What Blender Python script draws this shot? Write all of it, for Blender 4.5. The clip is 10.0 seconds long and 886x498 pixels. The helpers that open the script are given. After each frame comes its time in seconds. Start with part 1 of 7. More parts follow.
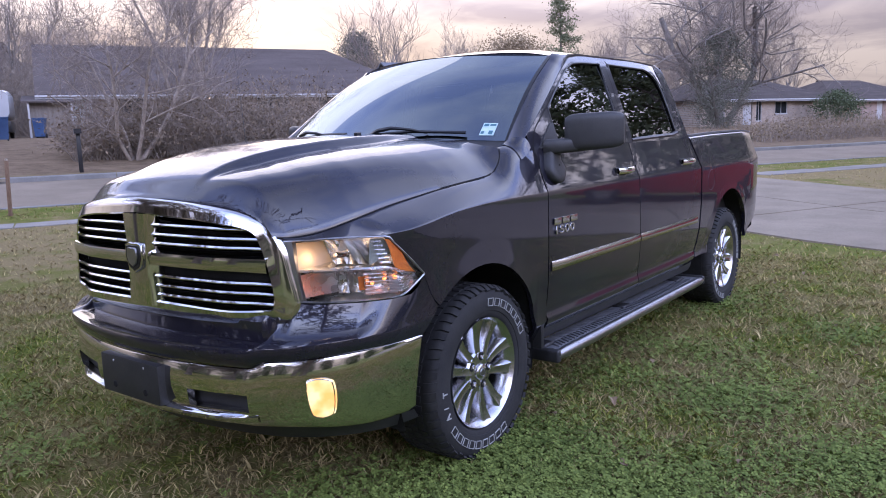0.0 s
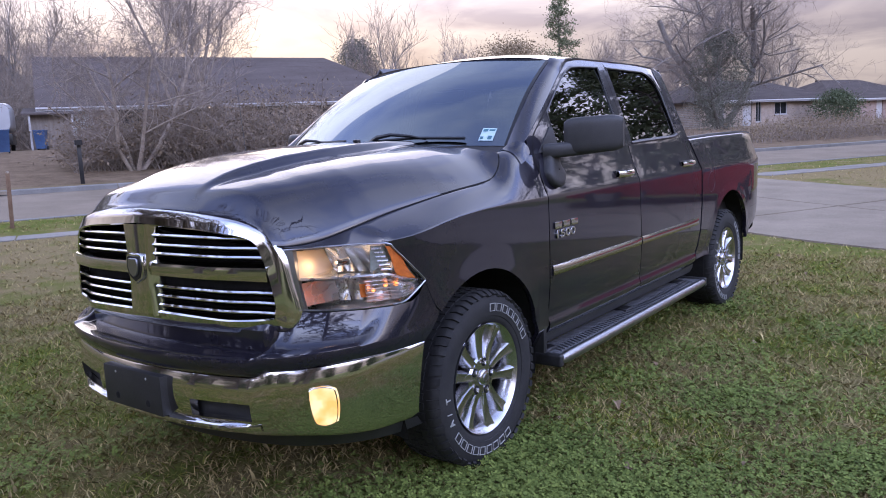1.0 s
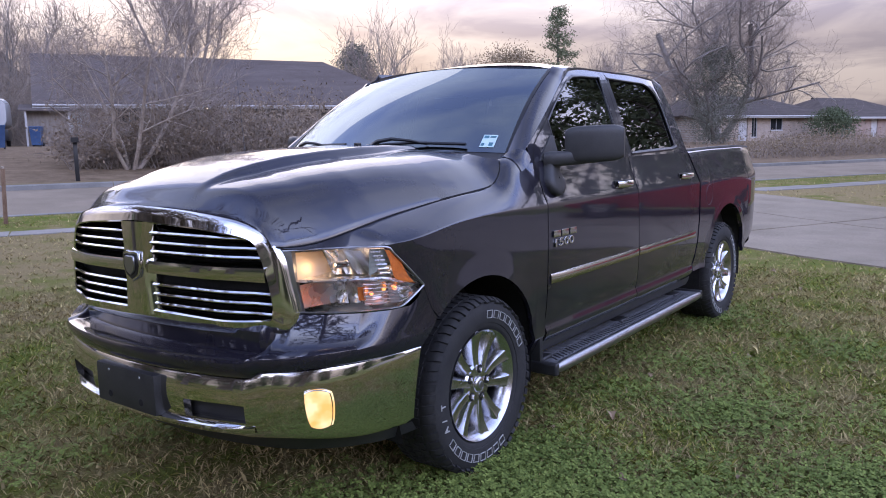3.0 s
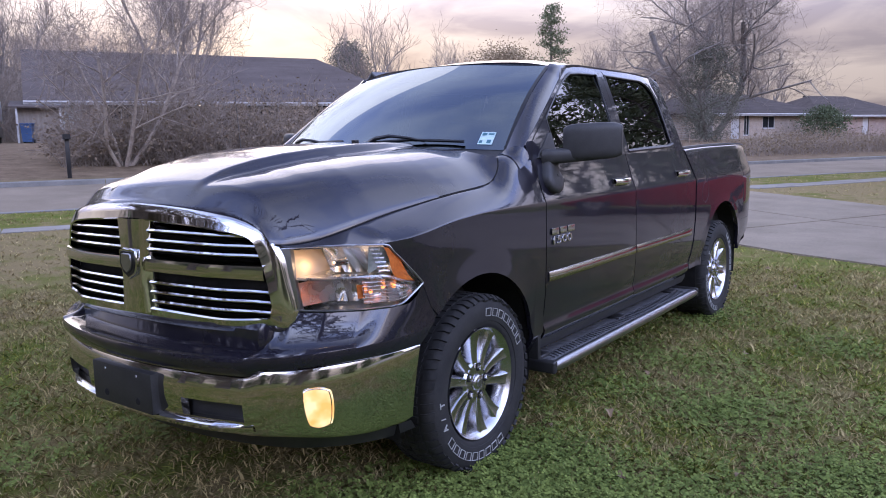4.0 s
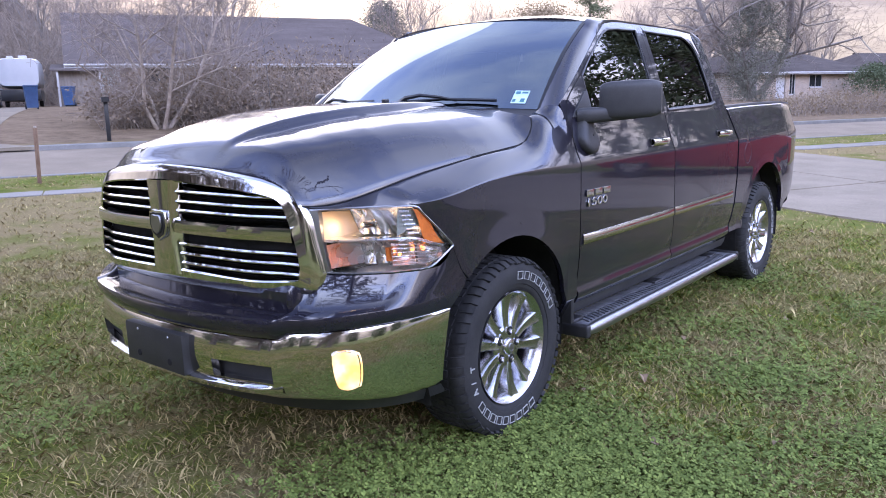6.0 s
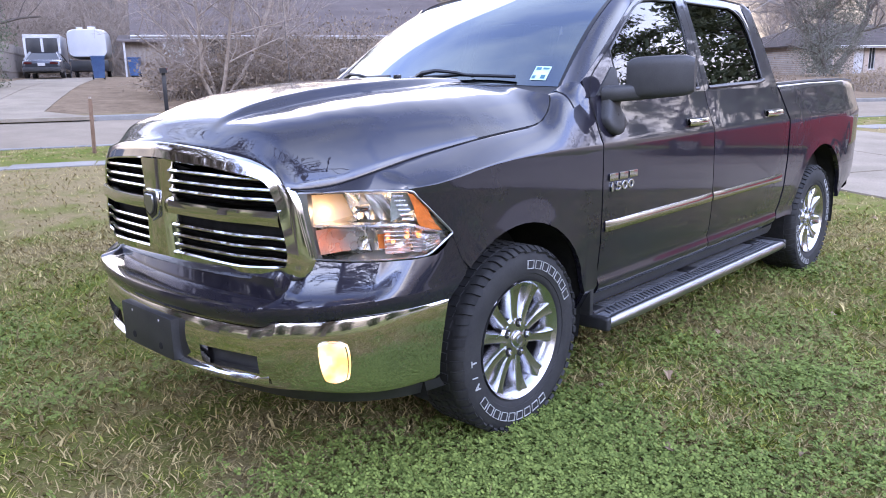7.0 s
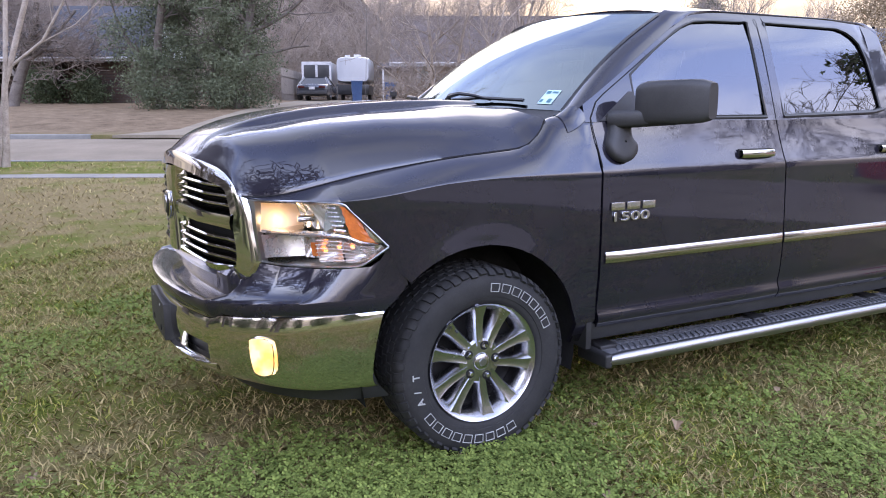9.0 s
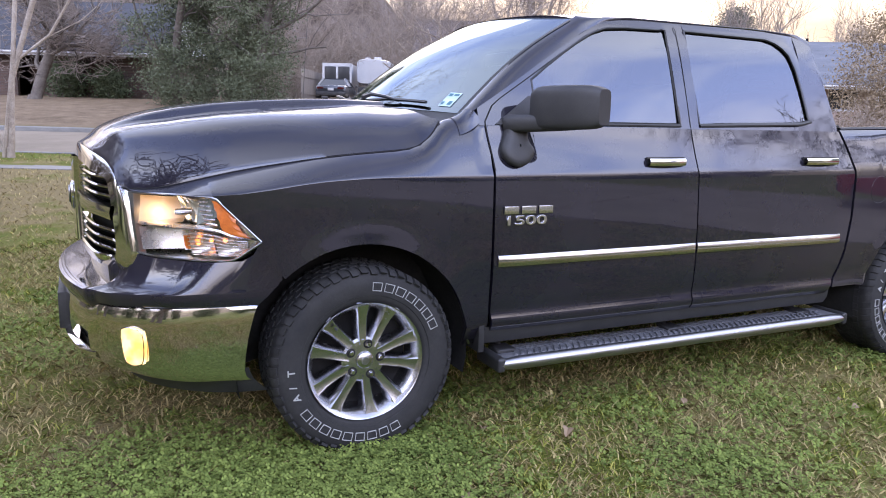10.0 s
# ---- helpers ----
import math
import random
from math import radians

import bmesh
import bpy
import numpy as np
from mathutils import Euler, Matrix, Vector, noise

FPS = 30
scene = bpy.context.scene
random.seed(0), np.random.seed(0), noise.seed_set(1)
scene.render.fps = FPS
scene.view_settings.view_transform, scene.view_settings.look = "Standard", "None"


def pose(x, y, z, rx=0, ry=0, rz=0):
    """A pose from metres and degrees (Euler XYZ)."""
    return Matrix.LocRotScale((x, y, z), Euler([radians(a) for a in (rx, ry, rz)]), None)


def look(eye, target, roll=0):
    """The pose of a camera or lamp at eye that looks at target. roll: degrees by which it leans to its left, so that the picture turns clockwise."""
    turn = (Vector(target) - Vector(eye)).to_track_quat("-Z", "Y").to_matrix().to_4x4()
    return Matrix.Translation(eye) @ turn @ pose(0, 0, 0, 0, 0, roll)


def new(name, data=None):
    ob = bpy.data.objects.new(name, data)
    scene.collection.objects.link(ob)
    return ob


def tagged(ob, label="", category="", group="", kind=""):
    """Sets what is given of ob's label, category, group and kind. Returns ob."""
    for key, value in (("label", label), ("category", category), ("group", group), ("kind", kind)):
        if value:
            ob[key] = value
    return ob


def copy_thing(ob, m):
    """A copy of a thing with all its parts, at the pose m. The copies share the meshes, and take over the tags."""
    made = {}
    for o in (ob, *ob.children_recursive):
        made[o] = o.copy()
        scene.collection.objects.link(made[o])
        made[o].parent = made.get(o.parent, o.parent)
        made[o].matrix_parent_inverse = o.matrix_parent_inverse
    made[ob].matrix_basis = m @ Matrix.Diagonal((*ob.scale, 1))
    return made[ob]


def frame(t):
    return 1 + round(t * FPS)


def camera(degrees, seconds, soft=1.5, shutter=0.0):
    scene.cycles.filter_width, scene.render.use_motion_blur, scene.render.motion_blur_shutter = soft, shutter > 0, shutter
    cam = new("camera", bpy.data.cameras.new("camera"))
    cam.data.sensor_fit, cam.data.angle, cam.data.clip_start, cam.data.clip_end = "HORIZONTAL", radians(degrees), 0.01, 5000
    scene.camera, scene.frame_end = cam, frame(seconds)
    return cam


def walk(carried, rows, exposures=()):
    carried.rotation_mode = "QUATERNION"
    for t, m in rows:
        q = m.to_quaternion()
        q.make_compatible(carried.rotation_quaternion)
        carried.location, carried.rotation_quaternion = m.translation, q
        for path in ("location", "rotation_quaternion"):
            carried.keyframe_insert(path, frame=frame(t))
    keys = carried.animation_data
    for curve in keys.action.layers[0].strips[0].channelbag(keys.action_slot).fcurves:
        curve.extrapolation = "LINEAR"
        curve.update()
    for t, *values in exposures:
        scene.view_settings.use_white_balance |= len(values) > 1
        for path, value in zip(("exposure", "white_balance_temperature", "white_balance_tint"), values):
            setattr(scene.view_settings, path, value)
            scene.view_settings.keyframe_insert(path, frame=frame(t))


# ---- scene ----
cam = camera(60.8, 10.0, 1.0)
PATH = [
    (0, (2.822, -2.746, 1.477), (1.63, -1.168, 1.175), -1.9),
    (0.5, (2.82, -2.738, 1.479), (1.625, -1.161, 1.182), -2.4),
    (1, (2.824, -2.741, 1.478), (1.628, -1.165, 1.191), -2.8),
    (1.5, (2.831, -2.75, 1.478), (1.632, -1.174, 1.197), -2.7),
    (2, (2.829, -2.748, 1.474), (1.634, -1.168, 1.201), -2.3),
    (2.5, (2.818, -2.746, 1.47), (1.626, -1.163, 1.203), -1.5),
    (4, (2.772, -2.75, 1.469), (1.603, -1.151, 1.193), -1.2),
    (4.5, (2.77, -2.76, 1.468), (1.612, -1.156, 1.174), -1.2),
    (5, (2.752, -2.769, 1.456), (1.607, -1.161, 1.139), -1.1),
    (5.5, (2.719, -2.753, 1.449), (1.609, -1.131, 1.08), -1.1),
    (6, (2.752, -2.69, 1.458), (1.516, -1.162, 1.086), -1.5),
    (6.2, (2.778, -2.637, 1.465), (1.478, -1.177, 1.043), -1.2),
    (7.3, (2.825, -2.308, 1.47), (1.441, -0.934, 1.026), -1.1),
    (7.5, (2.93, -2.237, 1.455), (1.473, -0.938, 1.019), -1.1),
    (8, (3.189, -2.036, 1.471), (1.641, -0.829, 1.088), -0.7),
    (8.5, (3.326, -1.758, 1.435), (1.699, -0.656, 1.065), -0.6),
    (9, (3.551, -1.547, 1.44), (1.808, -0.636, 1.075), -0.1),
    (9.5, (3.785, -1.343, 1.458), (2.016, -0.481, 1.1), 0.2),
    (10, (3.824, -1.042, 1.43), (2.052, -0.185, 1.076), 1.5),
]
walk(cam, [(t, look(eye, target, roll)) for t, eye, target, roll in PATH],
     exposures=((0.0, 1.15, 6200, 17), (2.0, 1.03, 6250, 16), (4.0, 1.03, 6250, 16), (5.0, 1.25, 6220, 17), (6.0, 1.69, 6200, 15), (7.3, 2.02, 6450, 11), (8.5, 1.51, 6720, 10), (9.0, 1.68, 6870, 11), (10.0, 1.67, 7020, 11)))

# ---------------------------------------------------------------- world and light
SUN_AZ = 49.5   # degrees to the left of +y
SUN_EL = 11.0
sun_way = Vector((-math.sin(radians(SUN_AZ)) * math.cos(radians(SUN_EL)),
                  math.cos(radians(SUN_AZ)) * math.cos(radians(SUN_EL)), math.sin(radians(SUN_EL))))


def make_world():
    w = bpy.data.worlds.new("overcast_evening")
    scene.world = w
    w.use_nodes = True
    nt = w.node_tree
    nt.nodes.clear()
    N, L = nt.nodes.new, nt.links.new
    out, bg = N("ShaderNodeOutputWorld"), N("ShaderNodeBackground")
    sky = N("ShaderNodeTexSky")
    sky.sky_type = "NISHITA"
    sky.sun_disc = False
    sky.sun_elevation = radians(SUN_EL)
    sky.sun_rotation = radians(-SUN_AZ)
    sky.air_density, sky.dust_density = 1.0, 2.0
    gain = N("ShaderNodeVectorMath")
    gain.operation = "SCALE"
    gain.inputs["Scale"].default_value = 0.05
    L(sky.outputs[0], gain.inputs[0])
    tc, sep = N("ShaderNodeTexCoord"), N("ShaderNodeSeparateXYZ")
    L(tc.outputs["Generated"], sep.inputs[0])
    # cloud deck: the layer lies flat, so the way is divided by its height
    lift = N("ShaderNodeMath")
    lift.operation = "ADD"
    lift.inputs[1].default_value = 0.16
    high = N("ShaderNodeMath")
    high.operation = "MAXIMUM"
    high.inputs[1].default_value = 0.0
    L(sep.outputs[2], high.inputs[0])
    L(high.outputs[0], lift.inputs[0])
    flat = N("ShaderNodeVectorMath")
    flat.operation = "DIVIDE"
    L(tc.outputs["Generated"], flat.inputs[0])
    comb = N("ShaderNodeCombineXYZ")
    for k in range(3):
        L(lift.outputs[0], comb.inputs[k])
    L(comb.outputs[0], flat.inputs[1])
    n1 = N("ShaderNodeTexNoise")
    n1.inputs["Scale"].default_value = 1.5
    n1.inputs["Detail"].default_value = 7
    n1.inputs["Roughness"].default_value = 0.55
    n1.inputs["Distortion"].default_value = 0.4
    L(flat.outputs[0], n1.inputs["Vector"])
    shade = N("ShaderNodeValToRGB")
    e = shade.color_ramp.elements
    e[0].position, e[0].color = 0.38, (0.46, 0.405, 0.45, 1)
    e[1].position, e[1].color = 0.62, (0.93, 0.81, 0.75, 1)
    L(n1.outputs["Fac"], shade.inputs["Fac"])
    # the sun's glow behind the clouds
    dot = N("ShaderNodeVectorMath")
    dot.operation = "DOT_PRODUCT"
    dot.inputs[1].default_value = sun_way
    L(tc.outputs["Generated"], dot.inputs[0])
    glow = N("ShaderNodeValToRGB")
    g = glow.color_ramp.elements
    g[0].position, g[0].color = 0.55, (0.0, 0.0, 0.0, 1)
    g[1].position, g[1].color = 1.0, (0.080, 0.054, 0.034, 1)
    mid = g.new(0.9)
    mid.color = (0.040, 0.028, 0.021, 1)
    L(dot.outputs["Value"], glow.inputs["Fac"])
    # clear blue shows between the clouds higher up
    blue = N("ShaderNodeValToRGB")
    e = blue.color_ramp.elements
    e[0].position, e[0].color = 0.38, (0.36, 0.47, 0.92, 1)
    e[1].position, e[1].color = 0.62, (0.76, 0.85, 1.15, 1)
    L(n1.outputs["Fac"], blue.inputs["Fac"])
    climb = N("ShaderNodeMapRange")
    climb.inputs["From Min"].default_value, climb.inputs["From Max"].default_value = 0.12, 0.45
    L(sep.outputs[2], climb.inputs["Value"])
    layer = N("ShaderNodeMix")
    layer.data_type = "RGBA"
    L(climb.outputs[0], layer.inputs[0])
    L(shade.outputs[0], layer.inputs[6])
    L(blue.outputs[0], layer.inputs[7])
    # the bank before the sun is heavier than the clear side of the sky
    bank = N("ShaderNodeMapRange")
    bank.inputs["From Min"].default_value, bank.inputs["From Max"].default_value = -1.0, 1.0
    bank.inputs["To Min"].default_value, bank.inputs["To Max"].default_value = 1.60, 0.36
    L(dot.outputs["Value"], bank.inputs["Value"])
    heavy = N("ShaderNodeMix")
    heavy.data_type = "FLOAT"
    heavy.inputs[2].default_value = 1.0
    L(climb.outputs[0], heavy.inputs[0])
    L(bank.outputs[0], heavy.inputs[3])
    zen = N("ShaderNodeFloatCurve")
    pts = zen.mapping.curves[0].points
    pts[0].location, pts[1].location = (0.0, 0.092), (1.0, 0.19)
    for x, y in ((0.08, 0.110), (0.15, 0.185), (0.22, 0.44), (0.33, 0.78), (0.52, 0.68), (0.8, 0.36)):
        pts.new(x, y)
    zen.mapping.update()
    L(sep.outputs[2], zen.inputs["Value"])
    gain2 = N("ShaderNodeMath")
    gain2.operation = "MULTIPLY"
    gain2.inputs[1].default_value = 3.0
    weigh = N("ShaderNodeMath")
    weigh.operation = "MULTIPLY"
    L(zen.outputs[0], weigh.inputs[0])
    L(heavy.outputs[0], weigh.inputs[1])
    L(weigh.outputs[0], gain2.inputs[0])
    hue = N("ShaderNodeVectorMath")
    hue.operation = "SCALE"
    L(layer.outputs[2], hue.inputs[0])
    L(gain2.outputs[0], hue.inputs["Scale"])
    add = N("ShaderNodeVectorMath")
    add.operation = "ADD"
    L(hue.outputs[0], add.inputs[0])
    L(glow.outputs[0], add.inputs[1])
    mix = N("ShaderNodeMix")
    mix.data_type = "RGBA"
    mix.inputs[0].default_value = 0.93
    L(gain.outputs[0], mix.inputs[6])
    L(add.outputs[0], mix.inputs[7])
    L(mix.outputs[2], bg.inputs["Color"])
    bg.inputs["Strength"].default_value = 1.0
    L(bg.outputs[0], out.inputs[0])


make_world()
sun = bpy.data.lights.new("sun", "SUN")
sun.energy, sun.angle, sun.color = 0.5, radians(60), (1.0, 0.86, 0.72)
sun_ob = new("sun", sun)
sun_ob.matrix_world = look(sun_way * 50, (0, 0, 0))
scene.view_settings.exposure = 0.0


# ---------------------------------------------------------------- materials
class Mat:
    """A small node-graph writer round one Principled shader."""

    def __init__(self, name, color=(0.5, 0.5, 0.5), rough=0.5, metal=0.0, **more):
        self.m = bpy.data.materials.new(name)
        self.m.use_nodes = True
        self.nt = self.m.node_tree
        self.b = self.nt.nodes["Principled BSDF"]
        self.set("Base Color", (*color, 1)).set("Roughness", rough).set("Metallic", metal)
        for k, v in more.items():
            self.set(k.replace("_", " "), v)
        self.pos = None

    def set(self, k, v):
        self.b.inputs[k].default_value = v
        return self

    def N(self, kind):
        return self.nt.nodes.new(kind)

    def L(self, a, b):
        self.nt.links.new(a, b)

    def where(self, world=False):
        if world:
            return self.N("ShaderNodeNewGeometry").outputs["Position"]
        if not self.pos:
            self.pos = self.N("ShaderNodeTexCoord").outputs["Object"]
        return self.pos

    def noise(self, scale, detail=4, rough=0.6, world=False, squash=None, distort=0.0):
        n = self.N("ShaderNodeTexNoise")
        n.inputs["Scale"].default_value, n.inputs["Detail"].default_value = scale, detail
        n.inputs["Roughness"].default_value, n.inputs["Distortion"].default_value = rough, distort
        v = self.where(world)
        if squash:
            mp = self.N("ShaderNodeMapping")
            mp.inputs["Scale"].default_value = squash
            self.L(v, mp.inputs["Vector"])
            v = mp.outputs[0]
        self.L(v, n.inputs["Vector"])
        return n.outputs["Fac"]

    def ramp(self, fac, *stops):
        r = self.N("ShaderNodeValToRGB")
        e = r.color_ramp.elements
        while len(e) < len(stops):
            e.new(0.5)
        for el, (p, c) in zip(e, stops):
            el.position, el.color = p, (*c, 1)
        self.L(fac, r.inputs["Fac"])
        return r.outputs["Color"]

    def mix(self, fac, a, b, how="MIX"):
        x = self.N("ShaderNodeMix")
        x.data_type, x.blend_type = "RGBA", how
        for k, v in ((0, fac), (6, a), (7, b)):
            if hasattr(v, "links"):
                self.L(v, x.inputs[k])
            else:
                x.inputs[k].default_value = v if k == 0 else (*v, 1)
        return x.outputs[2]

    def span(self, fac, lo, hi, a=0.0, b=1.0):
        r = self.N("ShaderNodeMapRange")
        r.inputs["From Min"].default_value, r.inputs["From Max"].default_value = a, b
        r.inputs["To Min"].default_value, r.inputs["To Max"].default_value = lo, hi
        self.L(fac, r.inputs["Value"])
        return r.outputs[0]

    def color(self, out):
        self.L(out, self.b.inputs["Base Color"])
        return self

    def rough(self, out):
        self.L(out, self.b.inputs["Roughness"])
        return self

    def bump(self, out, strength=0.3, dist=0.01):
        n = self.N("ShaderNodeBump")
        n.inputs["Strength"].default_value, n.inputs["Distance"].default_value = strength, dist
        self.L(out, n.inputs["Height"])
        self.L(n.outputs[0], self.b.inputs["Normal"])
        return self

    def island(self):
        return self.N("ShaderNodeNewGeometry").outputs["Random Per Island"]

    def rand(self):
        return self.N("ShaderNodeObjectInfo").outputs["Random"]


def mottled(name, a, b, scale, rough=0.7, fine=None, bump=0.0, dist=0.01, world=False, metal=0.0, squash=None):
    """Two colours mixed by a coarse noise, with a finer grain over it."""
    m = Mat(name, a, rough, metal)
    c = m.ramp(m.noise(scale, 5, 0.65, world, squash), (0.32, a), (0.68, b))
    if fine:
        g = m.noise(fine, 3, 0.7, world, squash)
        c = m.mix(0.55, c, m.ramp(g, (0.25, (0.35, 0.35, 0.35)), (0.75, (0.75, 0.75, 0.75))), "OVERLAY")
        if bump:
            m.bump(g, bump, dist)
    if rough > 0.85:
        m.set("Specular IOR Level", 0.15)
    m.color(c)
    return m


def make_paint():
    m = Mat("black_metallic_paint", (0.007, 0.006, 0.009), 0.32)
    m.set("Coat Weight", 1.0).set("Coat IOR", 1.67).set("Coat Roughness", 0.025).set("Specular IOR Level", 0.10)
    dust = m.noise(2.2, 6, 0.7)
    # dust tone, with the haze over the dark panels lifted into it as well
    m.color(m.ramp(dust, (0.3, (0.0090, 0.0083, 0.0138)), (0.8, (0.0165, 0.0152, 0.0240))))
    m.rough(m.span(dust, 0.28, 0.42))
    r = m.span(m.noise(3.1, 4), 0.0, 0.035, 0.35, 0.75)
    m.L(r, m.b.inputs["Coat Roughness"])
    orange = m.N("ShaderNodeBump")
    orange.inputs["Strength"].default_value, orange.inputs["Distance"].default_value = 0.03, 0.002
    m.L(m.noise(55, 2), orange.inputs["Height"])
    m.L(orange.outputs[0], m.b.inputs["Coat Normal"])
    return m.m


def make_chrome(name="chrome", rough=0.04, tint=(0.67, 0.66, 0.64)):
    m = Mat(name, tint, rough, 1.0)
    m.rough(m.span(m.noise(9, 5), rough, rough + 0.10, 0.45, 0.8))
    m.bump(m.noise(5.0, 2), 0.012, 0.01)
    return m.m


def make_pane(name, tint, gloss=1.5, sheen=(0.95, 0.97, 1.0)):
    """A thin pane: what passes is tinted, and the gloss follows Fresnel."""
    m = bpy.data.materials.new(name)
    m.use_nodes = True
    nt = m.node_tree
    nt.nodes.clear()
    out, mixer = nt.nodes.new("ShaderNodeOutputMaterial"), nt.nodes.new("ShaderNodeMixShader")
    clear, shine, fr = (nt.nodes.new(k) for k in ("ShaderNodeBsdfTransparent", "ShaderNodeBsdfGlossy", "ShaderNodeFresnel"))
    clear.inputs[0].default_value = (*tint, 1)
    shine.inputs["Roughness"].default_value = 0.0
    shine.inputs["Color"].default_value = (*sheen, 1)
    fr.inputs["IOR"].default_value = gloss
    for a, b in ((fr.outputs[0], mixer.inputs[0]), (clear.outputs[0], mixer.inputs[1]), (shine.outputs[0], mixer.inputs[2]), (mixer.outputs[0], out.inputs[0])):
        nt.links.new(a, b)
    return m


def make_fog():
    """A fluted lens lit from behind, hotter in its middle."""
    m = Mat("fog_lamp_light", (0.22, 0.13, 0.05), 0.25)
    c = m.ramp(m.noise(16, 2, 0.5), (0.34, (1.0, 0.46, 0.12)), (0.50, (1.0, 0.62, 0.26)), (0.62, (1.0, 0.78, 0.44)))
    m.L(c, m.b.inputs["Emission Color"])
    m.set("Emission Strength", 0.62)
    return m.m


def make_lit(name, color, strength):
    m = Mat(name, (0.8, 0.7, 0.5), 0.3)
    m.set("Emission Color", (*color, 1)).set("Emission Strength", strength)
    return m.m


PAINT = make_paint()
CHROME = make_chrome()
SATIN = make_chrome("brushed_metal", 0.30, (0.40, 0.40, 0.41))
MOULD = make_chrome("moulding_chrome", 0.15, (0.52, 0.51, 0.49))
BADGE = make_chrome("badge_metal", 0.22, (0.62, 0.62, 0.63))
WHEEL = make_chrome("wheel_alloy", 0.22, (0.56, 0.56, 0.58))
PLASTIC = mottled("black_plastic", (0.016, 0.016, 0.017), (0.032, 0.031, 0.031), 6, 0.5, 180, 0.25, 0.002).m
LINER = mottled("wheel_liner", (0.012, 0.012, 0.012), (0.026, 0.025, 0.024), 5, 0.9, 60, 0.4, 0.004).m
RUBBER = mottled("tyre_rubber", (0.011, 0.011, 0.0115), (0.024, 0.023, 0.022), 7, 0.78, 90, 0.3, 0.003).m
TRIM = Mat("black_trim", (0.010, 0.010, 0.011), 0.35).m
LETTER = mottled("raised_white_letter", (0.30, 0.30, 0.29), (0.46, 0.455, 0.44), 30, 0.7).m
TINT = make_pane("tinted_window", (0.10, 0.105, 0.11), 2.0)
# blue sheen puts more sky colour into the windscreen's reflection
SCREEN = make_pane("windscreen_glass", (0.15, 0.18, 0.22), 3.1, (0.80, 0.92, 1.0))
LENS = make_pane("clear_lens", (0.95, 0.95, 0.95), 1.42)
AMBER = mottled("amber_reflector", (0.50, 0.13, 0.025), (0.74, 0.21, 0.04), 40, 0.3, 220).m
MIRROR_FILM = make_chrome("lamp_reflector", 0.27, (0.74, 0.73, 0.72))
PALE_LENS = mottled("pale_lens", (0.16, 0.19, 0.17), (0.30, 0.33, 0.30), 60, 0.25).m
FOG_LIT = make_fog()
GLINT_AMBER = make_lit("amber_glint", (1.0, 0.22, 0.02), 1.5)
TREAD = mottled("step_tread", (0.085, 0.088, 0.096), (0.15, 0.152, 0.160), 14, 0.45, 120, 0.2, 0.002).m
CLOTH = mottled("dark_seat_cloth", (0.02, 0.02, 0.022), (0.035, 0.033, 0.033), 9, 0.9, 120, 0.3, 0.003).m
STICKER = mottled("sticker_paper", (0.42, 0.58, 0.60), (0.55, 0.70, 0.70), 40, 0.6).m
STICKER_INK = Mat("sticker_ink", (0.05, 0.16, 0.20), 0.6).m


# ---------------------------------------------------------------- mesh helpers
def sharpen(bm, degrees=38):
    bm.normal_update()
    for e in bm.edges:
        e.smooth = not (len(e.link_faces) == 2 and e.calc_face_angle(0) > radians(degrees))
    for f in bm.faces:
        f.smooth = True


def part(name, bm, material, parent=None, label="", at=None, degrees=38):
    """One mesh object from a bmesh, under a thing or a part."""
    sharpen(bm, degrees)
    me = bpy.data.meshes.new(name)
    bm.to_mesh(me)
    bm.free()
    me.materials.append(material)
    ob = new(name, me)
    ob.parent = parent
    if at is not None:
        ob.matrix_basis = at
    if label:
        ob["label"] = label
    return ob


def thing(name, label, category, at=None, group="", kind=""):
    ob = new(name)
    ob.empty_display_size = 0.1
    if at is not None:
        ob.matrix_basis = at
    return tagged(ob, label, category, group, kind)


def sheet(rows, flange=None, ring=False, bm=None):
    """A surface through rows of points. flange: a vector by which its free rim is folded back. ring: the columns close up."""
    bm = bm or bmesh.new()
    vs = [[bm.verts.new(p) for p in r] for r in rows]
    for a, b in zip(vs, vs[1:]):
        n = len(a)
        for k in range(n if ring else n - 1):
            q = (a[k], a[(k + 1) % n], b[(k + 1) % n], b[k])
            if len({v.co.to_tuple(5) for v in q}) >= 3:
                bm.faces.new(q)
    bmesh.ops.remove_doubles(bm, verts=bm.verts, dist=1e-5)
    if flange is not None:
        rim = [e for e in bm.edges if len(e.link_faces) == 1]
        more = bmesh.ops.extrude_edge_only(bm, edges=rim)["geom"]
        bmesh.ops.translate(bm, vec=flange, verts=[g for g in more if isinstance(g, bmesh.types.BMVert)])
    return bm


def facing(bm, ref):
    """Turns every face away from a place inside."""
    bm.normal_update()
    for f in bm.faces:
        if f.normal.dot(f.calc_center_median() - Vector(ref)) < 0:
            f.normal_flip()
    return bm


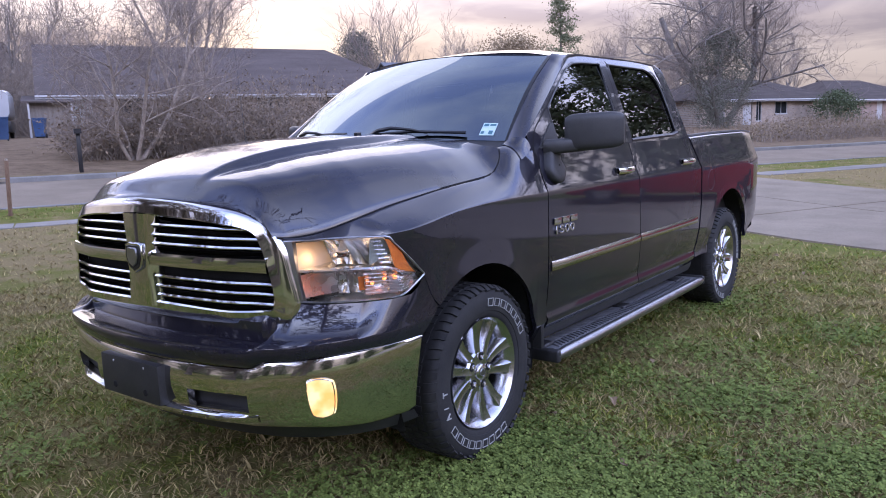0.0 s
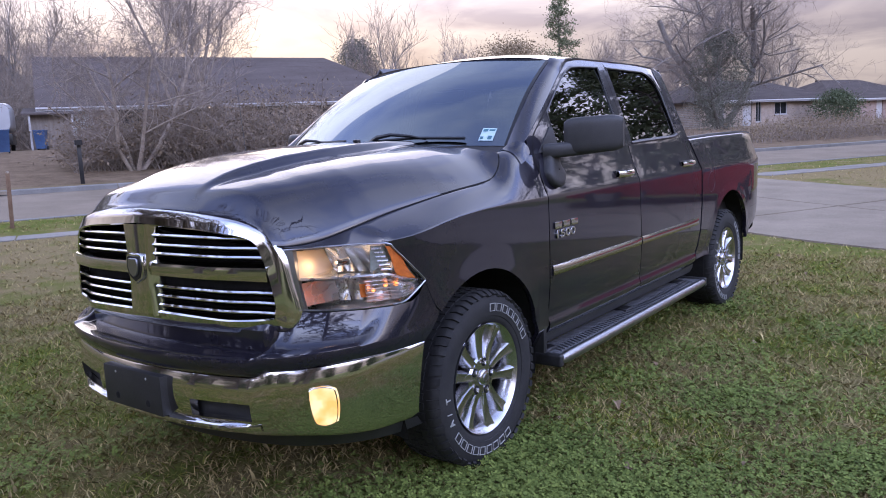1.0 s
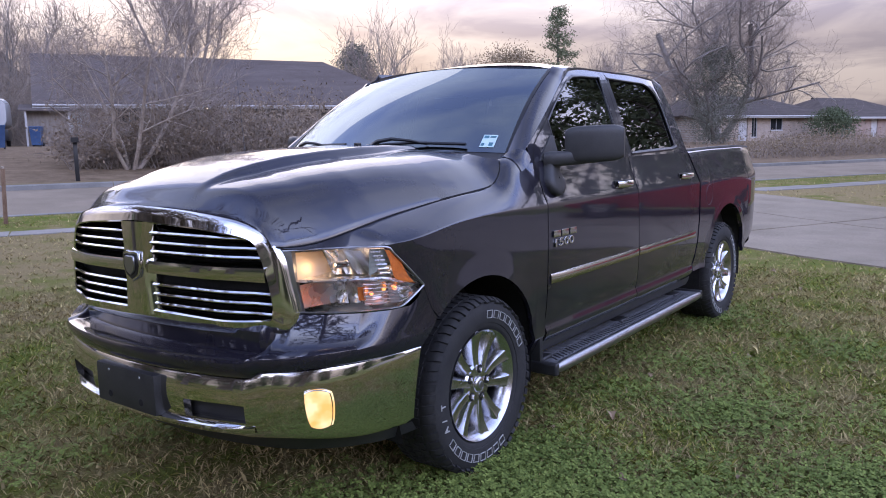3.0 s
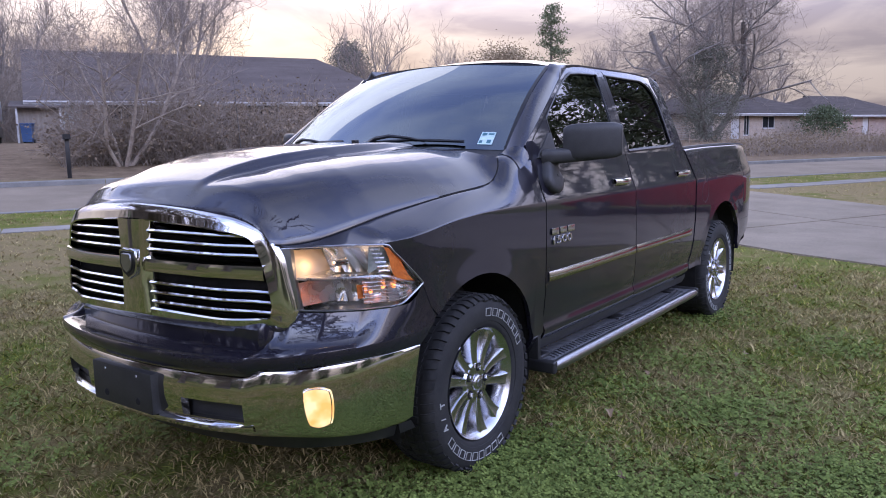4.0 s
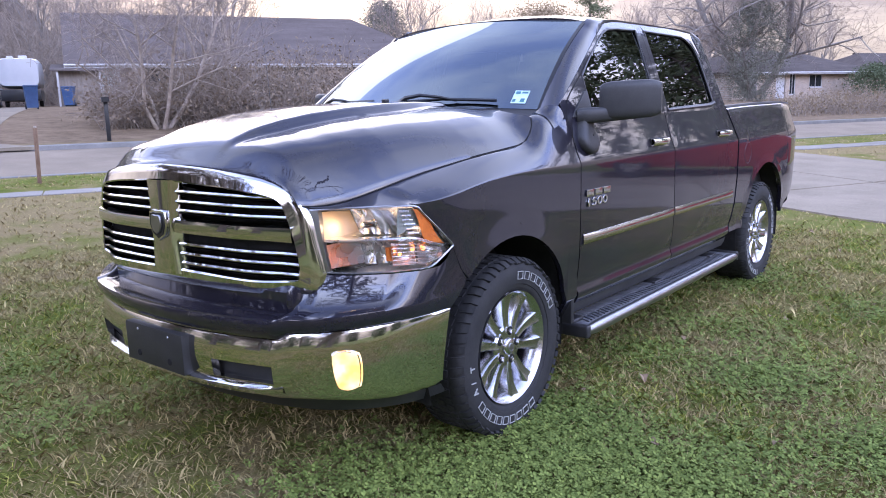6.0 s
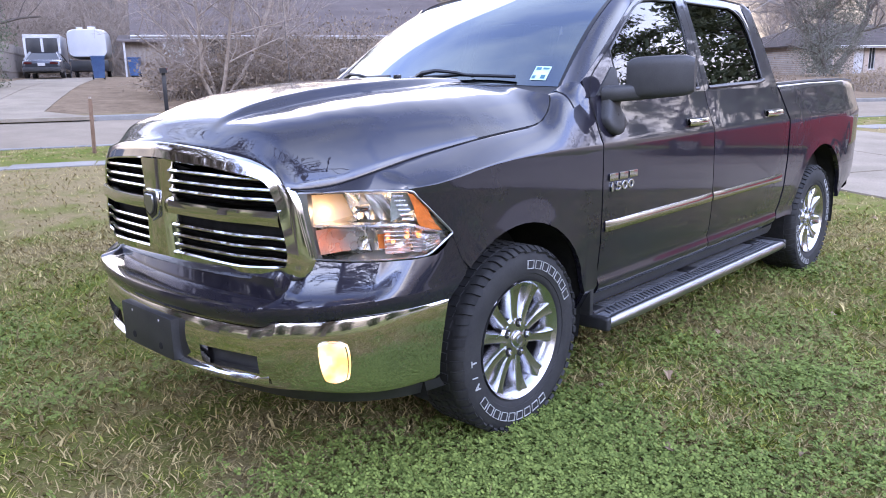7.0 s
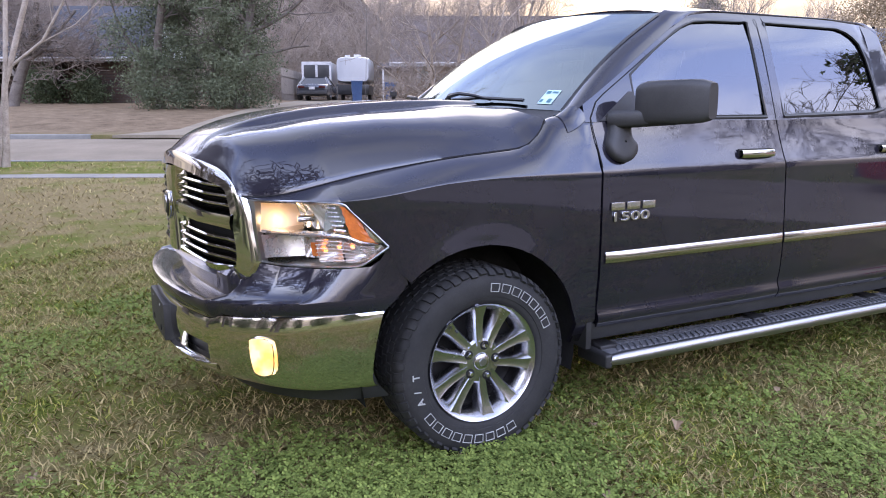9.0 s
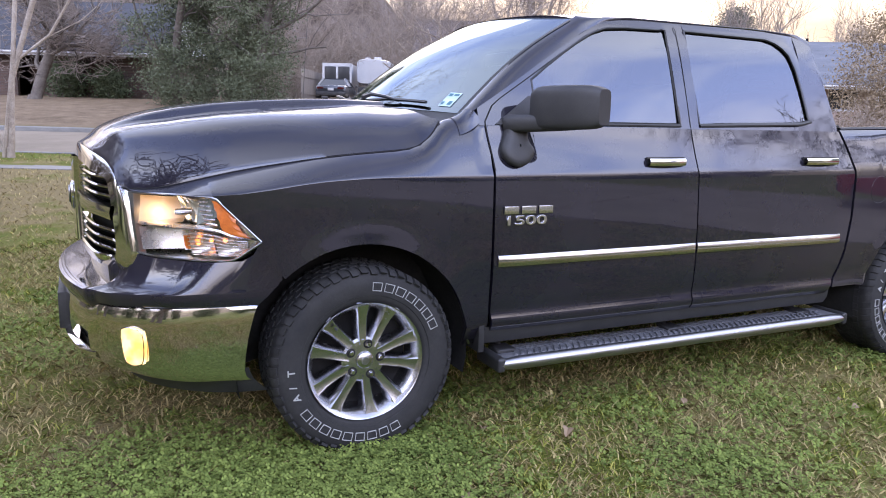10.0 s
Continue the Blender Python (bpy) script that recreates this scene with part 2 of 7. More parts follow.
def tube(path, radii, sides=8, bm=None, caps=True, flat=1.0):
    """A tube along a path of points; radii: one or one a point. flat: height over width."""
    bm = bm or bmesh.new()
    pts = [Vector(p) for p in path]
    if not hasattr(radii, "__len__"):
        radii = [radii] * len(pts)
    rings = []
    for i, p in enumerate(pts):
        d = (pts[min(i + 1, len(pts) - 1)] - pts[max(i - 1, 0)]).normalized()
        side = d.cross(Vector((0, 0, 1)))
        side = side.normalized() if side.length > 0.05 else Vector((1, 0, 0))
        up = side.cross(d).normalized()
        rings.append([bm.verts.new(p + radii[i] * (math.cos(a) * side + flat * math.sin(a) * up)) for a in (2 * math.pi * k / sides for k in range(sides))])
    for a, b in zip(rings, rings[1:]):
        for k in range(sides):
            bm.faces.new((a[k], a[(k + 1) % sides], b[(k + 1) % sides], b[k]))
    if caps:
        bm.faces.new(rings[0][::-1])
        bm.faces.new(rings[-1])
    return bm


def block(x0, x1, y0, y1, z0, z1, bevel=0.0, seg=2, bm=None):
    """A box with rounded edges."""
    own = bmesh.new()
    bmesh.ops.create_cube(own, size=1)
    bmesh.ops.transform(own, verts=own.verts, matrix=Matrix.Translation(((x0 + x1) / 2, (y0 + y1) / 2, (z0 + z1) / 2)) @ Matrix.Diagonal((x1 - x0, y1 - y0, z1 - z0, 1)))
    if bevel:
        bmesh.ops.bevel(own, geom=own.edges[:], offset=bevel, segments=seg, affect="EDGES", profile=0.6)
    if bm is None:
        return own
    return merge(bm, own)


def merge(bm, other, m=None):
    me = bpy.data.meshes.new("tmp")
    if m is not None:
        bmesh.ops.transform(other, verts=other.verts, matrix=m)
    other.to_mesh(me)
    other.free()
    bm.from_mesh(me)
    bpy.data.meshes.remove(me)
    return bm


def turned(profile, steps=48, axis="X", bm=None):
    """A body turned about an axis: profile of (radius, along)."""
    rows = []
    for k in range(steps):
        a = 2 * math.pi * k / steps
        rows.append([(h, r * math.cos(a), r * math.sin(a)) if axis == "X" else (r * math.cos(a), r * math.sin(a), h) for r, h in profile])
    rows.append(rows[0])
    return sheet(rows, bm=bm)


def table(pairs):
    """A smooth curve through (t, value) pairs: monotone between them."""
    xs, ys = [p[0] for p in pairs], [p[1] for p in pairs]

    def f(t):
        return float(np.interp(t, xs, ys))
    return f


def curve(pts, n):
    """n points of a Catmull-Rom curve through pts."""
    P = [Vector(p) for p in pts]
    P = [2 * P[0] - P[1]] + P + [2 * P[-1] - P[-2]]
    out = []
    for k in range(n):
        u = k / (n - 1) * (len(P) - 3)
        i = min(int(u), len(P) - 4)
        f = u - i
        a, b, c, d = P[i:i + 4]
        out.append(0.5 * ((2 * b) + (c - a) * f + (2 * a - 5 * b + 4 * c - d) * f * f + (3 * b - a - 3 * c + d) * f ** 3))
    return out


def smooth(t):
    t = min(max(t, 0.0), 1.0)
    return t * t * (3 - 2 * t)


def outline_slab(points, y0, y1, bevel=0.0):
    """A flat outline of (x, z), filled and made thick along y."""
    bm = bmesh.new()
    f = bm.faces.new([bm.verts.new((x, y0, z)) for x, z in points])
    top = bmesh.ops.extrude_face_region(bm, geom=[f])["geom"]
    bmesh.ops.translate(bm, vec=(0, y1 - y0, 0), verts=[g for g in top if isinstance(g, bmesh.types.BMVert)])
    if bevel:
        bmesh.ops.bevel(bm, geom=bm.edges[:], offset=bevel, segments=1, affect="EDGES")
    return bm


def lettering(text, size, depth, name, material, parent, at, label=""):
    """Raised letters in the built-in font, as a mesh."""
    cu = bpy.data.curves.new(name, "FONT")
    cu.body, cu.size, cu.extrude, cu.bevel_depth, cu.align_x = text, size, depth, depth * 0.4, "LEFT"
    tmp = new(name, cu)
    me = bpy.data.meshes.new_from_object(tmp.evaluated_get(bpy.context.evaluated_depsgraph_get()))
    bpy.data.objects.remove(tmp)
    me.materials.clear()
    me.materials.append(material)
    ob = new(name, me)
    ob.parent = parent
    ob.matrix_basis = at
    if label:
        ob["label"] = label
    return ob


# ---------------------------------------------------------------- the pickup truck
# The truck's own axes are the world's: x to its left side, y to its tail, the front axle at y = 0.
side_x = table([(0.40, 0.90), (0.455, 0.935), (0.485, 0.957), (0.512, 0.964), (0.553, 0.952), (0.60, 0.964), (0.72, 0.977),
                (0.90, 0.983), (1.08, 0.985), (1.168, 0.985), (1.19, 0.977), (1.24, 0.959), (1.30, 0.940), (1.36, 0.924), (1.39, 0.917), (1.45, 0.900)])
ARCH_F, ARCH_R = (-0.02, 0.405, 0.497), (3.63, 0.42, 0.535)


def body_x(y, z):
    """Half the body's width at a place on its flank."""
    x = side_x(z)
    for cy, cz, r in (ARCH_F, ARCH_R):
        d = math.hypot(y - cy, z - cz) - r
        if d > -0.05:
            x += 0.006 * math.exp(-(d / 0.045) ** 2)
    if y < -0.36:
        x -= 0.9 * (-0.36 - y) ** 2
    if y > 4.2:
        x -= 0.25 * (y - 4.2) ** 2
    return x


def arch_z(y, arch, low):
    cy, cz, r = arch
    return cz + math.sqrt(max(r * r - (y - cy) ** 2, 0)) if abs(y - cy) < r else low


seam_x = table([(-0.97, 0.628), (-0.93, 0.645), (-0.90, 0.656), (-0.86, 0.674), (-0.82, 0.696), (-0.76, 0.728), (-0.70, 0.752), (-0.60, 0.782), (-0.50, 0.800), (-0.40, 0.814), (-0.30, 0.830), (-0.20, 0.847), (-0.10, 0.861), (0.0, 0.868), (0.1, 0.870), (0.2, 0.868), (0.25, 0.866), (0.29, 0.863), (0.32, 0.857), (0.35, 0.845), (0.37, 0.828)])
seam_z = table([(-0.97, 1.128), (-0.90, 1.116), (-0.86, 1.111), (-0.82, 1.113), (-0.76, 1.121), (-0.70, 1.135), (-0.60, 1.161), (-0.50, 1.184), (-0.40, 1.203), (-0.30, 1.219), (-0.20, 1.235), (-0.10, 1.248), (0.0, 1.258), (0.1, 1.266), (0.2, 1.275), (0.25, 1.286), (0.29, 1.308), (0.32, 1.337), (0.35, 1.368), (0.37, 1.394)])
crest_z = table([(-0.60, 1.104), (-0.50, 1.113), (-0.40, 1.128), (-0.30, 1.143), (-0.20, 1.155), (-0.10, 1.162), (0.0, 1.167), (0.2, 1.174), (0.57, 1.177)])
grille_y = lambda x: -1.045 + 0.155 * x * x
hood_mid = table([(-1.075, 1.240), (-1.05, 1.264), (-1.02, 1.288), (-1.0, 1.302), (-0.96, 1.329), (-0.915, 1.353), (-0.87, 1.371), (-0.81, 1.392), (-0.75, 1.408), (-0.65, 1.429), (-0.5, 1.452), (-0.3, 1.472), (-0.1, 1.484), (0.1, 1.489), (0.27, 1.486)])


def mir(p, s):
    return (s * p[0], p[1], p[2])


def hood_z(x, y):
    """The hood's height: a raised middle with a crease each side, and a roll down to the seam."""
    x = abs(x)
    # the nose rolls down along the curve of the grille
    xe, zs, zc = seam_x(y), seam_z(y), hood_mid(y - 0.145 * x * x * (1 - smooth((y + 1.0) / 0.45)))
    dome = 0.26 + 0.10 * smooth((y + 1.0) / 1.1)
    fade = smooth((y + 1.04) / 0.38)
    step = fade * (0.040 - 0.016 * smooth((y + 0.15) / 0.38))
    z = zc - 0.008 * min(x / dome, 1.0) ** 2 - step * smooth((x - dome + 0.008) / 0.046)
    base = zc - 0.008 - step
    u = max(0.0, (x - dome - 0.03) / max(xe - dome - 0.03, 0.01))
    back = smooth((y + 0.7) / 0.9)
    return z - (base - zs) * ((0.15 + 0.20 * back) * u * u + (0.85 - 0.20 * back) * u ** (4.2 - 0.6 * back))


def wheel(parent, x, y, s, turn=0.0):
    w = new("wheel")
    w.parent = parent
    w.matrix_basis = pose(s * x, y, 0.397, 0, 0, 0 if s > 0 else 180) @ pose(0, 0, 0, turn)
    R, W = 0.402, 0.138
    # tyre: carcass, then the tread blocks on it
    prof = [(0.250, -0.10), (0.262, -0.122), (0.30, -0.137), (0.335, -0.1385), (0.365, -0.132), (0.388, -0.118), (0.397, -0.10), (0.397, 0.10),
            (0.388, 0.118), (0.367, 0.133), (0.335, 0.1385), (0.30, 0.137), (0.286, 0.134), (0.284, 0.130), (0.270, 0.128), (0.262, 0.122), (0.250, 0.10)]
    tyre = part("tyre", turned(prof, 64), RUBBER, w, "black all-terrain tyre")
    bm = bmesh.new()
    rng = random.Random(5)
    for k in range(58):
        a = 2 * math.pi * k / 58
        for sgn in (-1, 1):
            long = 0.013 if (k % 2 == 0) else 0.006
            half = math.pi / 58 * 0.66
            pts = []
            for da in (-half, half):
                for r, h in ((0.402, 0.082), (0.4025, 0.112), (0.392, 0.127), (0.392 - long, 0.1405), (0.384 - long, 0.131), (0.386, 0.08)):
                    t = a + da + 0.5 * (0.112 - h)
                    pts.append(Vector((sgn * h, r * math.cos(t), r * math.sin(t))))
            v = [bm.verts.new(p) for p in pts]
            for i in range(6):
                j = (i + 1) % 6
                bm.faces.new((v[i], v[j], v[6 + j], v[6 + i]))
            bm.faces.new(v[:6])
            bm.faces.new(v[6:][::-1])
        for row, hh in ((-1, 0.046), (0, 0.0), (1, -0.046)):
            half = math.pi / 58 * (0.62 + 0.12 * rng.random())
            t0 = a + (0.5 if row else 0.0) * math.pi / 58 * 2
            v = []
            for r in (0.388, 0.4025):
                for da, dh in ((-half, -0.017), (half, -0.021), (half, 0.017), (-half, 0.021)):
                    t = t0 + da
                    v.append(bm.verts.new((hh + dh, r * math.cos(t), r * math.sin(t))))
            bm.faces.new(v[4:])
            for i in range(4):
                j = (i + 1) % 4
                bm.faces.new((v[i], v[j], v[4 + j], v[4 + i]))
    tagged(part("tread", bm, RUBBER, w, "chunky tread blocks"), kind="stuff")
    # rim barrel and lip
    bm = turned([(0.236, -0.10), (0.226, -0.09), (0.215, 0.02), (0.222, 0.085), (0.238, 0.108), (0.250, 0.124), (0.254, 0.127), (0.255, 0.122), (0.250, 0.10)], 64)
    part("rim", bm, WHEEL, w, "polished alloy rim")
    bm = turned([(0.0, 0.0), (0.20, 0.0), (0.215, 0.01)], 40)
    part("brake_drum", bm, LINER, w)
    # five pairs of spokes
    for k in range(5):
        for sgn in (-1, 1):
            a0 = 2 * math.pi * k / 5 - 0.12
            rows = []
            for u in (0.0, 0.2, 0.45, 0.7, 0.9, 1.0):
                r = 0.062 + (0.243 - 0.062) * u
                off = sgn * (0.021 + 0.049 * u)
                wd = 0.0195 + 0.008 * u + 0.012 * max(0, u - 0.75) * 4
                hx = 0.100 - 0.012 * math.sin(math.pi * u) + 0.016 * u
                ring = []
                for q, h in ((-1.35, -0.062), (-1.08, -0.012), (-0.74, 0.0), (0.0, -0.004), (0.74, 0.0), (1.08, -0.012), (1.35, -0.062)):
                    t = off + wd * q
                    ring.append((hx + h, r * math.cos(a0) - t * math.sin(a0), r * math.sin(a0) + t * math.cos(a0)))
                rows.append(ring)
            part("spoke", sheet(rows, ring=True), WHEEL, w)
    bm = turned([(0.0, 0.112), (0.030, 0.111), (0.036, 0.106), (0.038, 0.098), (0.088, 0.096), (0.098, 0.086), (0.100, 0.05)], 40)
    part("hub", bm, WHEEL, w)
    part("hub_emblem", turned([(0.0, 0.1165), (0.015, 0.1160), (0.017, 0.1135), (0.018, 0.110)], 20), SATIN, w)
    for k in range(5):
        a = 2 * math.pi * k / 5 - 0.12
        spot = (0, 0.070 * math.cos(a), 0.070 * math.sin(a))
        # flat black ring: a nut pocket's shade as colour, with no recess cut
        bm = turned([(0.0115, 0.0985), (0.0185, 0.0990), (0.0200, 0.0985)], 16)
        bmesh.ops.translate(bm, vec=spot, verts=bm.verts)
        part("lug_shade_ring", bm, LINER, w)
        bm = turned([(0.0, 0.113), (0.008, 0.113), (0.0105, 0.109), (0.0115, 0.088)], 6)
        bmesh.ops.translate(bm, vec=spot, verts=bm.verts)
        part("lug_nut", bm, CHROME, w)
    # raised white lettering: the names as outlined plain blocks
    def blocks(count, a0, step, rr=0.325, high=0.036):
        for k in range(count):
            a = a0 - step * k
            bm = bmesh.new()
            for (t0, t1, r0, r1) in ((-0.38, 0.38, high / 2 - 0.0022, high / 2), (-0.38, 0.38, -high / 2, -high / 2 + 0.0022), (-0.38, -0.342, -high / 2, high / 2), (0.342, 0.38, -high / 2, high / 2)):
                v = []
                for h in (0.1365, 0.1425):
                    for t, r in ((t0, r0), (t1, r0), (t1, r1), (t0, r1)):
                        ang, rad = a + step * t, rr + r
                        v.append(bm.verts.new((h - 0.10 * max(0, abs(rad - 0.325) - 0.012), rad * math.cos(ang), rad * math.sin(ang))))
                bm.faces.new(v[4:])
                for i in range(4):
                    bm.faces.new((v[i], v[(i + 1) % 4], v[4 + (i + 1) % 4], v[4 + i]))
            part("raised_block", bm, LETTER, w, "white outlined raised sidewall block")
    blocks(7, radians(71), radians(9.6))
    blocks(9, radians(281), radians(9.6))
    for ch, deg in (("A", 189), ("/", 179), ("T", 169)):
        a = radians(deg)
        m = Matrix.Translation((0.1395, 0.309 * math.cos(a), 0.309 * math.sin(a))) @ Euler((a - math.pi / 2, 0, 0)).to_matrix().to_4x4() @ pose(0, 0, 0, 90, 0, 90) @ pose(-0.014, 0, 0)
        lettering(ch, 0.042, 0.0015, "raised_letter", LETTER, w, m)
    bm = tube([(0.118, -0.10, 0.185), (0.124, -0.094, 0.172)], 0.005, 8)
    part("valve_stem", bm, PLASTIC, w)
    return w


def truck():
    T = thing("pickup_truck", "glossy black four-door pickup truck parked on the lawn", "pickup truck")
    for s in (1, -1):
        flank(T, s)
        headlight(T, s)
        mirror(T, s)
        running_board(T, s)
    hood(T)
    cab(T)
    bed(T)
    front_end(T)
    grille(T)
    for s in (1, -1):
        wheel(T, 0.838, 0.0, s, 12)
        wheel(T, 0.838, 3.57, s, -20)
    underbody(T)
    cabin(T)
    return T


def flank(T, s):
    fold = (-s * 0.022, 0, 0)
    # front fender: arch, flank, crest, then in to the hood's seam
    rows = []
    lamp_x = table([(-0.882, 0.662), (-0.845, 0.735), (-0.806, 0.79), (-0.75, 0.845), (-0.70, 0.885), (-0.65, 0.916), (-0.60, 0.942)])
    ys = [-0.88, -0.86, -0.84, -0.82, -0.80, -0.775, -0.75, -0.725, -0.70, -0.675, -0.65, -0.605, -0.60, -0.56, -0.52, -0.48, -0.44] + [-0.015 + 0.497 * -math.cos(math.pi * k / 26) for k in range(1, 27)] + [0.49, 0.52, 0.55, 0.565]
    for y in sorted(ys):
        if y < -0.437:
            low = 1.098 + (y + 0.60) / 0.163 * (0.93 - 1.098)
        elif y < -0.36:
            low = 0.93 + (y + 0.437) / 0.077 * (arch_z(-0.36, ARCH_F, 0.7) - 0.93)
        else:
            low = arch_z(y, ARCH_F, 0.40)
            if y > 0.4:
                low = max(0.40, low)
        c = crest_z(y)
        low = min(low, c - 0.004)
        if y < -0.6:
            c = 1.106
            col = [(lamp_x(y), c)] * 13
        else:
            col = [(body_x(y, z), z) for z in (c + (low - c) * (1 - k / 12) ** 1.8 for k in range(13))]
        xc = col[-1][0]
        if y < 0.37:
            xs, zs = seam_x(y) + 0.004, seam_z(y) - 0.002
        else:
            u = min((y - 0.37) / 0.115, 1.0)
            xs, zs = 0.832 - 0.030 * u, 1.392 + 0.034 * u
        # the door's slope carries on over the crest, then turns in to the hood's seam
        P0, P1 = Vector((xc, c)), Vector((xs, zs))
        if y < -0.6:
            Q = P0.lerp(P1, 0.5) + Vector((0.003, 0.004))
        else:
            zq = zs - 0.12 * (xc - xs) * 0.5
            Q = Vector((xc - 0.345 * (zq - c), zq))
            # a nearly flat upper face ahead, fuller towards the cab
            flat = P0.lerp(P1, 0.5) + Vector((0.013, 0.016))
            Q = flat.lerp(Q, smooth((y - 0.02) / 0.45))
        k1 = 0.52 + 0.30 * smooth((y + 0.3) / 0.75)
        A, B = P0.lerp(Q, k1), P1.lerp(Q, k1)
        for k in range(1, 15):
            u = k / 14
            v = 1 - u
            p = v ** 3 * P0 + 3 * v * v * u * A + 3 * v * u * u * B + u ** 3 * P1
            if y > 0.515:
                w = min(u / 0.75, 1.0)
                z = c + (1.40 - c) * w
                p = Vector((side_x(z) - 0.003, z)).lerp(Vector((0.79, 1.428)), max(0.0, (u - 0.75) / 0.25))
            col.append((p.x, p.y))
        rows.append([(s * x, y + (0.012 * (1.2 - min(z, 1.2)) if y > 0.5 else 0), z) for x, z in col])
    part("fender", sheet(rows, fold), PAINT, T, degrees=62)
    # wheel-arch liners
    for arch, x0 in ((ARCH_F, 0.52), (ARCH_R, 0.52)):
        cy, cz, r = arch
        rows = []
        for k in range(25):
            a = math.pi * (-0.08 + 1.16 * k / 24)
            ly, lz = cy + (r + 0.01) * math.cos(a), cz + (r + 0.01) * math.sin(a)
            p = [(s * x, ly, lz) for x in (min(0.955, body_x(ly, max(lz, 0.60)) - 0.035), 0.80, x0)]
            p.append((s * x0, cy + 0.1 * math.cos(a), cz + 0.1 * math.sin(a)))
            rows.append(p)
        part("wheel_liner", sheet(rows), LINER, T)
    # doors
    split = table([(0.45, 1.79), (0.8, 1.765), (1.2, 1.735), (1.40, 1.722)])
    gap = table([(0.45, 2.82), (0.52, 2.845), (0.70, 2.895), (0.9, 2.912), (1.15, 2.905), (1.30, 2.86), (1.40, 2.805)])
    lead = table([(0.45, 0.60), (0.6, 0.585), (1.2, 0.575), (1.40, 0.552)])
    zs = [0.462, 0.475, 0.487, 0.50, 0.512, 0.525, 0.54, 0.556, 0.58, 0.61, 0.66, 0.72, 0.78, 0.84, 0.90, 0.97, 1.04, 1.10, 1.145, 1.165, 1.18, 1.20, 1.23, 1.27, 1.31, 1.35, 1.385]
    for name, a, b in (("front_door", lead, split), ("rear_door", split, gap)):
        door = None
        rows = []
        for z in zs:
            y0, y1 = a(z) + 0.004, b(z) - 0.004
            rows.append([(s * (body_x(y0 + (y1 - y0) * k / 10, z) - (0.004 if k in (0, 10) else 0)), y0 + (y1 - y0) * k / 10, z) for k in range(11)])
        door = part(name, sheet(rows, fold), PAINT, T)
        # chrome side moulding
        y0, y1 = (0.607, 1.752) if name == "front_door" else (1.768, 2.835)
        rows = []
        for k in range(13):
            y = y0 + (y1 - y0) * k / 12
            x = body_x(y, 0.79)
            e = 0.35 if k in (0, 12) else 1.0
            rows.append([(s * (x - 0.006), y, 0.762), (s * (x + 0.009 * e), y, 0.766), (s * (x + 0.013 * e), y, 0.778), (s * (x + 0.011 * e), y, 0.806), (s * (x + 0.004 * e), y, 0.815), (s * (x - 0.006), y, 0.817)])
        part("side_moulding", sheet(rows, (-s * 0.004, 0, 0)), MOULD, door, "chrome body-side moulding")
        # door handle
        y0, y1 = (1.352, 1.660) if name == "front_door" else (2.430, 2.765)
        y0 += 0.065
        y1 -= 0.02
        x = body_x(y0, 1.222)
        handle = part("handle", block(s * x - 0.004, s * x + 0.004, y0 - 0.006, y1 + 0.006, 1.200, 1.248, 0.003), TRIM, door)
        rows = []
        for k in range(11):
            y = y0 + (y1 - y0) * k / 10
            out = 0.004 + 0.020 * math.sin(math.pi * min(max(k / 10, 0.06), 0.94)) ** 0.45
            rows.append([(s * (x + out + 0.012 * math.cos(t)), y, 1.224 + 0.019 * math.sin(t)) for t in (2 * math.pi * q / 10 for q in range(10))])
        part("grip", sheet(rows, ring=True), CHROME, handle, "chrome door grip")
    # rocker under the doors
    rows = [[(s * x, y, z) for x, z in ((0.930, 0.468), (0.925, 0.43), (0.905, 0.395), (0.80, 0.375))] for y in (0.56, 1.2, 2.0, 2.86)]
    part("rocker", sheet(rows, (0, 0, 0.01)), PLASTIC, T)
    # mud flap behind the front wheel
    part("mud_guard", block(min(s * 0.80, s * 0.955), max(s * 0.80, s * 0.955), 0.535, 0.565, 0.37, 0.55, 0.006), PLASTIC, T)
    # bed side
    rows = []
    ys = [2.83 + 0.27 * k / 4 for k in range(4)] + [3.63 + 0.53 * -math.cos(math.pi * k / 26) for k in range(27)] + [4.2, 4.3, 4.4, 4.48, 4.53, 4.56]
    top = table([(2.8, 1.382), (3.4, 1.396), (4.2, 1.402), (4.45, 1.385), (4.56, 1.34)])
    for y in sorted(ys):
        low = arch_z(y, ARCH_R, 0.50 + 0.12 * smooth((y - 4.1) / 0.4))
        t = top(y)
        col = []
        for k in range(18):
            z = low + (t - low) * k / 17
            push = (gap(z) + 0.010 - 2.83) * max(0.0, 1 - (y - 2.83) / 0.5)
            col.append((s * body_x(y, z), y + push, z))
        x = abs(col[-1][0])
        col += [(s * (x - 0.012), col[-1][1], t + 0.010), (s * (x - 0.03), col[-1][1], t + 0.014)]
        rows.append(col)
    side = part("bed_side", sheet(rows, (-s * 0.03, 0, 0)), PAINT, T)
    rows = [[(s * x, y, top(y) + 0.014 + dz) for x, dz in ((0.905, 0), (0.900, 0.012), (0.85, 0.012), (0.82, 0.004), (0.82, -0.06))] for y in (2.84, 3.2, 3.6, 4.0, 4.3, 4.45)]
    part("bed_rail_cap", sheet(rows), PLASTIC, side)
    rows = [[(s * 0.822, y, z) for z in (0.75, 1.39)] for y in (2.86, 4.5)]
    part("inner_bed_wall", sheet(rows, (s * 0.02, 0, 0)), PLASTIC, side)
    # badge on the front door: the name as three plain blocks, the number in figures
    y0 = 0.618
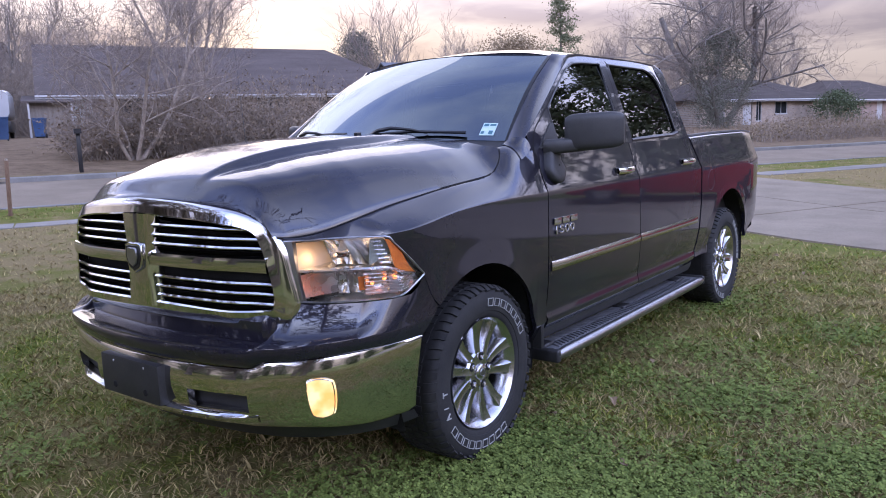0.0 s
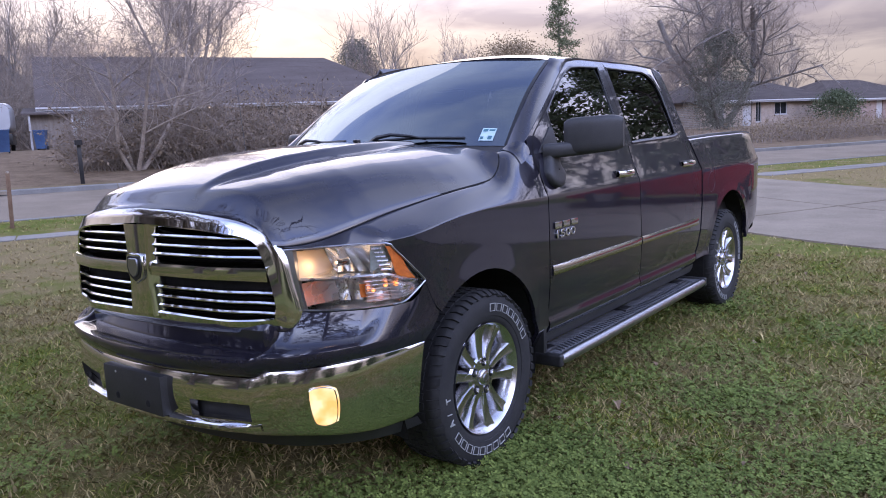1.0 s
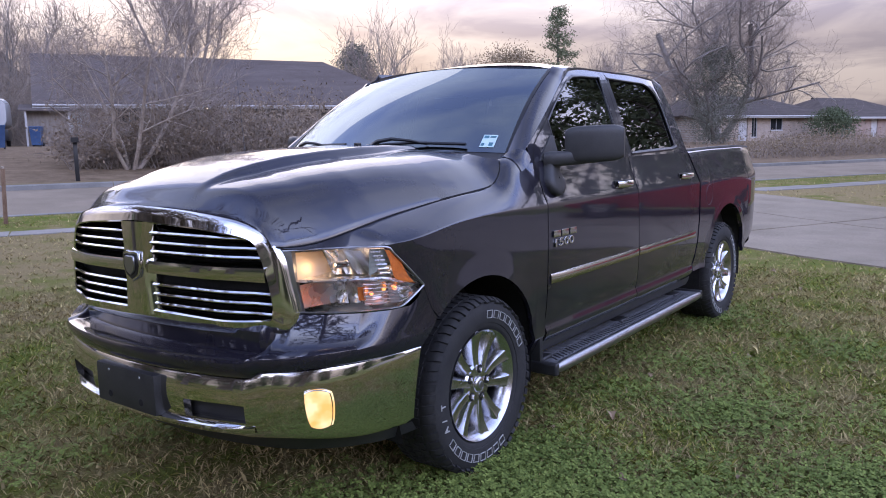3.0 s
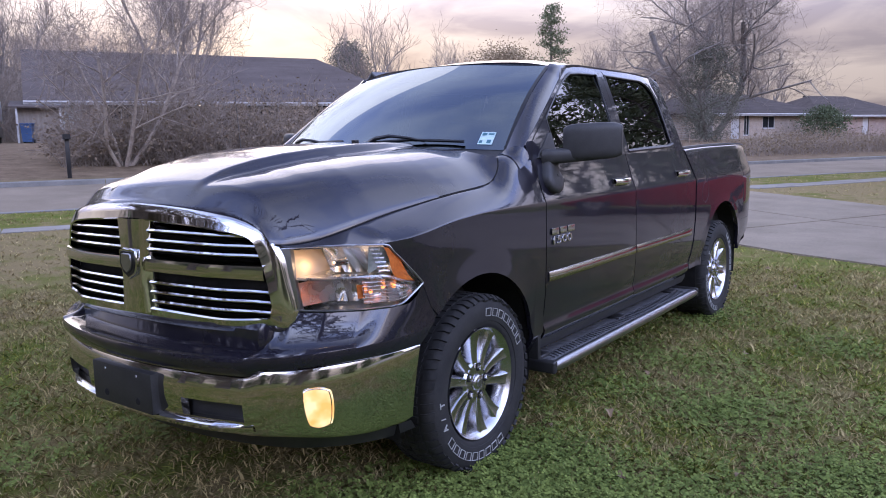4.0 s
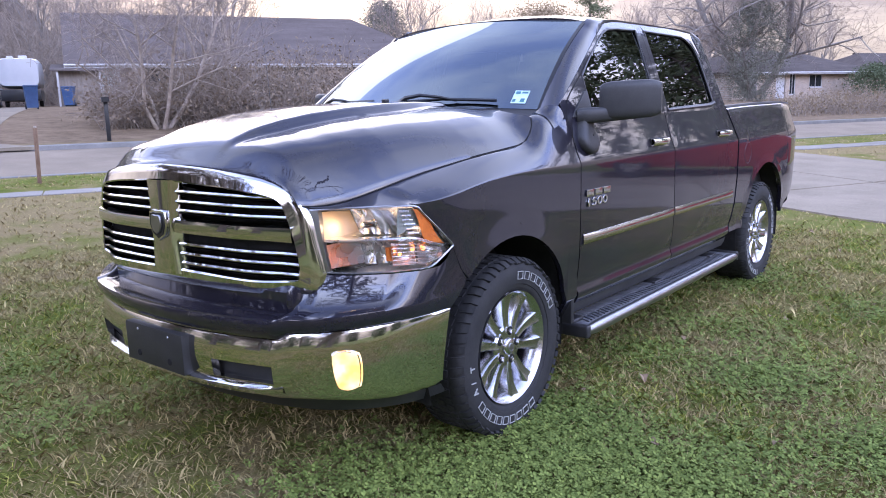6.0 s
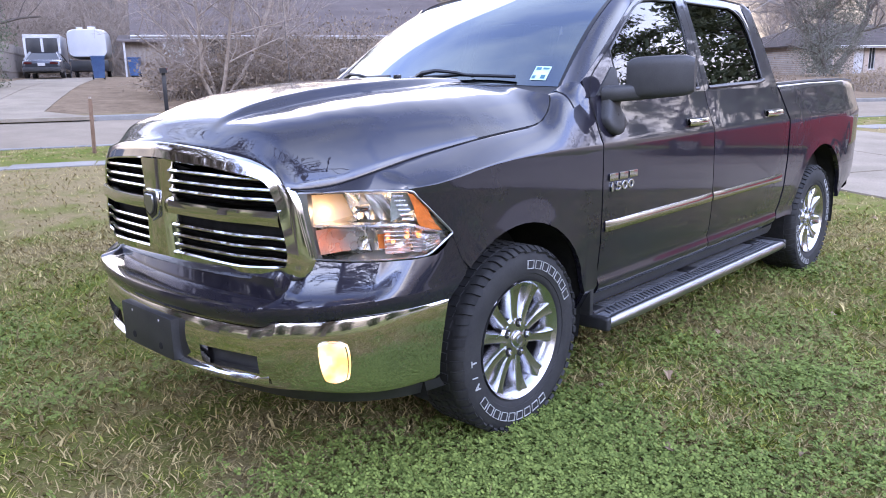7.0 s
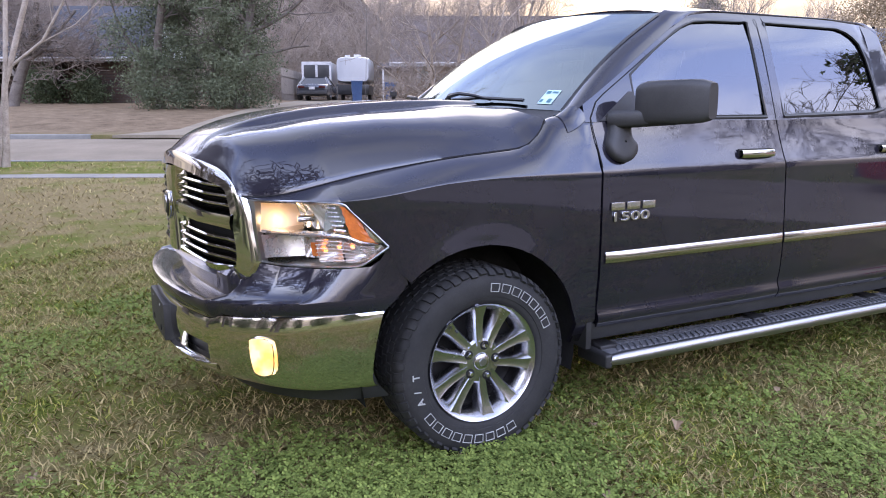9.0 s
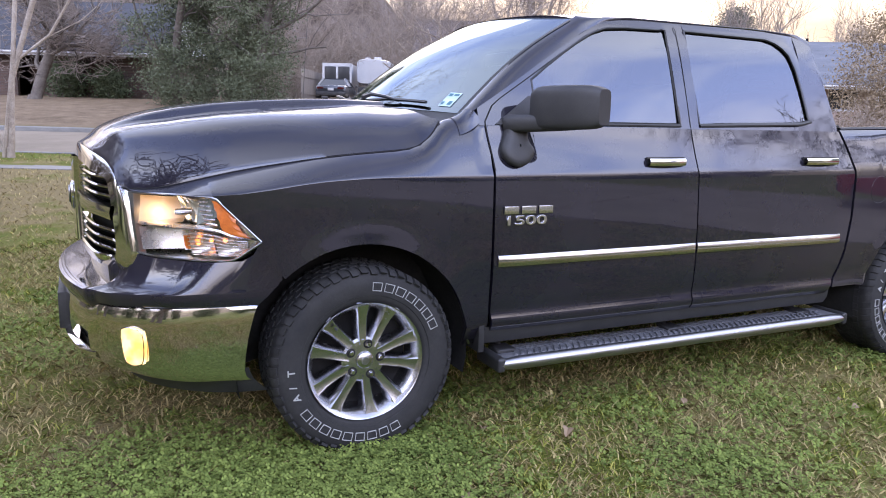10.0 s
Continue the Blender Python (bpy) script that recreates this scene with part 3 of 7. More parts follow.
    for k in range(3):
        bm = block(0, 0.005, 0.0, 0.074, 0, 0.034, 0.002)
        m = Matrix.Translation((s * 0.9855 - (0.005 if s < 0 else 0), y0 + 0.005 + 0.089 * k, 1.001))
        part("badge_block", bm, BADGE, T, "satin silver badge block", m)
    if s > 0:
        m = Matrix.Translation((0.9865, y0 + 0.002, 0.952)) @ pose(0, 0, 0, 90, 0, 90) @ Matrix.Diagonal((1.95, 1.0, 1, 1))
        lettering("1500", 0.058, 0.003, "badge_number", BADGE, T, m, "satin silver raised number")
    # tail lamp
    rows = [[(s * (body_x(4.5, z) - 0.03), 4.55, z), (s * (body_x(4.5, z) - 0.018), 4.575, z), (s * (body_x(4.5, z) - 0.03), 4.60, z), (s * 0.80, 4.605, z)] for z in (0.98, 1.1, 1.22, 1.30)]
    part("tail_lamp", sheet(rows, (0, -0.02, 0)), Mat("red_lens" if s > 0 else "red_lens_far", (0.25, 0.01, 0.01), 0.1).m, T, "red tail lamp")
    if s > 0:
        ring = [(3.13 + 0.078 * math.cos(a), 1.06 + 0.078 * math.sin(a)) for a in (2 * math.pi * k / 28 for k in range(29))]
        part("fuel_door_seam", tube([(body_x(y, z) - 0.0005, y, z) for y, z in ring], 0.0016, 4, caps=False), TRIM, T)
    # shut line of the front door along the pillar
    line = [(0.577, 1.19), (0.570, 1.26), (0.557, 1.34), (0.551, 1.385)]
    rows = [[(s * (body_x(y, z) + 0.0012), y - 0.003, z), (s * (body_x(y, z) + 0.0012), y + 0.003, z)] for y, z in line]
    for k in range(14):
        z = 1.40 + (1.845 - 1.40) * k / 13
        y = float(np.interp(z + 0.034, [1.432, 1.512, 1.632, 1.754, 1.842, 1.896], [0.55, 0.60, 0.80, 1.0, 1.15, 1.28]))
        rows.append([(s * (gh_x(z) + 0.0016), y - 0.003, z + 0.001), (s * (gh_x(z) + 0.0016), y + 0.003, z - 0.001)])
    part("door_seam", sheet(rows), LINER, T)


def headlight(T, s):
    H = new("headlight")
    H.parent = T
    # the outer end is cut straight along the fender, from the upper corner down to the tip
    top = curve([(0.662, -0.882, 1.097), (0.79, -0.806, 1.104), (0.885, -0.70, 1.104), (0.942, -0.600, 1.098)], 12)
    low = curve([(0.700, -0.868, 0.868), (0.80, -0.800, 0.863), (0.885, -0.70, 0.860), (0.938, -0.595, 0.858)], 12)
    for k in range(1, 8):
        y, z = -0.600 + 0.162 * k / 7, 1.098 - 0.168 * k / 7
        top.append(Vector((body_x(y, z) + 0.001, y, z)))
        y, z = -0.595 + 0.157 * k / 7, 0.858 + 0.070 * max(0.0, k / 7 - 0.35) / 0.65
        low.append(Vector((body_x(y, z) + 0.001, y, z)))

    def at(u, v, deep=0.0):
        k = u * 18
        i = min(int(k), 17)
        a = top[i].lerp(top[i + 1], k - i)
        b = low[i].lerp(low[i + 1], k - i)
        p = a.lerp(b, v)
        swell = 0.022 * math.sin(math.pi * v) * math.sin(math.pi * min(u * 1.15, 1)) ** 0.7
        d = Vector((0.45, -0.88, 0)).normalized()
        return p + d * (swell - deep)

    def patch(u0, u1, v0, v1, deep, bowl=0.0, n=6, skew=0.0):
        rows = []
        for i in range(n + 1):
            r = []
            for j in range(n + 1):
                a, b = i / n, j / n
                extra = bowl * (1 - (2 * a - 1) ** 2) * (1 - (2 * b - 1) ** 2)
                p = at(u0 + (u1 - u0) * a + skew * a * b, v0 + (v1 - v0) * b - 2.2 * skew * a * b, deep + extra)
                r.append(mir(p, s))
            rows.append(r)
        return sheet(rows)

    lens = part("lens", facing(sheet([[mir(at(k / 24, q / 8), s) for q in range(9)] for k in range(25)]), (0.3 * s, 0.0, 1.0)), LENS, H, "clear plastic headlamp lens")
    lens.visible_shadow = False
    # dark housing rim and the back of the bowl
    loop = [at(k / 24, 0, 0.006) for k in range(25)] + [at(1 - k / 24, 1, 0.006) for k in range(25)]
    part("housing_rim", tube([mir(p, s) for p in loop] + [mir(loop[0], s)], 0.0045, 6), SATIN, H, "thin silver bezel")
    def back(u):
        return 0.20 - 0.15 * smooth((u - 0.25) / 0.55)
    part("housing", sheet([[mir(at(k / 12, q / 6, back(k / 12)), s) for q in range(7)] for k in range(13)]), MIRROR_FILM, H)
    for a in (0, 1):
        rows = [[mir(at(k / 12, a, d), s) for d in (0.008, back(k / 12) / 2, back(k / 12))] for k in range(13)]
        part("housing_wall", sheet(rows), MIRROR_FILM, H)

    def face(a, b, c, d, n=6, hollow=0.0):
        """A bowl's wall between four corners, hollowed towards the back."""
        a, b, c, d = (Vector(p) for p in (a, b, c, d))
        rows = []
        for i in range(n + 1):
            r = []
            for k in range(n + 1):
                p = a.lerp(b, i / n).lerp(d.lerp(c, i / n), k / n)
                p.y += hollow * (1 - (2 * i / n - 1) ** 2) * (1 - (2 * k / n - 1) ** 2)
                p.x -= 0.3 * hollow * (1 - (2 * i / n - 1) ** 2)
                r.append(mir(p, s))
            rows.append(r)
        return sheet(rows)
    # grey frame along the inner end
    rows = [[mir(at(u, q / 8, d), s) for u, d in ((0.0, -0.001), (0.03, 0.0015), (0.05, 0.004), (0.056, 0.03))] for q in range(9)]
    part("inner_frame", sheet(rows), SATIN, H, "dull silver frame strip")
    # lit inboard wall of the main bowl, the bowl behind it, and the lower bowl
    # near lamp only: the lamp's peach glow is tinted into this wall's metal
    warm = make_chrome("glow_tinted_reflector", 0.62, (0.92, 0.76, 0.58)) if s > 0 else MIRROR_FILM
    part("lamp_reflector", face((0.683, -0.868, 1.092), (0.692, -0.700, 1.078), (0.712, -0.672, 0.998), (0.706, -0.856, 0.984), 6, 0.0), warm, H, "warm-lit inner reflector")
    part("reflector_lip", face((0.706, -0.856, 0.984), (0.712, -0.672, 0.998), (0.752, -0.690, 0.985), (0.735, -0.832, 0.976), 4, 0.0), MIRROR_FILM, H)
    xs = [0.692, 0.735, 0.775, 0.812, 0.846]
    for k in range(4):
        f, g = k / 4, (k + 1) / 4
        part("reflector", face((xs[k] + 0.002, -0.700 + 0.05 * f, 1.082), (xs[k + 1], -0.700 + 0.05 * g, 1.084), (xs[k + 1] + 0.032, -0.674 + 0.09 * g, 0.985), (xs[k] + 0.024, -0.672 + 0.09 * f, 0.985), 5, 0.022), MIRROR_FILM, H)
    part("lower_reflector", face((0.712, -0.846, 0.968), (0.730, -0.690, 0.972), (0.748, -0.680, 0.880), (0.722, -0.836, 0.880), 6, 0.012), MIRROR_FILM, H)
    xs = [0.735, 0.772, 0.808, 0.845]
    for k in range(3):
        f, g = k / 3, (k + 1) / 3
        part("reflector", face((xs[k] + 0.002, -0.690 + 0.05 * f, 0.970), (xs[k + 1], -0.690 + 0.05 * g, 0.970), (xs[k + 1] + 0.012, -0.690 + 0.09 * g, 0.875), (xs[k] + 0.014, -0.684 + 0.09 * f, 0.875), 5, 0.03), MIRROR_FILM, H)
    for u0, u1, v0, v1, d in ((0.42, 0.58, 0.56, 0.93, 0.030), (0.60, 0.85, 0.58, 0.93, 0.024)):
        part("reflector", patch(u0, u1, v0, v1, d, 0.045, 5), MIRROR_FILM, H)
    # stepped strip of pale facets before the amber one
    for k in range(6):
        v0 = 0.07 + 0.066 * k
        part("facet", patch(0.475 + 0.014 * k, 0.545 + 0.016 * k, v0, v0 + 0.030, 0.022, -0.004, 2), MIRROR_FILM, H)
    part("facet_backing", patch(0.455, 0.56, 0.05, 0.46, 0.045, 0.01, 4, 0.10), PALE_LENS, H, "pale green-grey lens strip")
    # dividing ledge and amber side reflector
    rows = [[mir(at(k / 12 * 0.93 + 0.03, v, d), s) for v, d in ((0.47, 0.07), (0.475, 0.022), (0.50, 0.018), (0.525, 0.022), (0.53, 0.07))] for k in range(13)]
    part("ledge", sheet(rows), MIRROR_FILM, H)
    rows = []
    for k in range(9):
        r = []
        for q, v in enumerate((0.05, 0.10, 0.16, 0.22, 0.28, 0.34, 0.40, 0.46)):
            u = 0.565 + 0.25 * v + (0.155 + 0.10 * v / 0.46 - 0.10 * v) * k / 8
            r.append(mir(at(u, v, 0.014 + 0.005 * (q % 2)), s))
        rows.append(r)
    part("amber_reflector", sheet(rows), AMBER, H, "orange side reflector")
    # glowing beads stand in for amber reflections in the lower bowls
    for u, v in ((0.47, 0.74), (0.56, 0.68), (0.66, 0.66)):
        bm = bmesh.new()
        bmesh.ops.create_uvsphere(bm, u_segments=10, v_segments=6, radius=0.008)
        part("amber_glint", bm, GLINT_AMBER, H, "glowing amber spot for a bulb's reflection", Matrix.Translation(mir(at(u, v, 0.035), s)))
    part("amber_shield", patch(0.385, 0.43, 0.62, 0.84, 0.03, 0.012, 3), AMBER, H)
    # fluted ribs before the lower bowls
    for k in range(6):
        v0 = 0.575 + 0.062 * k
        part("flute", patch(0.43, 0.86, v0, v0 + 0.018, 0.016, -0.003, 6), MIRROR_FILM, H)
    bm = turned([(0.0, 0.032), (0.010, 0.030), (0.013, 0.020), (0.013, -0.03), (0.016, -0.032)], 14)
    part("bulb_cap", bm, CHROME, H, "", Matrix.Translation((s * 0.775, -0.690, 1.030)) @ pose(0, 0, 0, 0, 0, -90))
    if s > 0:
        lamp = bpy.data.lights.new("headlamp_light", "POINT")
        lamp.energy, lamp.color, lamp.shadow_soft_size = 0.075, (1.0, 0.66, 0.36), 0.016
        lob = new("headlamp_light", lamp)
        lob.parent = H
        lob.location = (0.745, -0.775, 1.035)


def mirror(T, s):
    M = new("door_mirror")
    M.parent = T
    # head: a rounded shell, flat at the back
    rows = []
    for k in range(17):
        u = k / 16
        x = 0.985 + 0.235 * u
        y = 0.782 + 0.190 * u - 0.03 * math.sin(math.pi * u)
        g = (1 - 0.20 * (abs(2 * u - 1) ** 6))
        ring = []
        for q in range(32):
            a = 2 * math.pi * q / 32
            c, sn = math.cos(a), math.sin(a)
            e = 0.45
            rz = 0.093 * g * math.copysign(abs(sn) ** e, sn)
            ry = 0.055 * g * math.copysign(abs(c) ** e, c)
            ring.append((s * (x - 0.3 * ry), y + ry * 0.9 - 0.02, 1.461 + 0.010 * u + rz))
        rows.append(ring)
    bm = sheet(rows, ring=True)
    for r in (rows[0], rows[-1]):
        bm.faces.new([bm.verts.new(p) for p in r])
    bmesh.ops.remove_doubles(bm, verts=bm.verts, dist=1e-5)
    part("mirror_shell", bm, PLASTIC, M, "black textured mirror shell")
    rows = [[(s * (0.99 + 0.19 * u), 0.815 + 0.155 * u, 1.405 + 0.005 * u), (s * (0.99 + 0.19 * u), 0.815 + 0.155 * u, 1.53 + 0.008 * u)] for u in (0, 0.5, 1)]
    part("mirror_glass", sheet(rows), CHROME, M, "mirror glass")
    # arm and the lobed foot on the door
    rows = []
    for k in range(9):
        u = k / 8
        x, yc, zc = 0.925 + 0.20 * u, 0.695 + 0.15 * smooth(u), 1.392 + 0.012 * u
        hy, hz = 0.062 - 0.012 * u, 0.040 - 0.008 * u
        ring = []
        for q in range(16):
            t = 2 * math.pi * q / 16
            ring.append((s * x, yc + hy * math.copysign(abs(math.cos(t)) ** 0.5, math.cos(t)), zc + hz * math.copysign(abs(math.sin(t)) ** 0.5, math.sin(t))))
        rows.append(ring)
    bm = sheet(rows, ring=True)
    part("mirror_arm", bm, PLASTIC, M)
    lobe = curve([(0.635, 1.405, 0), (0.640, 1.365, 0), (0.628, 1.325, 0), (0.612, 1.285, 0), (0.622, 1.243, 0), (0.655, 1.215, 0), (0.695, 1.208, 0), (0.735, 1.220, 0), (0.768, 1.250, 0), (0.776, 1.283, 0),
                  (0.756, 1.312, 0), (0.748, 1.345, 0), (0.760, 1.405, 0)], 37)
    mid = Vector((0.695, 1.30, 0))
    rows = []
    for out, k in ((-0.012, 1.0), (0.014, 1.0), (0.026, 0.95), (0.035, 0.84), (0.040, 0.66), (0.042, 0.4), (0.042, 0.05)):
        rows.append([(s * (body_x(0.7, (mid + (p - mid) * k).y) + out), (mid + (p - mid) * k).x, (mid + (p - mid) * k).y) for p in lobe])
    part("mirror_foot", sheet(rows, ring=True), PLASTIC, M)
    # the corner cover at the front of the window
    rows = [[(s * (gh_x(z) + 0.006), y, z) for y in (0.56, y1)] for z, y1 in ((1.39, 0.815), (1.43, 0.815), (1.47, 0.815))]
    rows += [[(s * (gh_x(1.52) + 0.006), 0.73, 1.52), (s * (gh_x(1.52) + 0.006), 0.815, 1.52)]]
    part("corner_cover", sheet([[(s * (gh_x(z) + 0.006), y0, z), (s * (gh_x(z) + 0.006), 0.815, z)] for z, y0 in ((1.388, 0.60), (1.43, 0.66), (1.47, 0.72), (1.515, 0.785))], (-s * 0.01, 0, 0)), PLASTIC, M)


def running_board(T, s):
    B = new("running_board")
    B.parent = T
    y0, y1 = 0.635, 2.935
    rows = []
    for k in range(24):
        u = k / 23
        y = y0 + (y1 - y0) * u
        e = 0.0 if 0 < k < 23 else 0.008
        rows.append([(s * (0.984 + (0.030 - e) * math.cos(a)), y, 0.311 + (0.031 - e) * math.sin(a)) for a in (2 * math.pi * q / 14 for q in range(14))])
    part("edge_tube", sheet(rows, ring=True), SATIN, B, "brushed metal outer edge")
    part("board", block(min(s * 0.80, s * 0.972), max(s * 0.80, s * 0.972), y0 + 0.01, y1 - 0.01, 0.296, 0.332, 0.006), TREAD, B)
    # raised tread bars in a herringbone
    bm = bmesh.new()
    n = 56
    for k in range(n):
        y = y0 + 0.13 + (y1 - y0 - 0.22) * k / n
        for x0, x1, dy in ((0.808, 0.878, 0.035), (0.884, 0.950, -0.035)):
            v = [bm.verts.new((s * x, yy, z)) for z in (0.331, 0.3385) for x, yy in ((x0, y), (x1, y + dy), (x1, y + dy + 0.018), (x0, y + 0.018))]
            bm.faces.new(v[4:])
            for i in range(4):
                bm.faces.new((v[i], v[(i + 1) % 4], v[4 + (i + 1) % 4], v[4 + i]))
    part("tread", bm, TREAD, B, "dark metal ribbed step tread")
    for y, d in ((y0, -1), (y1, 1)):
        bm = block(min(s * 0.79, s * 1.006), max(s * 0.79, s * 1.006), y - 0.02, y + 0.02, 0.278, 0.345, 0.014, 3)
        part("end_cap", bm, PLASTIC, B)
    for y in (0.72, 1.75, 2.72):
        bm = tube([(s * 0.86, y, 0.30), (s * 0.80, y, 0.33), (s * 0.72, y, 0.42)], [0.03, 0.03, 0.03], 6)
        block(min(s * 0.80, s * 0.90), max(s * 0.80, s * 0.90), y - 0.05, y + 0.05, 0.325, 0.350, 0.006, 1, bm)
        part("bracket", bm, PLASTIC, B)


def hood(T):
    rows = []
    ny, nx = 64, 56
    edge_z = table([(0.0, 1.267), (0.18, 1.259), (0.33, 1.246), (0.466, 1.225), (0.532, 1.208), (0.594, 1.186), (0.63, 1.157), (0.66, 1.112)])
    for j in range(ny + 1):
        v = j / ny
        v = v ** 1.25
        r = []
        for i in range(-nx, nx + 1):
            q = i / nx
            q = math.copysign(abs(q) ** 0.92, q)
            yf = grille_y(0.655 * q) + 0.023 * q + 0.008 + 0.032 * smooth((abs(q) * 0.655 - 0.25) / 0.38)
            yr = 0.268 + 0.108 * q * q
            y = yf + (yr - yf) * v
            x = q * (seam_x(y) - 0.003)
            z = hood_z(x, y)
            z += (edge_z(abs(x)) - z) * max(0.0, 1 - v / 0.07) ** 2
            if j == 0:
                z -= 0.006
            r.append((x, y, z))
        rows.append(r)
    part("hood", sheet(rows, (0, 0, -0.03)), PAINT, T, "black hood with a raised middle")
    # shut lines and washer jets
    for s in (1, -1):
        ys = [-0.90 + (0.37 + 0.90) * k / 42 for k in range(43)]
        part("hood_seam", tube([(s * (seam_x(y) + 0.0005), y, seam_z(y) - 0.001) for y in ys], 0.0032, 5), LINER, T)
    bm = block(-0.013, 0.013, -0.015, 0.015, 0, 0.013, 0.005)
    part("washer_jet", bm, PLASTIC, T, "", Matrix.Translation((0.20, 0.05, hood_z(0.20, 0.05) - 0.001)))


# greenhouse
gh_x = table([(1.38, 0.919), (1.55, 0.866), (1.75, 0.798), (1.87, 0.748), (1.91, 0.715)])
a_line = table([(0.46, 1.432), (0.60, 1.512), (0.80, 1.632), (1.0, 1.754), (1.15, 1.842), (1.28, 1.896), (1.45, 1.918), (2.3, 1.926), (2.62, 1.906), (2.70, 1.855), (2.735, 1.70), (2.765, 1.55), (2.80, 1.39)])


def ws_point(u, v):
    """The windscreen: u across from -1 to 1, v from the cowl up to the roof."""
    b = Vector((0.815 * u, 0.285 + 0.20 * u * u, 1.455 - 0.025 * u * u))
    t = Vector((0.70 * u, 1.01 + 0.13 * u * u, 1.930 - 0.038 * u * u))
    p = b.lerp(t, v)
    return p + Vector((0, -0.5, 0.86)) * 0.035 * math.sin(math.pi * v)


def cab(T):
    # windscreen
    part("windscreen", facing(sheet([[ws_point(i / 14, j / 12) for i in range(-14, 15)] for j in range(13)]), (0, 1.7, 1.0)), SCREEN, T, "windscreen reflecting the sky")
    rows = [[ws_point(i / 14, 0.0) + Vector((0, 0.004, 0.002)), ws_point(i / 14, 0.045) + Vector((0, 0.004, -0.004))] for i in range(-14, 15)]
    part("windscreen_band", sheet(rows), TRIM, T)
    for s in (1, -1):
        rows = [[ws_point(s * u, j / 12) + Vector((0, -0.002, 0.003)) for u in (0.978, 0.99, 1.0)] for j in range(13)]
        part("windscreen_edge", sheet(rows), TRIM, T)
    # cowl
    rows = []
    for i in range(-14, 15):
        u = i / 14
        p = ws_point(u, 0.0)
        x = 0.80 * u
        rows.append([(x, 0.20 + 0.15 * u * u, 1.405 - 0.03 * u * u), (x, p.y - 0.05, p.z - 0.034), (p.x, p.y + 0.01, p.z + 0.004)])
    part("cowl", sheet(rows), PLASTIC, T)
    # roof with a gentle crown, folded down to the rails
    rows = []
    for j in range(17):
        v = j / 16
        r = []
        for i in range(-12, 13):
            u = i / 12
            yf, yr = 1.01 + 0.13 * u * u, 2.735 - 0.03 * u * u
            y = yf + (yr - yf) * v
            x = (0.712 if v > 0.04 else 0.70) * u
            crown = 0.062 * (1 - u * u) ** 0.8
            z = 1.921 + crown * smooth(v / 0.22) * (1 - 0.35 * smooth((v - 0.7) / 0.3)) + 0.012 * (1 - u * u) * (1 - smooth(v / 0.22))
            z -= 0.03 * (abs(u) ** 6) * (1 - smooth(v / 0.1) * 0.6)
            if v > 0.93:
                z -= 0.035 * ((v - 0.93) / 0.07) ** 2
            r.append((x, y, z))
        rows.append(r)
    part("roof", sheet(rows, (0, 0, -0.02)), PAINT, T)
    for s in (1, -1):
        # A-pillar to roof rail: from the windscreen's edge to the door frame's edge
        rows = []
        n = 40
        for k in range(n + 1):
            v = k / n
            if v < 0.5:
                p = ws_point(s * 0.985, v / 0.5)
                p = Vector((abs(p.x), p.y, p.z))
            else:
                w = (v - 0.5) / 0.5
                y = 1.14 + (2.705 - 1.14) * w
                p = Vector((0.700, y, 1.906))
            y = 0.50 + (1.16 - 0.50) * v / 0.5 if v < 0.5 else p.y
            zq = a_line(y)
            q = Vector((gh_x(zq), y, zq - 0.012))
            row = []
            for t in (0, 0.25, 0.5, 0.75, 1.0):
                m = p.lerp(q, t)
                m += Vector((0.55, -0.3 if v < 0.5 else 0.0, 0.8)).normalized() * 0.016 * math.sin(math.pi * t)
                row.append((s * m.x, m.y, m.z))
            rows.append(row)
        part("roof_pillar", sheet(rows, (-s * 0.015, 0, -0.01)), PAINT, T)
        # foot of the pillar: a smooth ramp from the fender's top
        low = [(0.800, 0.43, 1.4125), (0.826, 0.43, 1.4105), (0.850, 0.43, 1.4045), (0.872, 0.43, 1.3935), (0.893, 0.43, 1.374), (0.906, 0.43, 1.358), (0.917, 0.43, 1.340)]
        high = [(0.803, 0.481, 1.432), (0.832, 0.483, 1.444), (0.858, 0.487, 1.450), (0.879, 0.493, 1.450), (0.897, 0.503, 1.443), (0.907, 0.520, 1.421), (0.9155, 0.524, 1.393)]
        rows = []
        for k in range(9):
            u = k / 8
            rows.append([(s * (a[0] + (b[0] - a[0]) * u), a[1] + (b[1] - a[1]) * u, a[2] + (b[2] - a[2]) * (0.35 * u + 0.65 * u * u) + 0.0008) for a, b in zip(low, high)])
        part("pillar_foot", sheet(rows), PAINT, T)
        # side frame with the two window openings
        w_top1 = table([(0.815, 1.590), (0.90, 1.650), (1.0, 1.715), (1.10, 1.775), (1.20, 1.826), (1.28, 1.852), (1.40, 1.862), (1.66, 1.868)])
        w_top2 = table([(1.78, 1.872), (2.35, 1.868), (2.45, 1.845), (2.52, 1.78), (2.55, 1.68), (2.575, 1.48), (2.58, 1.44)])
        w_low = table([(0.8, 1.402), (1.7, 1.405), (2.5, 1.425), (2.58, 1.44)])
        ys = [0.52, 0.58, 0.65, 0.72, 0.78, 0.815, 0.90, 1.0, 1.1, 1.2, 1.28, 1.4, 1.52, 1.62, 1.655, 1.715, 1.73, 1.78, 1.9, 2.05, 2.2, 2.35, 2.42, 2.47, 2.51, 2.54, 2.56, 2.575, 2.58, 2.65, 2.70, 2.735, 2.765, 2.795]

        def strip(y, za, zb, n):
            return [(s * gh_x(za + (zb - za) * k / n), y, za + (zb - za) * k / n) for k in range(n + 1)]
        groups, cur = [], []
        bm = bmesh.new()

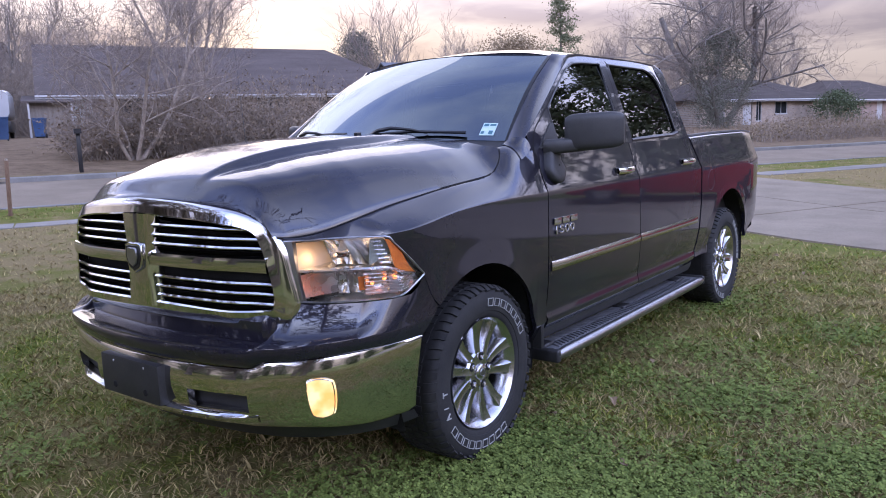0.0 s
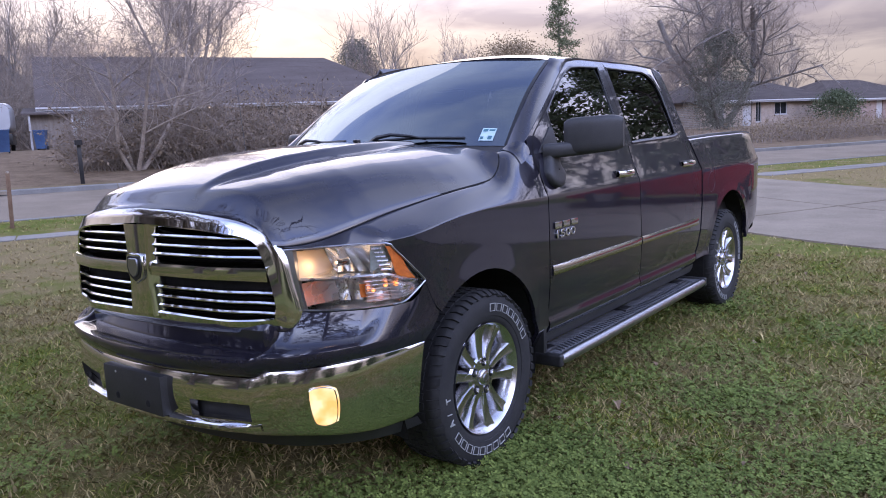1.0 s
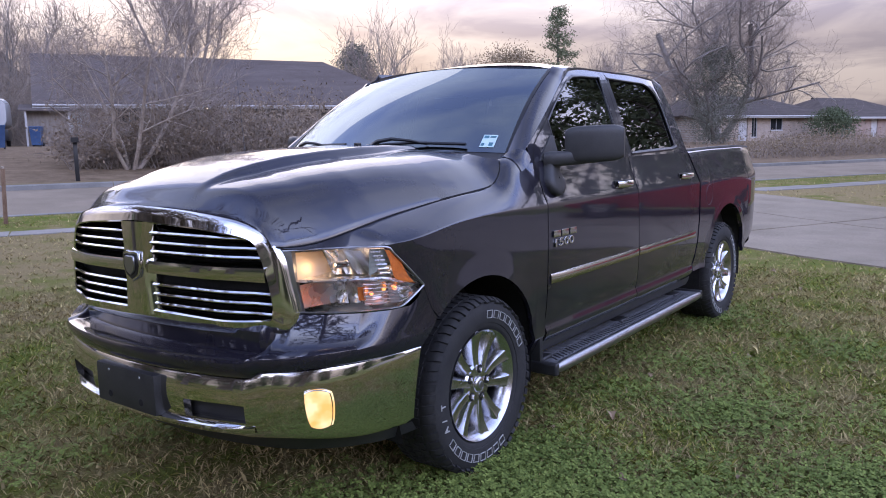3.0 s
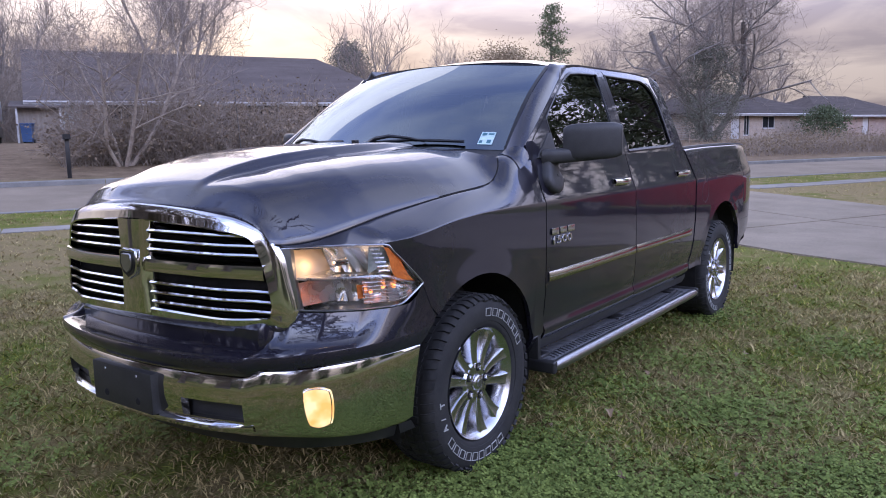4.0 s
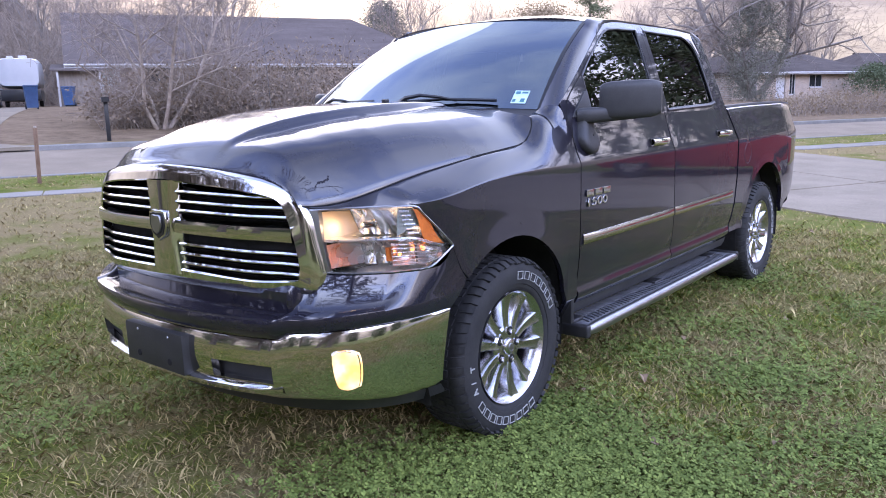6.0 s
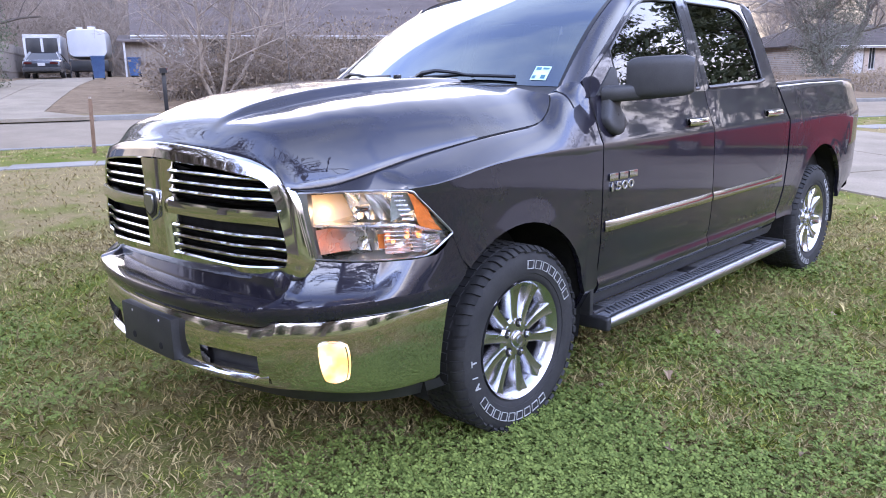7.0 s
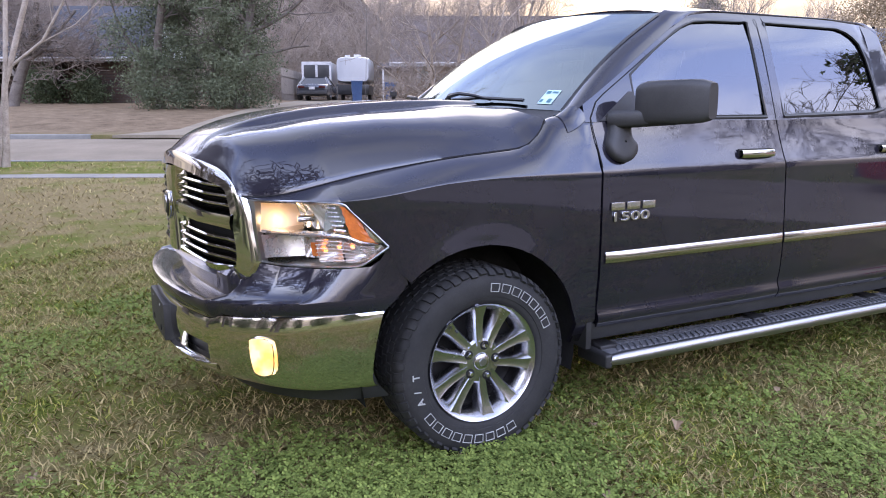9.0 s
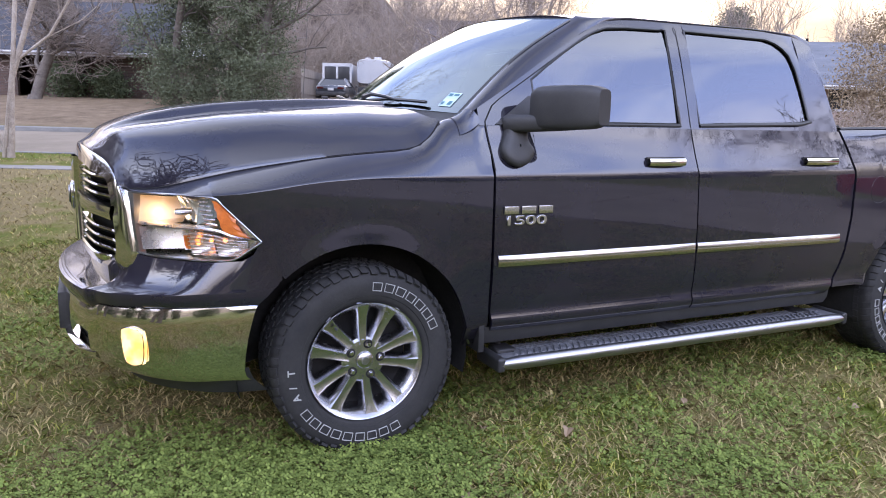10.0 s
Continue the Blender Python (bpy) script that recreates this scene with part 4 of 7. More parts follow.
        def add(y0, y1, lo, hi, n=4):
            sheet([strip(y0, lo(y0), max(hi(y0), lo(y0) + 0.001), n), strip(y1, lo(y1), max(hi(y1), lo(y1) + 0.001), n)], bm=bm)
        base = lambda y: 1.382
        roofl = lambda y: a_line(y) - 0.01
        for y0, y1 in zip(ys, ys[1:]):
            win = 1 if 0.815 <= y0 and y1 <= 1.655 else 2 if 1.78 <= y0 and y1 <= 2.58 else 0
            if win:
                wt = w_top1 if win == 1 else w_top2
                add(y0, y1, base, w_low, 1)
                add(y0, y1, wt, roofl, 3)
            else:
                add(y0, y1, base, roofl, 8)
        rim = [e for e in bm.edges if len(e.link_faces) == 1]
        more = bmesh.ops.extrude_edge_only(bm, edges=rim)["geom"]
        bmesh.ops.translate(bm, vec=(-s * 0.022, 0, -0.004), verts=[g for g in more if isinstance(g, bmesh.types.BMVert)])
        part("cab_side", bm, PAINT, T)
        # panes and their black rubber
        for a, b, wt in ((0.815, 1.655, w_top1), (1.78, 2.58, w_top2)):
            cols = [y for y in ys if a <= y <= b]
            rows = [[(s * (gh_x(w_low(y) + (wt(y) - w_low(y)) * k / 8) - 0.011), y, w_low(y) + (wt(y) - w_low(y)) * k / 8) for k in range(9)] for y in cols]
            part("side_window", facing(sheet(rows), (0, 1.7, 1.2)), TINT, T, "dark tinted side window")
            edge = [(s * (gh_x(wt(y)) - 0.002), y, wt(y)) for y in cols] + [(s * (gh_x(w_low(y)) - 0.002), y, w_low(y)) for y in cols[::-1]]
            part("window_seal", tube(edge + [edge[0]], 0.0065, 5), TRIM, T)
            rows = [[(s * (gh_x(1.39) + 0.004), y, w_low(y) - 0.014), (s * (gh_x(1.40) + 0.007), y, w_low(y) - 0.006), (s * (gh_x(1.41) + 0.002), y, w_low(y) + 0.004)] for y in cols]
            part("belt_trim", sheet(rows), TRIM, T)
        # seam between the doors above the belt
        rows = [[(s * (gh_x(z) + 0.0015), 1.718 + 0.004 * (z - 1.4) - 0.0025, z), (s * (gh_x(z) + 0.0015), 1.718 + 0.004 * (z - 1.4) + 0.0025, z)] for z in (1.39, 1.6, 1.75, 1.87, 1.89)]
        part("door_seam", sheet(rows), LINER, T)
    # back of the cab
    rows = [[(s * x, y, z) for s, x in ((-1, gh_x(z) - 0.02), (-1, 0.55), (1, 0.55), (1, gh_x(z) - 0.02))] for y, z in ((2.79, 1.0), (2.79, 1.38), (2.76, 1.46))]
    part("cab_back", sheet(rows), PAINT, T)
    rows = [[(s * x, y, z) for s, x in ((-1, 0.62), (1, 0.62))] for y, z in ((2.76, 1.46), (2.725, 1.80))]
    part("rear_window", facing(sheet(rows), (0, 1.7, 1.2)), TINT, T, "dark tinted rear window")
    for s in (1, -1):
        rows = [[(s * 0.62, y, z), (s * (gh_x(z) - 0.02), y, z)] for y, z in ((2.76, 1.46), (2.74, 1.65), (2.725, 1.80))]
        part("cab_back", sheet(rows), PAINT, T)
    rows = [[(s * x, y, z) for s, x in ((-1, 0.73), (1, 0.73))] for y, z in ((2.725, 1.80), (2.715, 1.90))]
    part("cab_back", sheet(rows), PAINT, T)
    # wipers, aerial, stickers
    for x0, x1 in ((-0.60, -0.12), (0.06, 0.60)):
        a, b = ws_point((x0) / 0.8, 0.022), ws_point(x1 / 0.8, 0.042)
        up = Vector((0, -0.016, 0.014))
        W = new("wiper")
        W.parent = T
        part("blade", tube([a + up, a.lerp(b, 0.5) + up + Vector((0, -0.012, 0.012)), b + up], 0.008, 5), TRIM, W)
        part("wiper_arm", tube([a.lerp(b, 0.62) + up * 1.2, a.lerp(b, 0.48) + up * 2.6, a.lerp(b, 0.30) + up * 3.4, a.lerp(b, 0.14) + up * 2.6, a.lerp(b, 0.02) + up * 0.8], [0.006, 0.008, 0.010, 0.012, 0.013], 6), TRIM, W)
        bm = turned([(0.0, 0.035), (0.018, 0.030), (0.024, 0.0)], 12, "Z")
        part("wiper_pivot", bm, TRIM, W, "", Matrix.Translation(ws_point(x0 / 0.8 + 0.02, 0.0) + Vector((0, -0.03, 0.0))))
    p = ws_point(-0.93, 0.0)
    part("aerial", tube([(-0.865, 0.22, 1.30), (-0.875, 0.225, 1.34), (-1.05, 0.32, 2.06)], [0.010, 0.0022, 0.0009], 6), TRIM, T, "thin dark aerial")
    st = new("sticker")
    st.parent = T
    def on_ws(u0, u1, v0, v1, lift):
        return sheet([[ws_point(u, v) + Vector((0, -0.5, 0.86)) * lift for u in (u0, (u0 + u1) / 2, u1)] for v in (v0, (v0 + v1) / 2, v1)])
    part("paper", on_ws(0.818, 0.902, 0.040, 0.150, 0.003), STICKER, st, "pale blue-green windscreen sticker")
    for u0, u1, v0, v1 in ((0.81, 0.838, 0.160, 0.182), (0.852, 0.876, 0.092, 0.122), (0.808, 0.826, 0.092, 0.115), (0.846, 0.88, 0.165, 0.18)):
        part("print_bar", on_ws(u0 + 0.016, u1 + 0.016, v0 - 0.042, v1 - 0.042, 0.005), STICKER_INK, st)


def bed(T):
    part("bed_floor", block(-0.82, 0.82, 2.84, 4.53, 0.74, 0.76), PLASTIC, T)
    bm = block(-0.82, 0.82, 4.52, 4.58, 0.70, 1.385, 0.012)
    part("tailgate", bm, PAINT, T)
    part("bed_front_wall", block(-0.82, 0.82, 2.825, 2.85, 0.75, 1.37), PLASTIC, T)
    rows = []
    for x in [-0.90 + 1.80 * k / 16 for k in range(17)]:
        y = 4.72 - 0.10 * abs(x / 0.90) ** 4
        rows.append([(x, y - 0.10, 0.70), (x, y, 0.69), (x, y + 0.012, 0.62), (x, y, 0.54), (x, y - 0.10, 0.52)])
    part("rear_bumper", sheet(rows, (0, -0.02, 0)), CHROME, T, "chrome rear bumper")
    part("toolbox_rail", tube([(-0.8, 2.95, 1.40), (0.8, 2.95, 1.40)], 0.02, 8), PLASTIC, T)


plan = [(0, -1.125), (0.15, -1.120), (0.3, -1.104), (0.45, -1.076), (0.60, -1.032), (0.70, -0.985), (0.78, -0.926), (0.84, -0.868), (0.885, -0.808), (0.92, -0.745), (0.945, -0.665), (0.960, -0.58), (0.968, -0.478)]


def front_end(T):
    pts = curve([(x, y, 0) for x, y in plan], 41)
    full = [(-p.x, p.y) for p in pts[::-1]][:-1] + [(p.x, p.y) for p in pts]
    breaks_x = (0.325, 0.60)
    F = new("front_bumper")
    F.parent = T
    # chrome bar; columns are snapped to the edges of the air openings
    cols = []
    for x, y in full:
        for bx in breaks_x:
            if abs(abs(x) - bx) < 0.014:
                x = math.copysign(bx, x)
        cols.append((x, y))

    def top_z(x):
        x = abs(x)
        return 0.640 + 0.026 * smooth((x - 0.60) / 0.075) + 0.020 * smooth((x - 0.68) / 0.29)

    def low_z(x):
        return 0.396 - 0.02 * smooth((abs(x) - 0.7) / 0.27)
    levels = [0.0, 0.015, 0.06, 0.25, 0.42, 0.56, 0.70, 0.85, 0.92, 0.97, 1.0]
    bm = bmesh.new()
    grid = []
    for x, y in cols:
        zt, zl = top_z(x), low_z(x)
        nx, ny = x * 0.55, -1.0
        ln = math.hypot(nx, ny)
        nx, ny = nx / ln, ny / ln
        r = []
        for v in levels:
            out = {0.0: -0.010, 0.015: 0.0, 0.06: 0.005, 0.25: 0.011, 0.42: 0.012, 0.56: 0.009, 0.70: 0.004, 0.85: -0.006, 0.92: -0.018, 0.97: -0.034, 1.0: -0.055}[v]
            cut = 0.07 * v * max(0.0, (y + 0.62) / 0.142)
            r.append(bm.verts.new((x + nx * out, y + ny * out - cut, zt + (zl - zt) * v)))
        grid.append(r)
    for i, (a, b) in enumerate(zip(grid, grid[1:])):
        xm = abs(cols[i][0] + cols[i + 1][0]) / 2
        for k in range(len(levels) - 1):
            if breaks_x[0] < xm < breaks_x[1] and k in (4, 5):
                continue
            bm.faces.new((a[k], a[k + 1], b[k + 1], b[k]))
    rim = [e for e in bm.edges if len(e.link_faces) == 1]
    more = bmesh.ops.extrude_edge_only(bm, edges=rim)["geom"]
    bmesh.ops.translate(bm, vec=(0, 0.03, 0), verts=[g for g in more if isinstance(g, bmesh.types.BMVert)])
    part("chrome_bar", bm, CHROME, F, "polished chrome bumper bar with specks of dust")
    for s in (1, -1):
        rows = [[(s * x, -1.082 + 0.22 * x * x, z) for z in (0.43, 0.58)] for x in (0.24, 0.36, 0.46, 0.56, 0.68)]
        part("air_opening", sheet(rows), PLASTIC, F, "dark air opening")
        # fog lamp: a rounded lens set in the bar
        rows, rim_pts = [], []
        for i in range(9):
            r = []
            for j in range(9):
                u, v = i / 4 - 1, j / 4 - 1
                k = 1 - 0.15 * (u * u) * (v * v)
                x0 = 0.824 + 0.037 * u * k + 0.014 * (1 - v) * 0.5 * (1 if u < 0 else 0)
                z0 = 0.527 + 0.074 * v * k
                yy = float(np.interp(x0, [p[0] for p in plan], [p[1] for p in plan]))
                r.append((s * (x0 + 0.012), yy - 0.0190 - 0.002 * (1 - u * u) * (1 - v * v), z0))
            rows.append(r)
        lampf = part("fog_lamp", sheet(rows, (0, 0.012, 0)), FOG_LIT, F, "lit warm fog lamp")
        edge = rows[0] + [r[-1] for r in rows[1:]] + rows[-1][-2::-1] + [r[0] for r in rows[-2:0:-1]]
        part("bezel", tube(edge + [edge[0]], 0.0022, 5), CHROME, lampf)
    # step along the foot of the bar, under the openings
    rows = []
    for k in range(33):
        x = -0.63 + 1.26 * k / 32
        y = float(np.interp(abs(x), [p[0] for p in plan], [p[1] for p in plan]))
        f = smooth((0.63 - abs(x)) / 0.14)
        rows.append([(x, y + 0.03, 0.470), (x, y - 0.004 - 0.004 * f, 0.4595), (x, y - 0.006 - 0.016 * f, 0.449), (x, y - 0.006 - 0.018 * f, 0.440), (x, y + 0.004 - 0.012 * f, 0.422)])
    part("bumper_step", sheet(rows), CHROME, F)
    # plate bracket with its two holes
    rows = []
    P = new("plate_bracket")
    P.parent = F
    bm = block(-0.207, 0.207, -1.158, -1.10, 0.452, 0.616, 0.008)
    part("bracket_body", bm, PLASTIC, P, "empty black plastic plate bracket")
    for x in (-0.11, 0.11):
        bm = turned([(0.0, 0.004), (0.013, 0.004), (0.016, 0.0)], 14)
        part("bracket_hole", bm, LINER, P, "", pose(x, -1.156, 0.492, 0, 0, -90))
        bm = turned([(0.0, 0.003), (0.005, 0.003), (0.006, 0.0)], 8)
        part("screw", bm, SATIN, P, "", pose(x, -1.157, 0.594, 0, 0, -90))
    # painted upper cover: a shelf under the grille, a slope up to the headlamps
    rows = []
    close = curve([(x, y, 0) for x, y in plan], 121)
    for x, y in [(-p.x, p.y) for p in close[::-1]][:-1] + [(p.x, p.y) for p in close]:
        ax = abs(x)
        zt = top_z(x)
        w = smooth((ax - 0.622) / 0.05)
        back = grille_y(min(ax, 0.72)) + 0.03
        hl = np.interp(ax, [0.0, 0.70, 0.80, 0.885, 0.938, 0.960, 0.975], [0.862, 0.866, 0.861, 0.858, 0.856, 0.860, 0.905])
        hy = np.interp(ax, [0.0, 0.70, 0.80, 0.885, 0.938, 0.960, 0.975], [-1.0, -0.868, -0.80, -0.70, -0.595, -0.50, -0.43])
        nx, ny = (x * 0.55, -1.0)
        ln = math.hypot(nx, ny)
        nx, ny = nx / ln, ny / ln
        shelf = [(x, y + 0.02, zt - 0.006), (x + nx * 0.008, y + ny * 0.008, zt + 0.004), (x + nx * 0.026, y + ny * 0.026, zt + 0.032), (x + nx * 0.032, y + ny * 0.032, zt + 0.060), (x + nx * 0.026, y + ny * 0.026, zt + 0.074), (x, y + 0.012, zt + 0.080),
                 (x * 0.99, back - 0.030, zt + 0.072), (x * 0.985, back, zt + 0.078), (x * 0.985, back - 0.004, 0.80), (x * 0.985, back + 0.02, 0.83)]
        ty = float(hy)
        tz = float(hl)
        # an upright band over the chrome, a crease, then a hollow sweep back to the lamp
        slope = [(x, y + 0.02, zt - 0.006), (x + nx * 0.003, y + ny * 0.003, zt + 0.004), (x + nx * 0.010, y + ny * 0.010, zt + 0.026), (x + nx * 0.012, y + ny * 0.012, zt + 0.047)]
        x0, y0, z0 = x + nx * 0.010, y + ny * 0.010, zt + 0.053
        for k in range(6):
            u = k / 5
            flat = 0.45 * (1 - smooth((ax - 0.88) / 0.07))
            slope.append((x0 + (x - x0) * u, y0 + (ty - y0) * u ** (1 - flat), z0 + (tz - 0.004 - z0) * u ** (1 + flat)))
        rows.append([tuple(Vector(a).lerp(Vector(b), w)) for a, b in zip(shelf, slope)])
    edge = [(-0.446, 0.682), (-0.438, 0.692), (-0.414, 0.714), (-0.390, 0.740), (-0.367, 0.764), (-0.371, 0.790), (-0.381, 0.818), (-0.398, 0.855), (-0.417, 0.890), (-0.437, 0.920)]
    tail = [(body_x(y, z) - 0.002, y, z) for y, z in edge]
    rows = [[(-x, y, z) for x, y, z in tail]] + rows + [tail]
    part("upper_cover", sheet(rows), PAINT, F, "black painted upper bumper cover")
    # the joint between the cover and the fender is backed
    for s in (1, -1):
        rows = [[(s * (body_x(y, z) - 0.006), y - 0.016, z - 0.006), (s * (body_x(y, z) - 0.006), y + 0.013, z + 0.012)] for y, z in edge[4:]]
        part("joint_backing", sheet(rows), PAINT, F)
    # dark air dam under the bar
    rows = []
    for x, y in full[3:-3]:
        rows.append([(x * 0.96, y + 0.09, 0.42), (x * 0.95, y + 0.11, 0.37), (x * 0.93, y + 0.17, 0.305), (x * 0.92, y + 0.22, 0.30)])
    part("air_dam", sheet(rows), PLASTIC, F)


def grille(T):
    G = new("grille")
    G.parent = T
    G.location = (-0.01, 0, 0)

    def on(x, z, out=0.0):
        return (x, grille_y(x) + 0.035 * x + 0.03 * smooth((abs(x) - 0.45) / 0.17) - out, z)
    # chrome surround between the edge of the opening and an outer edge that lies further back at the sides
    inner = [(0.0, 1.197), (0.15, 1.190), (0.35, 1.179), (0.485, 1.163), (0.555, 1.148), (0.595, 1.126), (0.614, 1.085), (0.630, 1.04), (0.648, 0.97), (0.660, 0.90), (0.656, 0.862), (0.635, 0.844), (0.48, 0.836), (0.2, 0.844), (0.0, 0.847)]
    outer = [(0.0, 1.262, 0.000), (0.18, 1.255, 0.002), (0.336, 1.242, 0.006), (0.476, 1.220, 0.010), (0.54, 1.203, 0.012), (0.60, 1.180, 0.010), (0.640, 1.150, 0.010), (0.668, 1.110, 0.014), (0.690, 1.06, 0.020), (0.706, 0.98, 0.026), (0.722, 0.90, 0.032), (0.726, 0.845, 0.030), (0.708, 0.806, 0.012), (0.65, 0.788, 0.004), (0.5, 0.783, 0.002), (0.2, 0.780, 0.002), (0.0, 0.783, 0.002)]
    near = list(zip(curve([(x, 0, z) for x, z in inner], 79), curve(outer, 79)))
    rows = []
    for side, run in ((1, near), (-1, near[-2:0:-1])):
        for a, b in run:
            bx, bz, back = b.x, b.y, b.z
            ring = [on(a.x, a.z, -0.040), on(a.x, a.z, 0.004), on(a.x + (bx - a.x) * 0.10, a.z + (bz - a.z) * 0.10, 0.012 - 0.10 * (back + 0.012))]
            for u in (0.5, 0.90):
                ring.append(on(a.x + (bx - a.x) * u, a.z + (bz - a.z) * u, 0.012 - u * (back + 0.012)))
            ring += [on(bx, bz, -back - 0.006), on(bx, bz, -back - 0.045)]
            rows.append([(side * p[0], p[1] - (0.07 * p[0] if side < 0 else 0.0), p[2]) for p in ring])
    rows.append(rows[0])
    part("surround", sheet(rows), CHROME, G, "bright chrome grille surround")

    def bar(path, wide, out=0.018, name="crossbar"):
        rows = []
        for (x, z), w in zip(path, wide):
            i = path.index((x, z))
            a, b = path[max(i - 1, 0)], path[min(i + 1, len(path) - 1)]
            d = Vector((b[0] - a[0], 0, b[1] - a[1])).normalized()
            o = Vector((-d.z, 0, d.x))
            rows.append([on(x + o.x * w * q, z + o.z * w * q, h) for q, h in ((-1, -0.04), (-1.0, -0.006), (-0.75, out * 0.8), (0, out), (0.75, out * 0.8), (1.0, -0.006), (1, -0.04))])
        part(name, sheet(rows), CHROME, G)
    for s in (1, -1):
        bar([(s * x, z) for x, z in ((0.05, 1.020), (0.2, 1.018), (0.4, 1.016), (0.55, 1.014), (0.648, 1.012))], [0.033, 0.033, 0.033, 0.033, 0.035], 0.020)
    bar([(0, 0.825), (0.0001, 0.93), (0, 1.02), (0.0001, 1.11), (0, 1.20)], [0.098, 0.086, 0.080, 0.086, 0.094], 0.030, "pillar")
    # black mesh behind, and the slats
    rows = [[on(x, z, -0.045) for z in (0.83, 0.9, 1.0, 1.08, 1.10 + 0.08 * (1 - abs(x) / 0.69))] for x in [-0.66 + 1.32 * k / 12 for k in range(13)]]
    part("grille_back", sheet(rows), LINER, G)
    for s in (1, -1):
        for z, x1 in ((1.080, 0.626), (1.116, 0.612), (1.155, 0.572), (0.870, 0.664), (0.908, 0.664), (0.946, 0.660)):
            rows = []
            for k in range(9):
                x = 0.08 + (x1 - 0.08) * k / 8
                zz = z - (0.006 + 0.06 * max(0.0, z - 1.09)) * (x / 0.6) ** 2
                rows.append([on(s * x, zz + dz, o) for dz, o in ((0.0070, -0.036), (0.0062, -0.001), (0.0000, 0.0040), (-0.0035, 0.0035), (-0.0045, -0.03))])
            slat = part("slat", sheet(rows), CHROME, G, "thin chrome-edged black slat")
            rows2 = [[(p[0], p[1] - 0.0, p[2] - 0.002) for p in r[3:]] + [(r[4][0], r[4][1], r[4][2] - 0.010), (r[3][0], r[3][1] + 0.004, r[3][2] - 0.009)] for r in rows]
            part("slat_body", sheet(rows2), TRIM, slat)
    # shield emblem as a plain shape
    shield = [(-0.045, 0.055), (-0.02, 0.062), (0.0, 0.058), (0.02, 0.062), (0.045, 0.055), (0.05, 0.0), (0.035, -0.045), (0.0, -0.068), (-0.035, -0.045), (-0.05, 0.0)]
    E = part("emblem", outline_slab([(x * 1.25, z * 1.0) for x, z in shield], 0.0, -0.016, 0.004), CHROME, G, "chrome shield emblem", Matrix.Translation((0, -1.067, 1.022)))
    part("emblem_face", outline_slab([(x * 1.05, z * 0.82) for x, z in shield], 0.0, -0.004, 0.0015), TRIM, E, "", Matrix.Translation((0, -0.0145, 0.0)))
    part("emblem_relief", outline_slab([(x * 0.72, z * 0.62 + 0.004) for x, z in shield], 0.0, -0.009, 0.003), SATIN, E, "plain silver relief", Matrix.Translation((0, -0.0165, 0.0)))


def underbody(T):
    bm = block(-0.60, 0.60, -0.65, 4.5, 0.42, 0.70)
    part("chassis", bm, LINER, T)
    for s in (1, -1):
        part("frame_rail", block(s * 0.45 - 0.05, s * 0.45 + 0.05, -0.85, 4.6, 0.36, 0.50, 0.01), LINER, T)
    for y in (0.0, 3.57):
        part("axle", tube([(-0.72, y, 0.38), (0, y, 0.37), (0.72, y, 0.38)], [0.05, 0.08, 0.05], 10), LINER, T)
    part("engine_bay", block(-0.62, 0.62, -0.84, 0.40, 0.52, 1.05), LINER, T)
    part("floor_pan", block(-0.86, 0.86, 0.57, 2.78, 0.44, 0.52), LINER, T)


def cabin(T):
    rows = []
    for k in range(11):
        x = -0.80 + 1.6 * k / 10
        rows.append([(x, 0.36 + 0.15 * (x / 0.8) ** 2, 1.40), (x, 0.62, 1.395), (x, 0.82, 1.37), (x, 0.93, 1.30), (x, 0.95, 1.10), (x, 0.88, 0.75)])
    part("dashboard", sheet(rows), TRIM, T)
    for x in (-0.40, 0.40):
        for y in (1.55, 2.45):
            st = new("seat")
            st.parent = T
            part("seat_cushion", block(x - 0.26, x + 0.26, y - 0.30, y + 0.22, 0.85, 1.02, 0.05, 3), CLOTH, st)
            bm = block(-0.25, 0.25, -0.07, 0.07, 0.0, 0.62, 0.05, 3)
            part("seat_back", bm, CLOTH, st, "", pose(x, y + 0.20, 1.0, -12))
            bm = block(-0.13, 0.13, -0.05, 0.05, 0.0, 0.19, 0.045, 3)
            part("headrest", bm, CLOTH, st, "", pose(x, y + 0.33, 1.62, -8))
    bm = bmesh.new()
    ring = [(0.19 * math.cos(a), 0.19 * math.sin(a), 0) for a in (2 * math.pi * k / 24 for k in range(25))]
    tube(ring, 0.016, 8, bm, caps=False)
    block(-0.17, 0.17, -0.03, 0.03, -0.03, 0.0, 0.01, 1, bm)
    part("steering_wheel", bm, TRIM, T, "", pose(0.40, 1.02, 1.26, -62))
    part("rear_view_mirror", block(-0.12, 0.12, 1.10, 1.125, 1.70, 1.77, 0.012), TRIM, T)
    part("headliner", block(-0.68, 0.68, 1.2, 2.68, 1.862, 1.872), CLOTH, T)


pickup = truck()


# ---------------------------------------------------------------- ground, street and paving
# The street runs along S; N points from the lawn across it. Both are unit ways in plan.
S_WAY, N_WAY = Vector((0.447, 0.894, 0)), Vector((-0.894, 0.447, 0))
STREET_TURN = math.degrees(math.atan2(S_WAY.y, S_WAY.x))
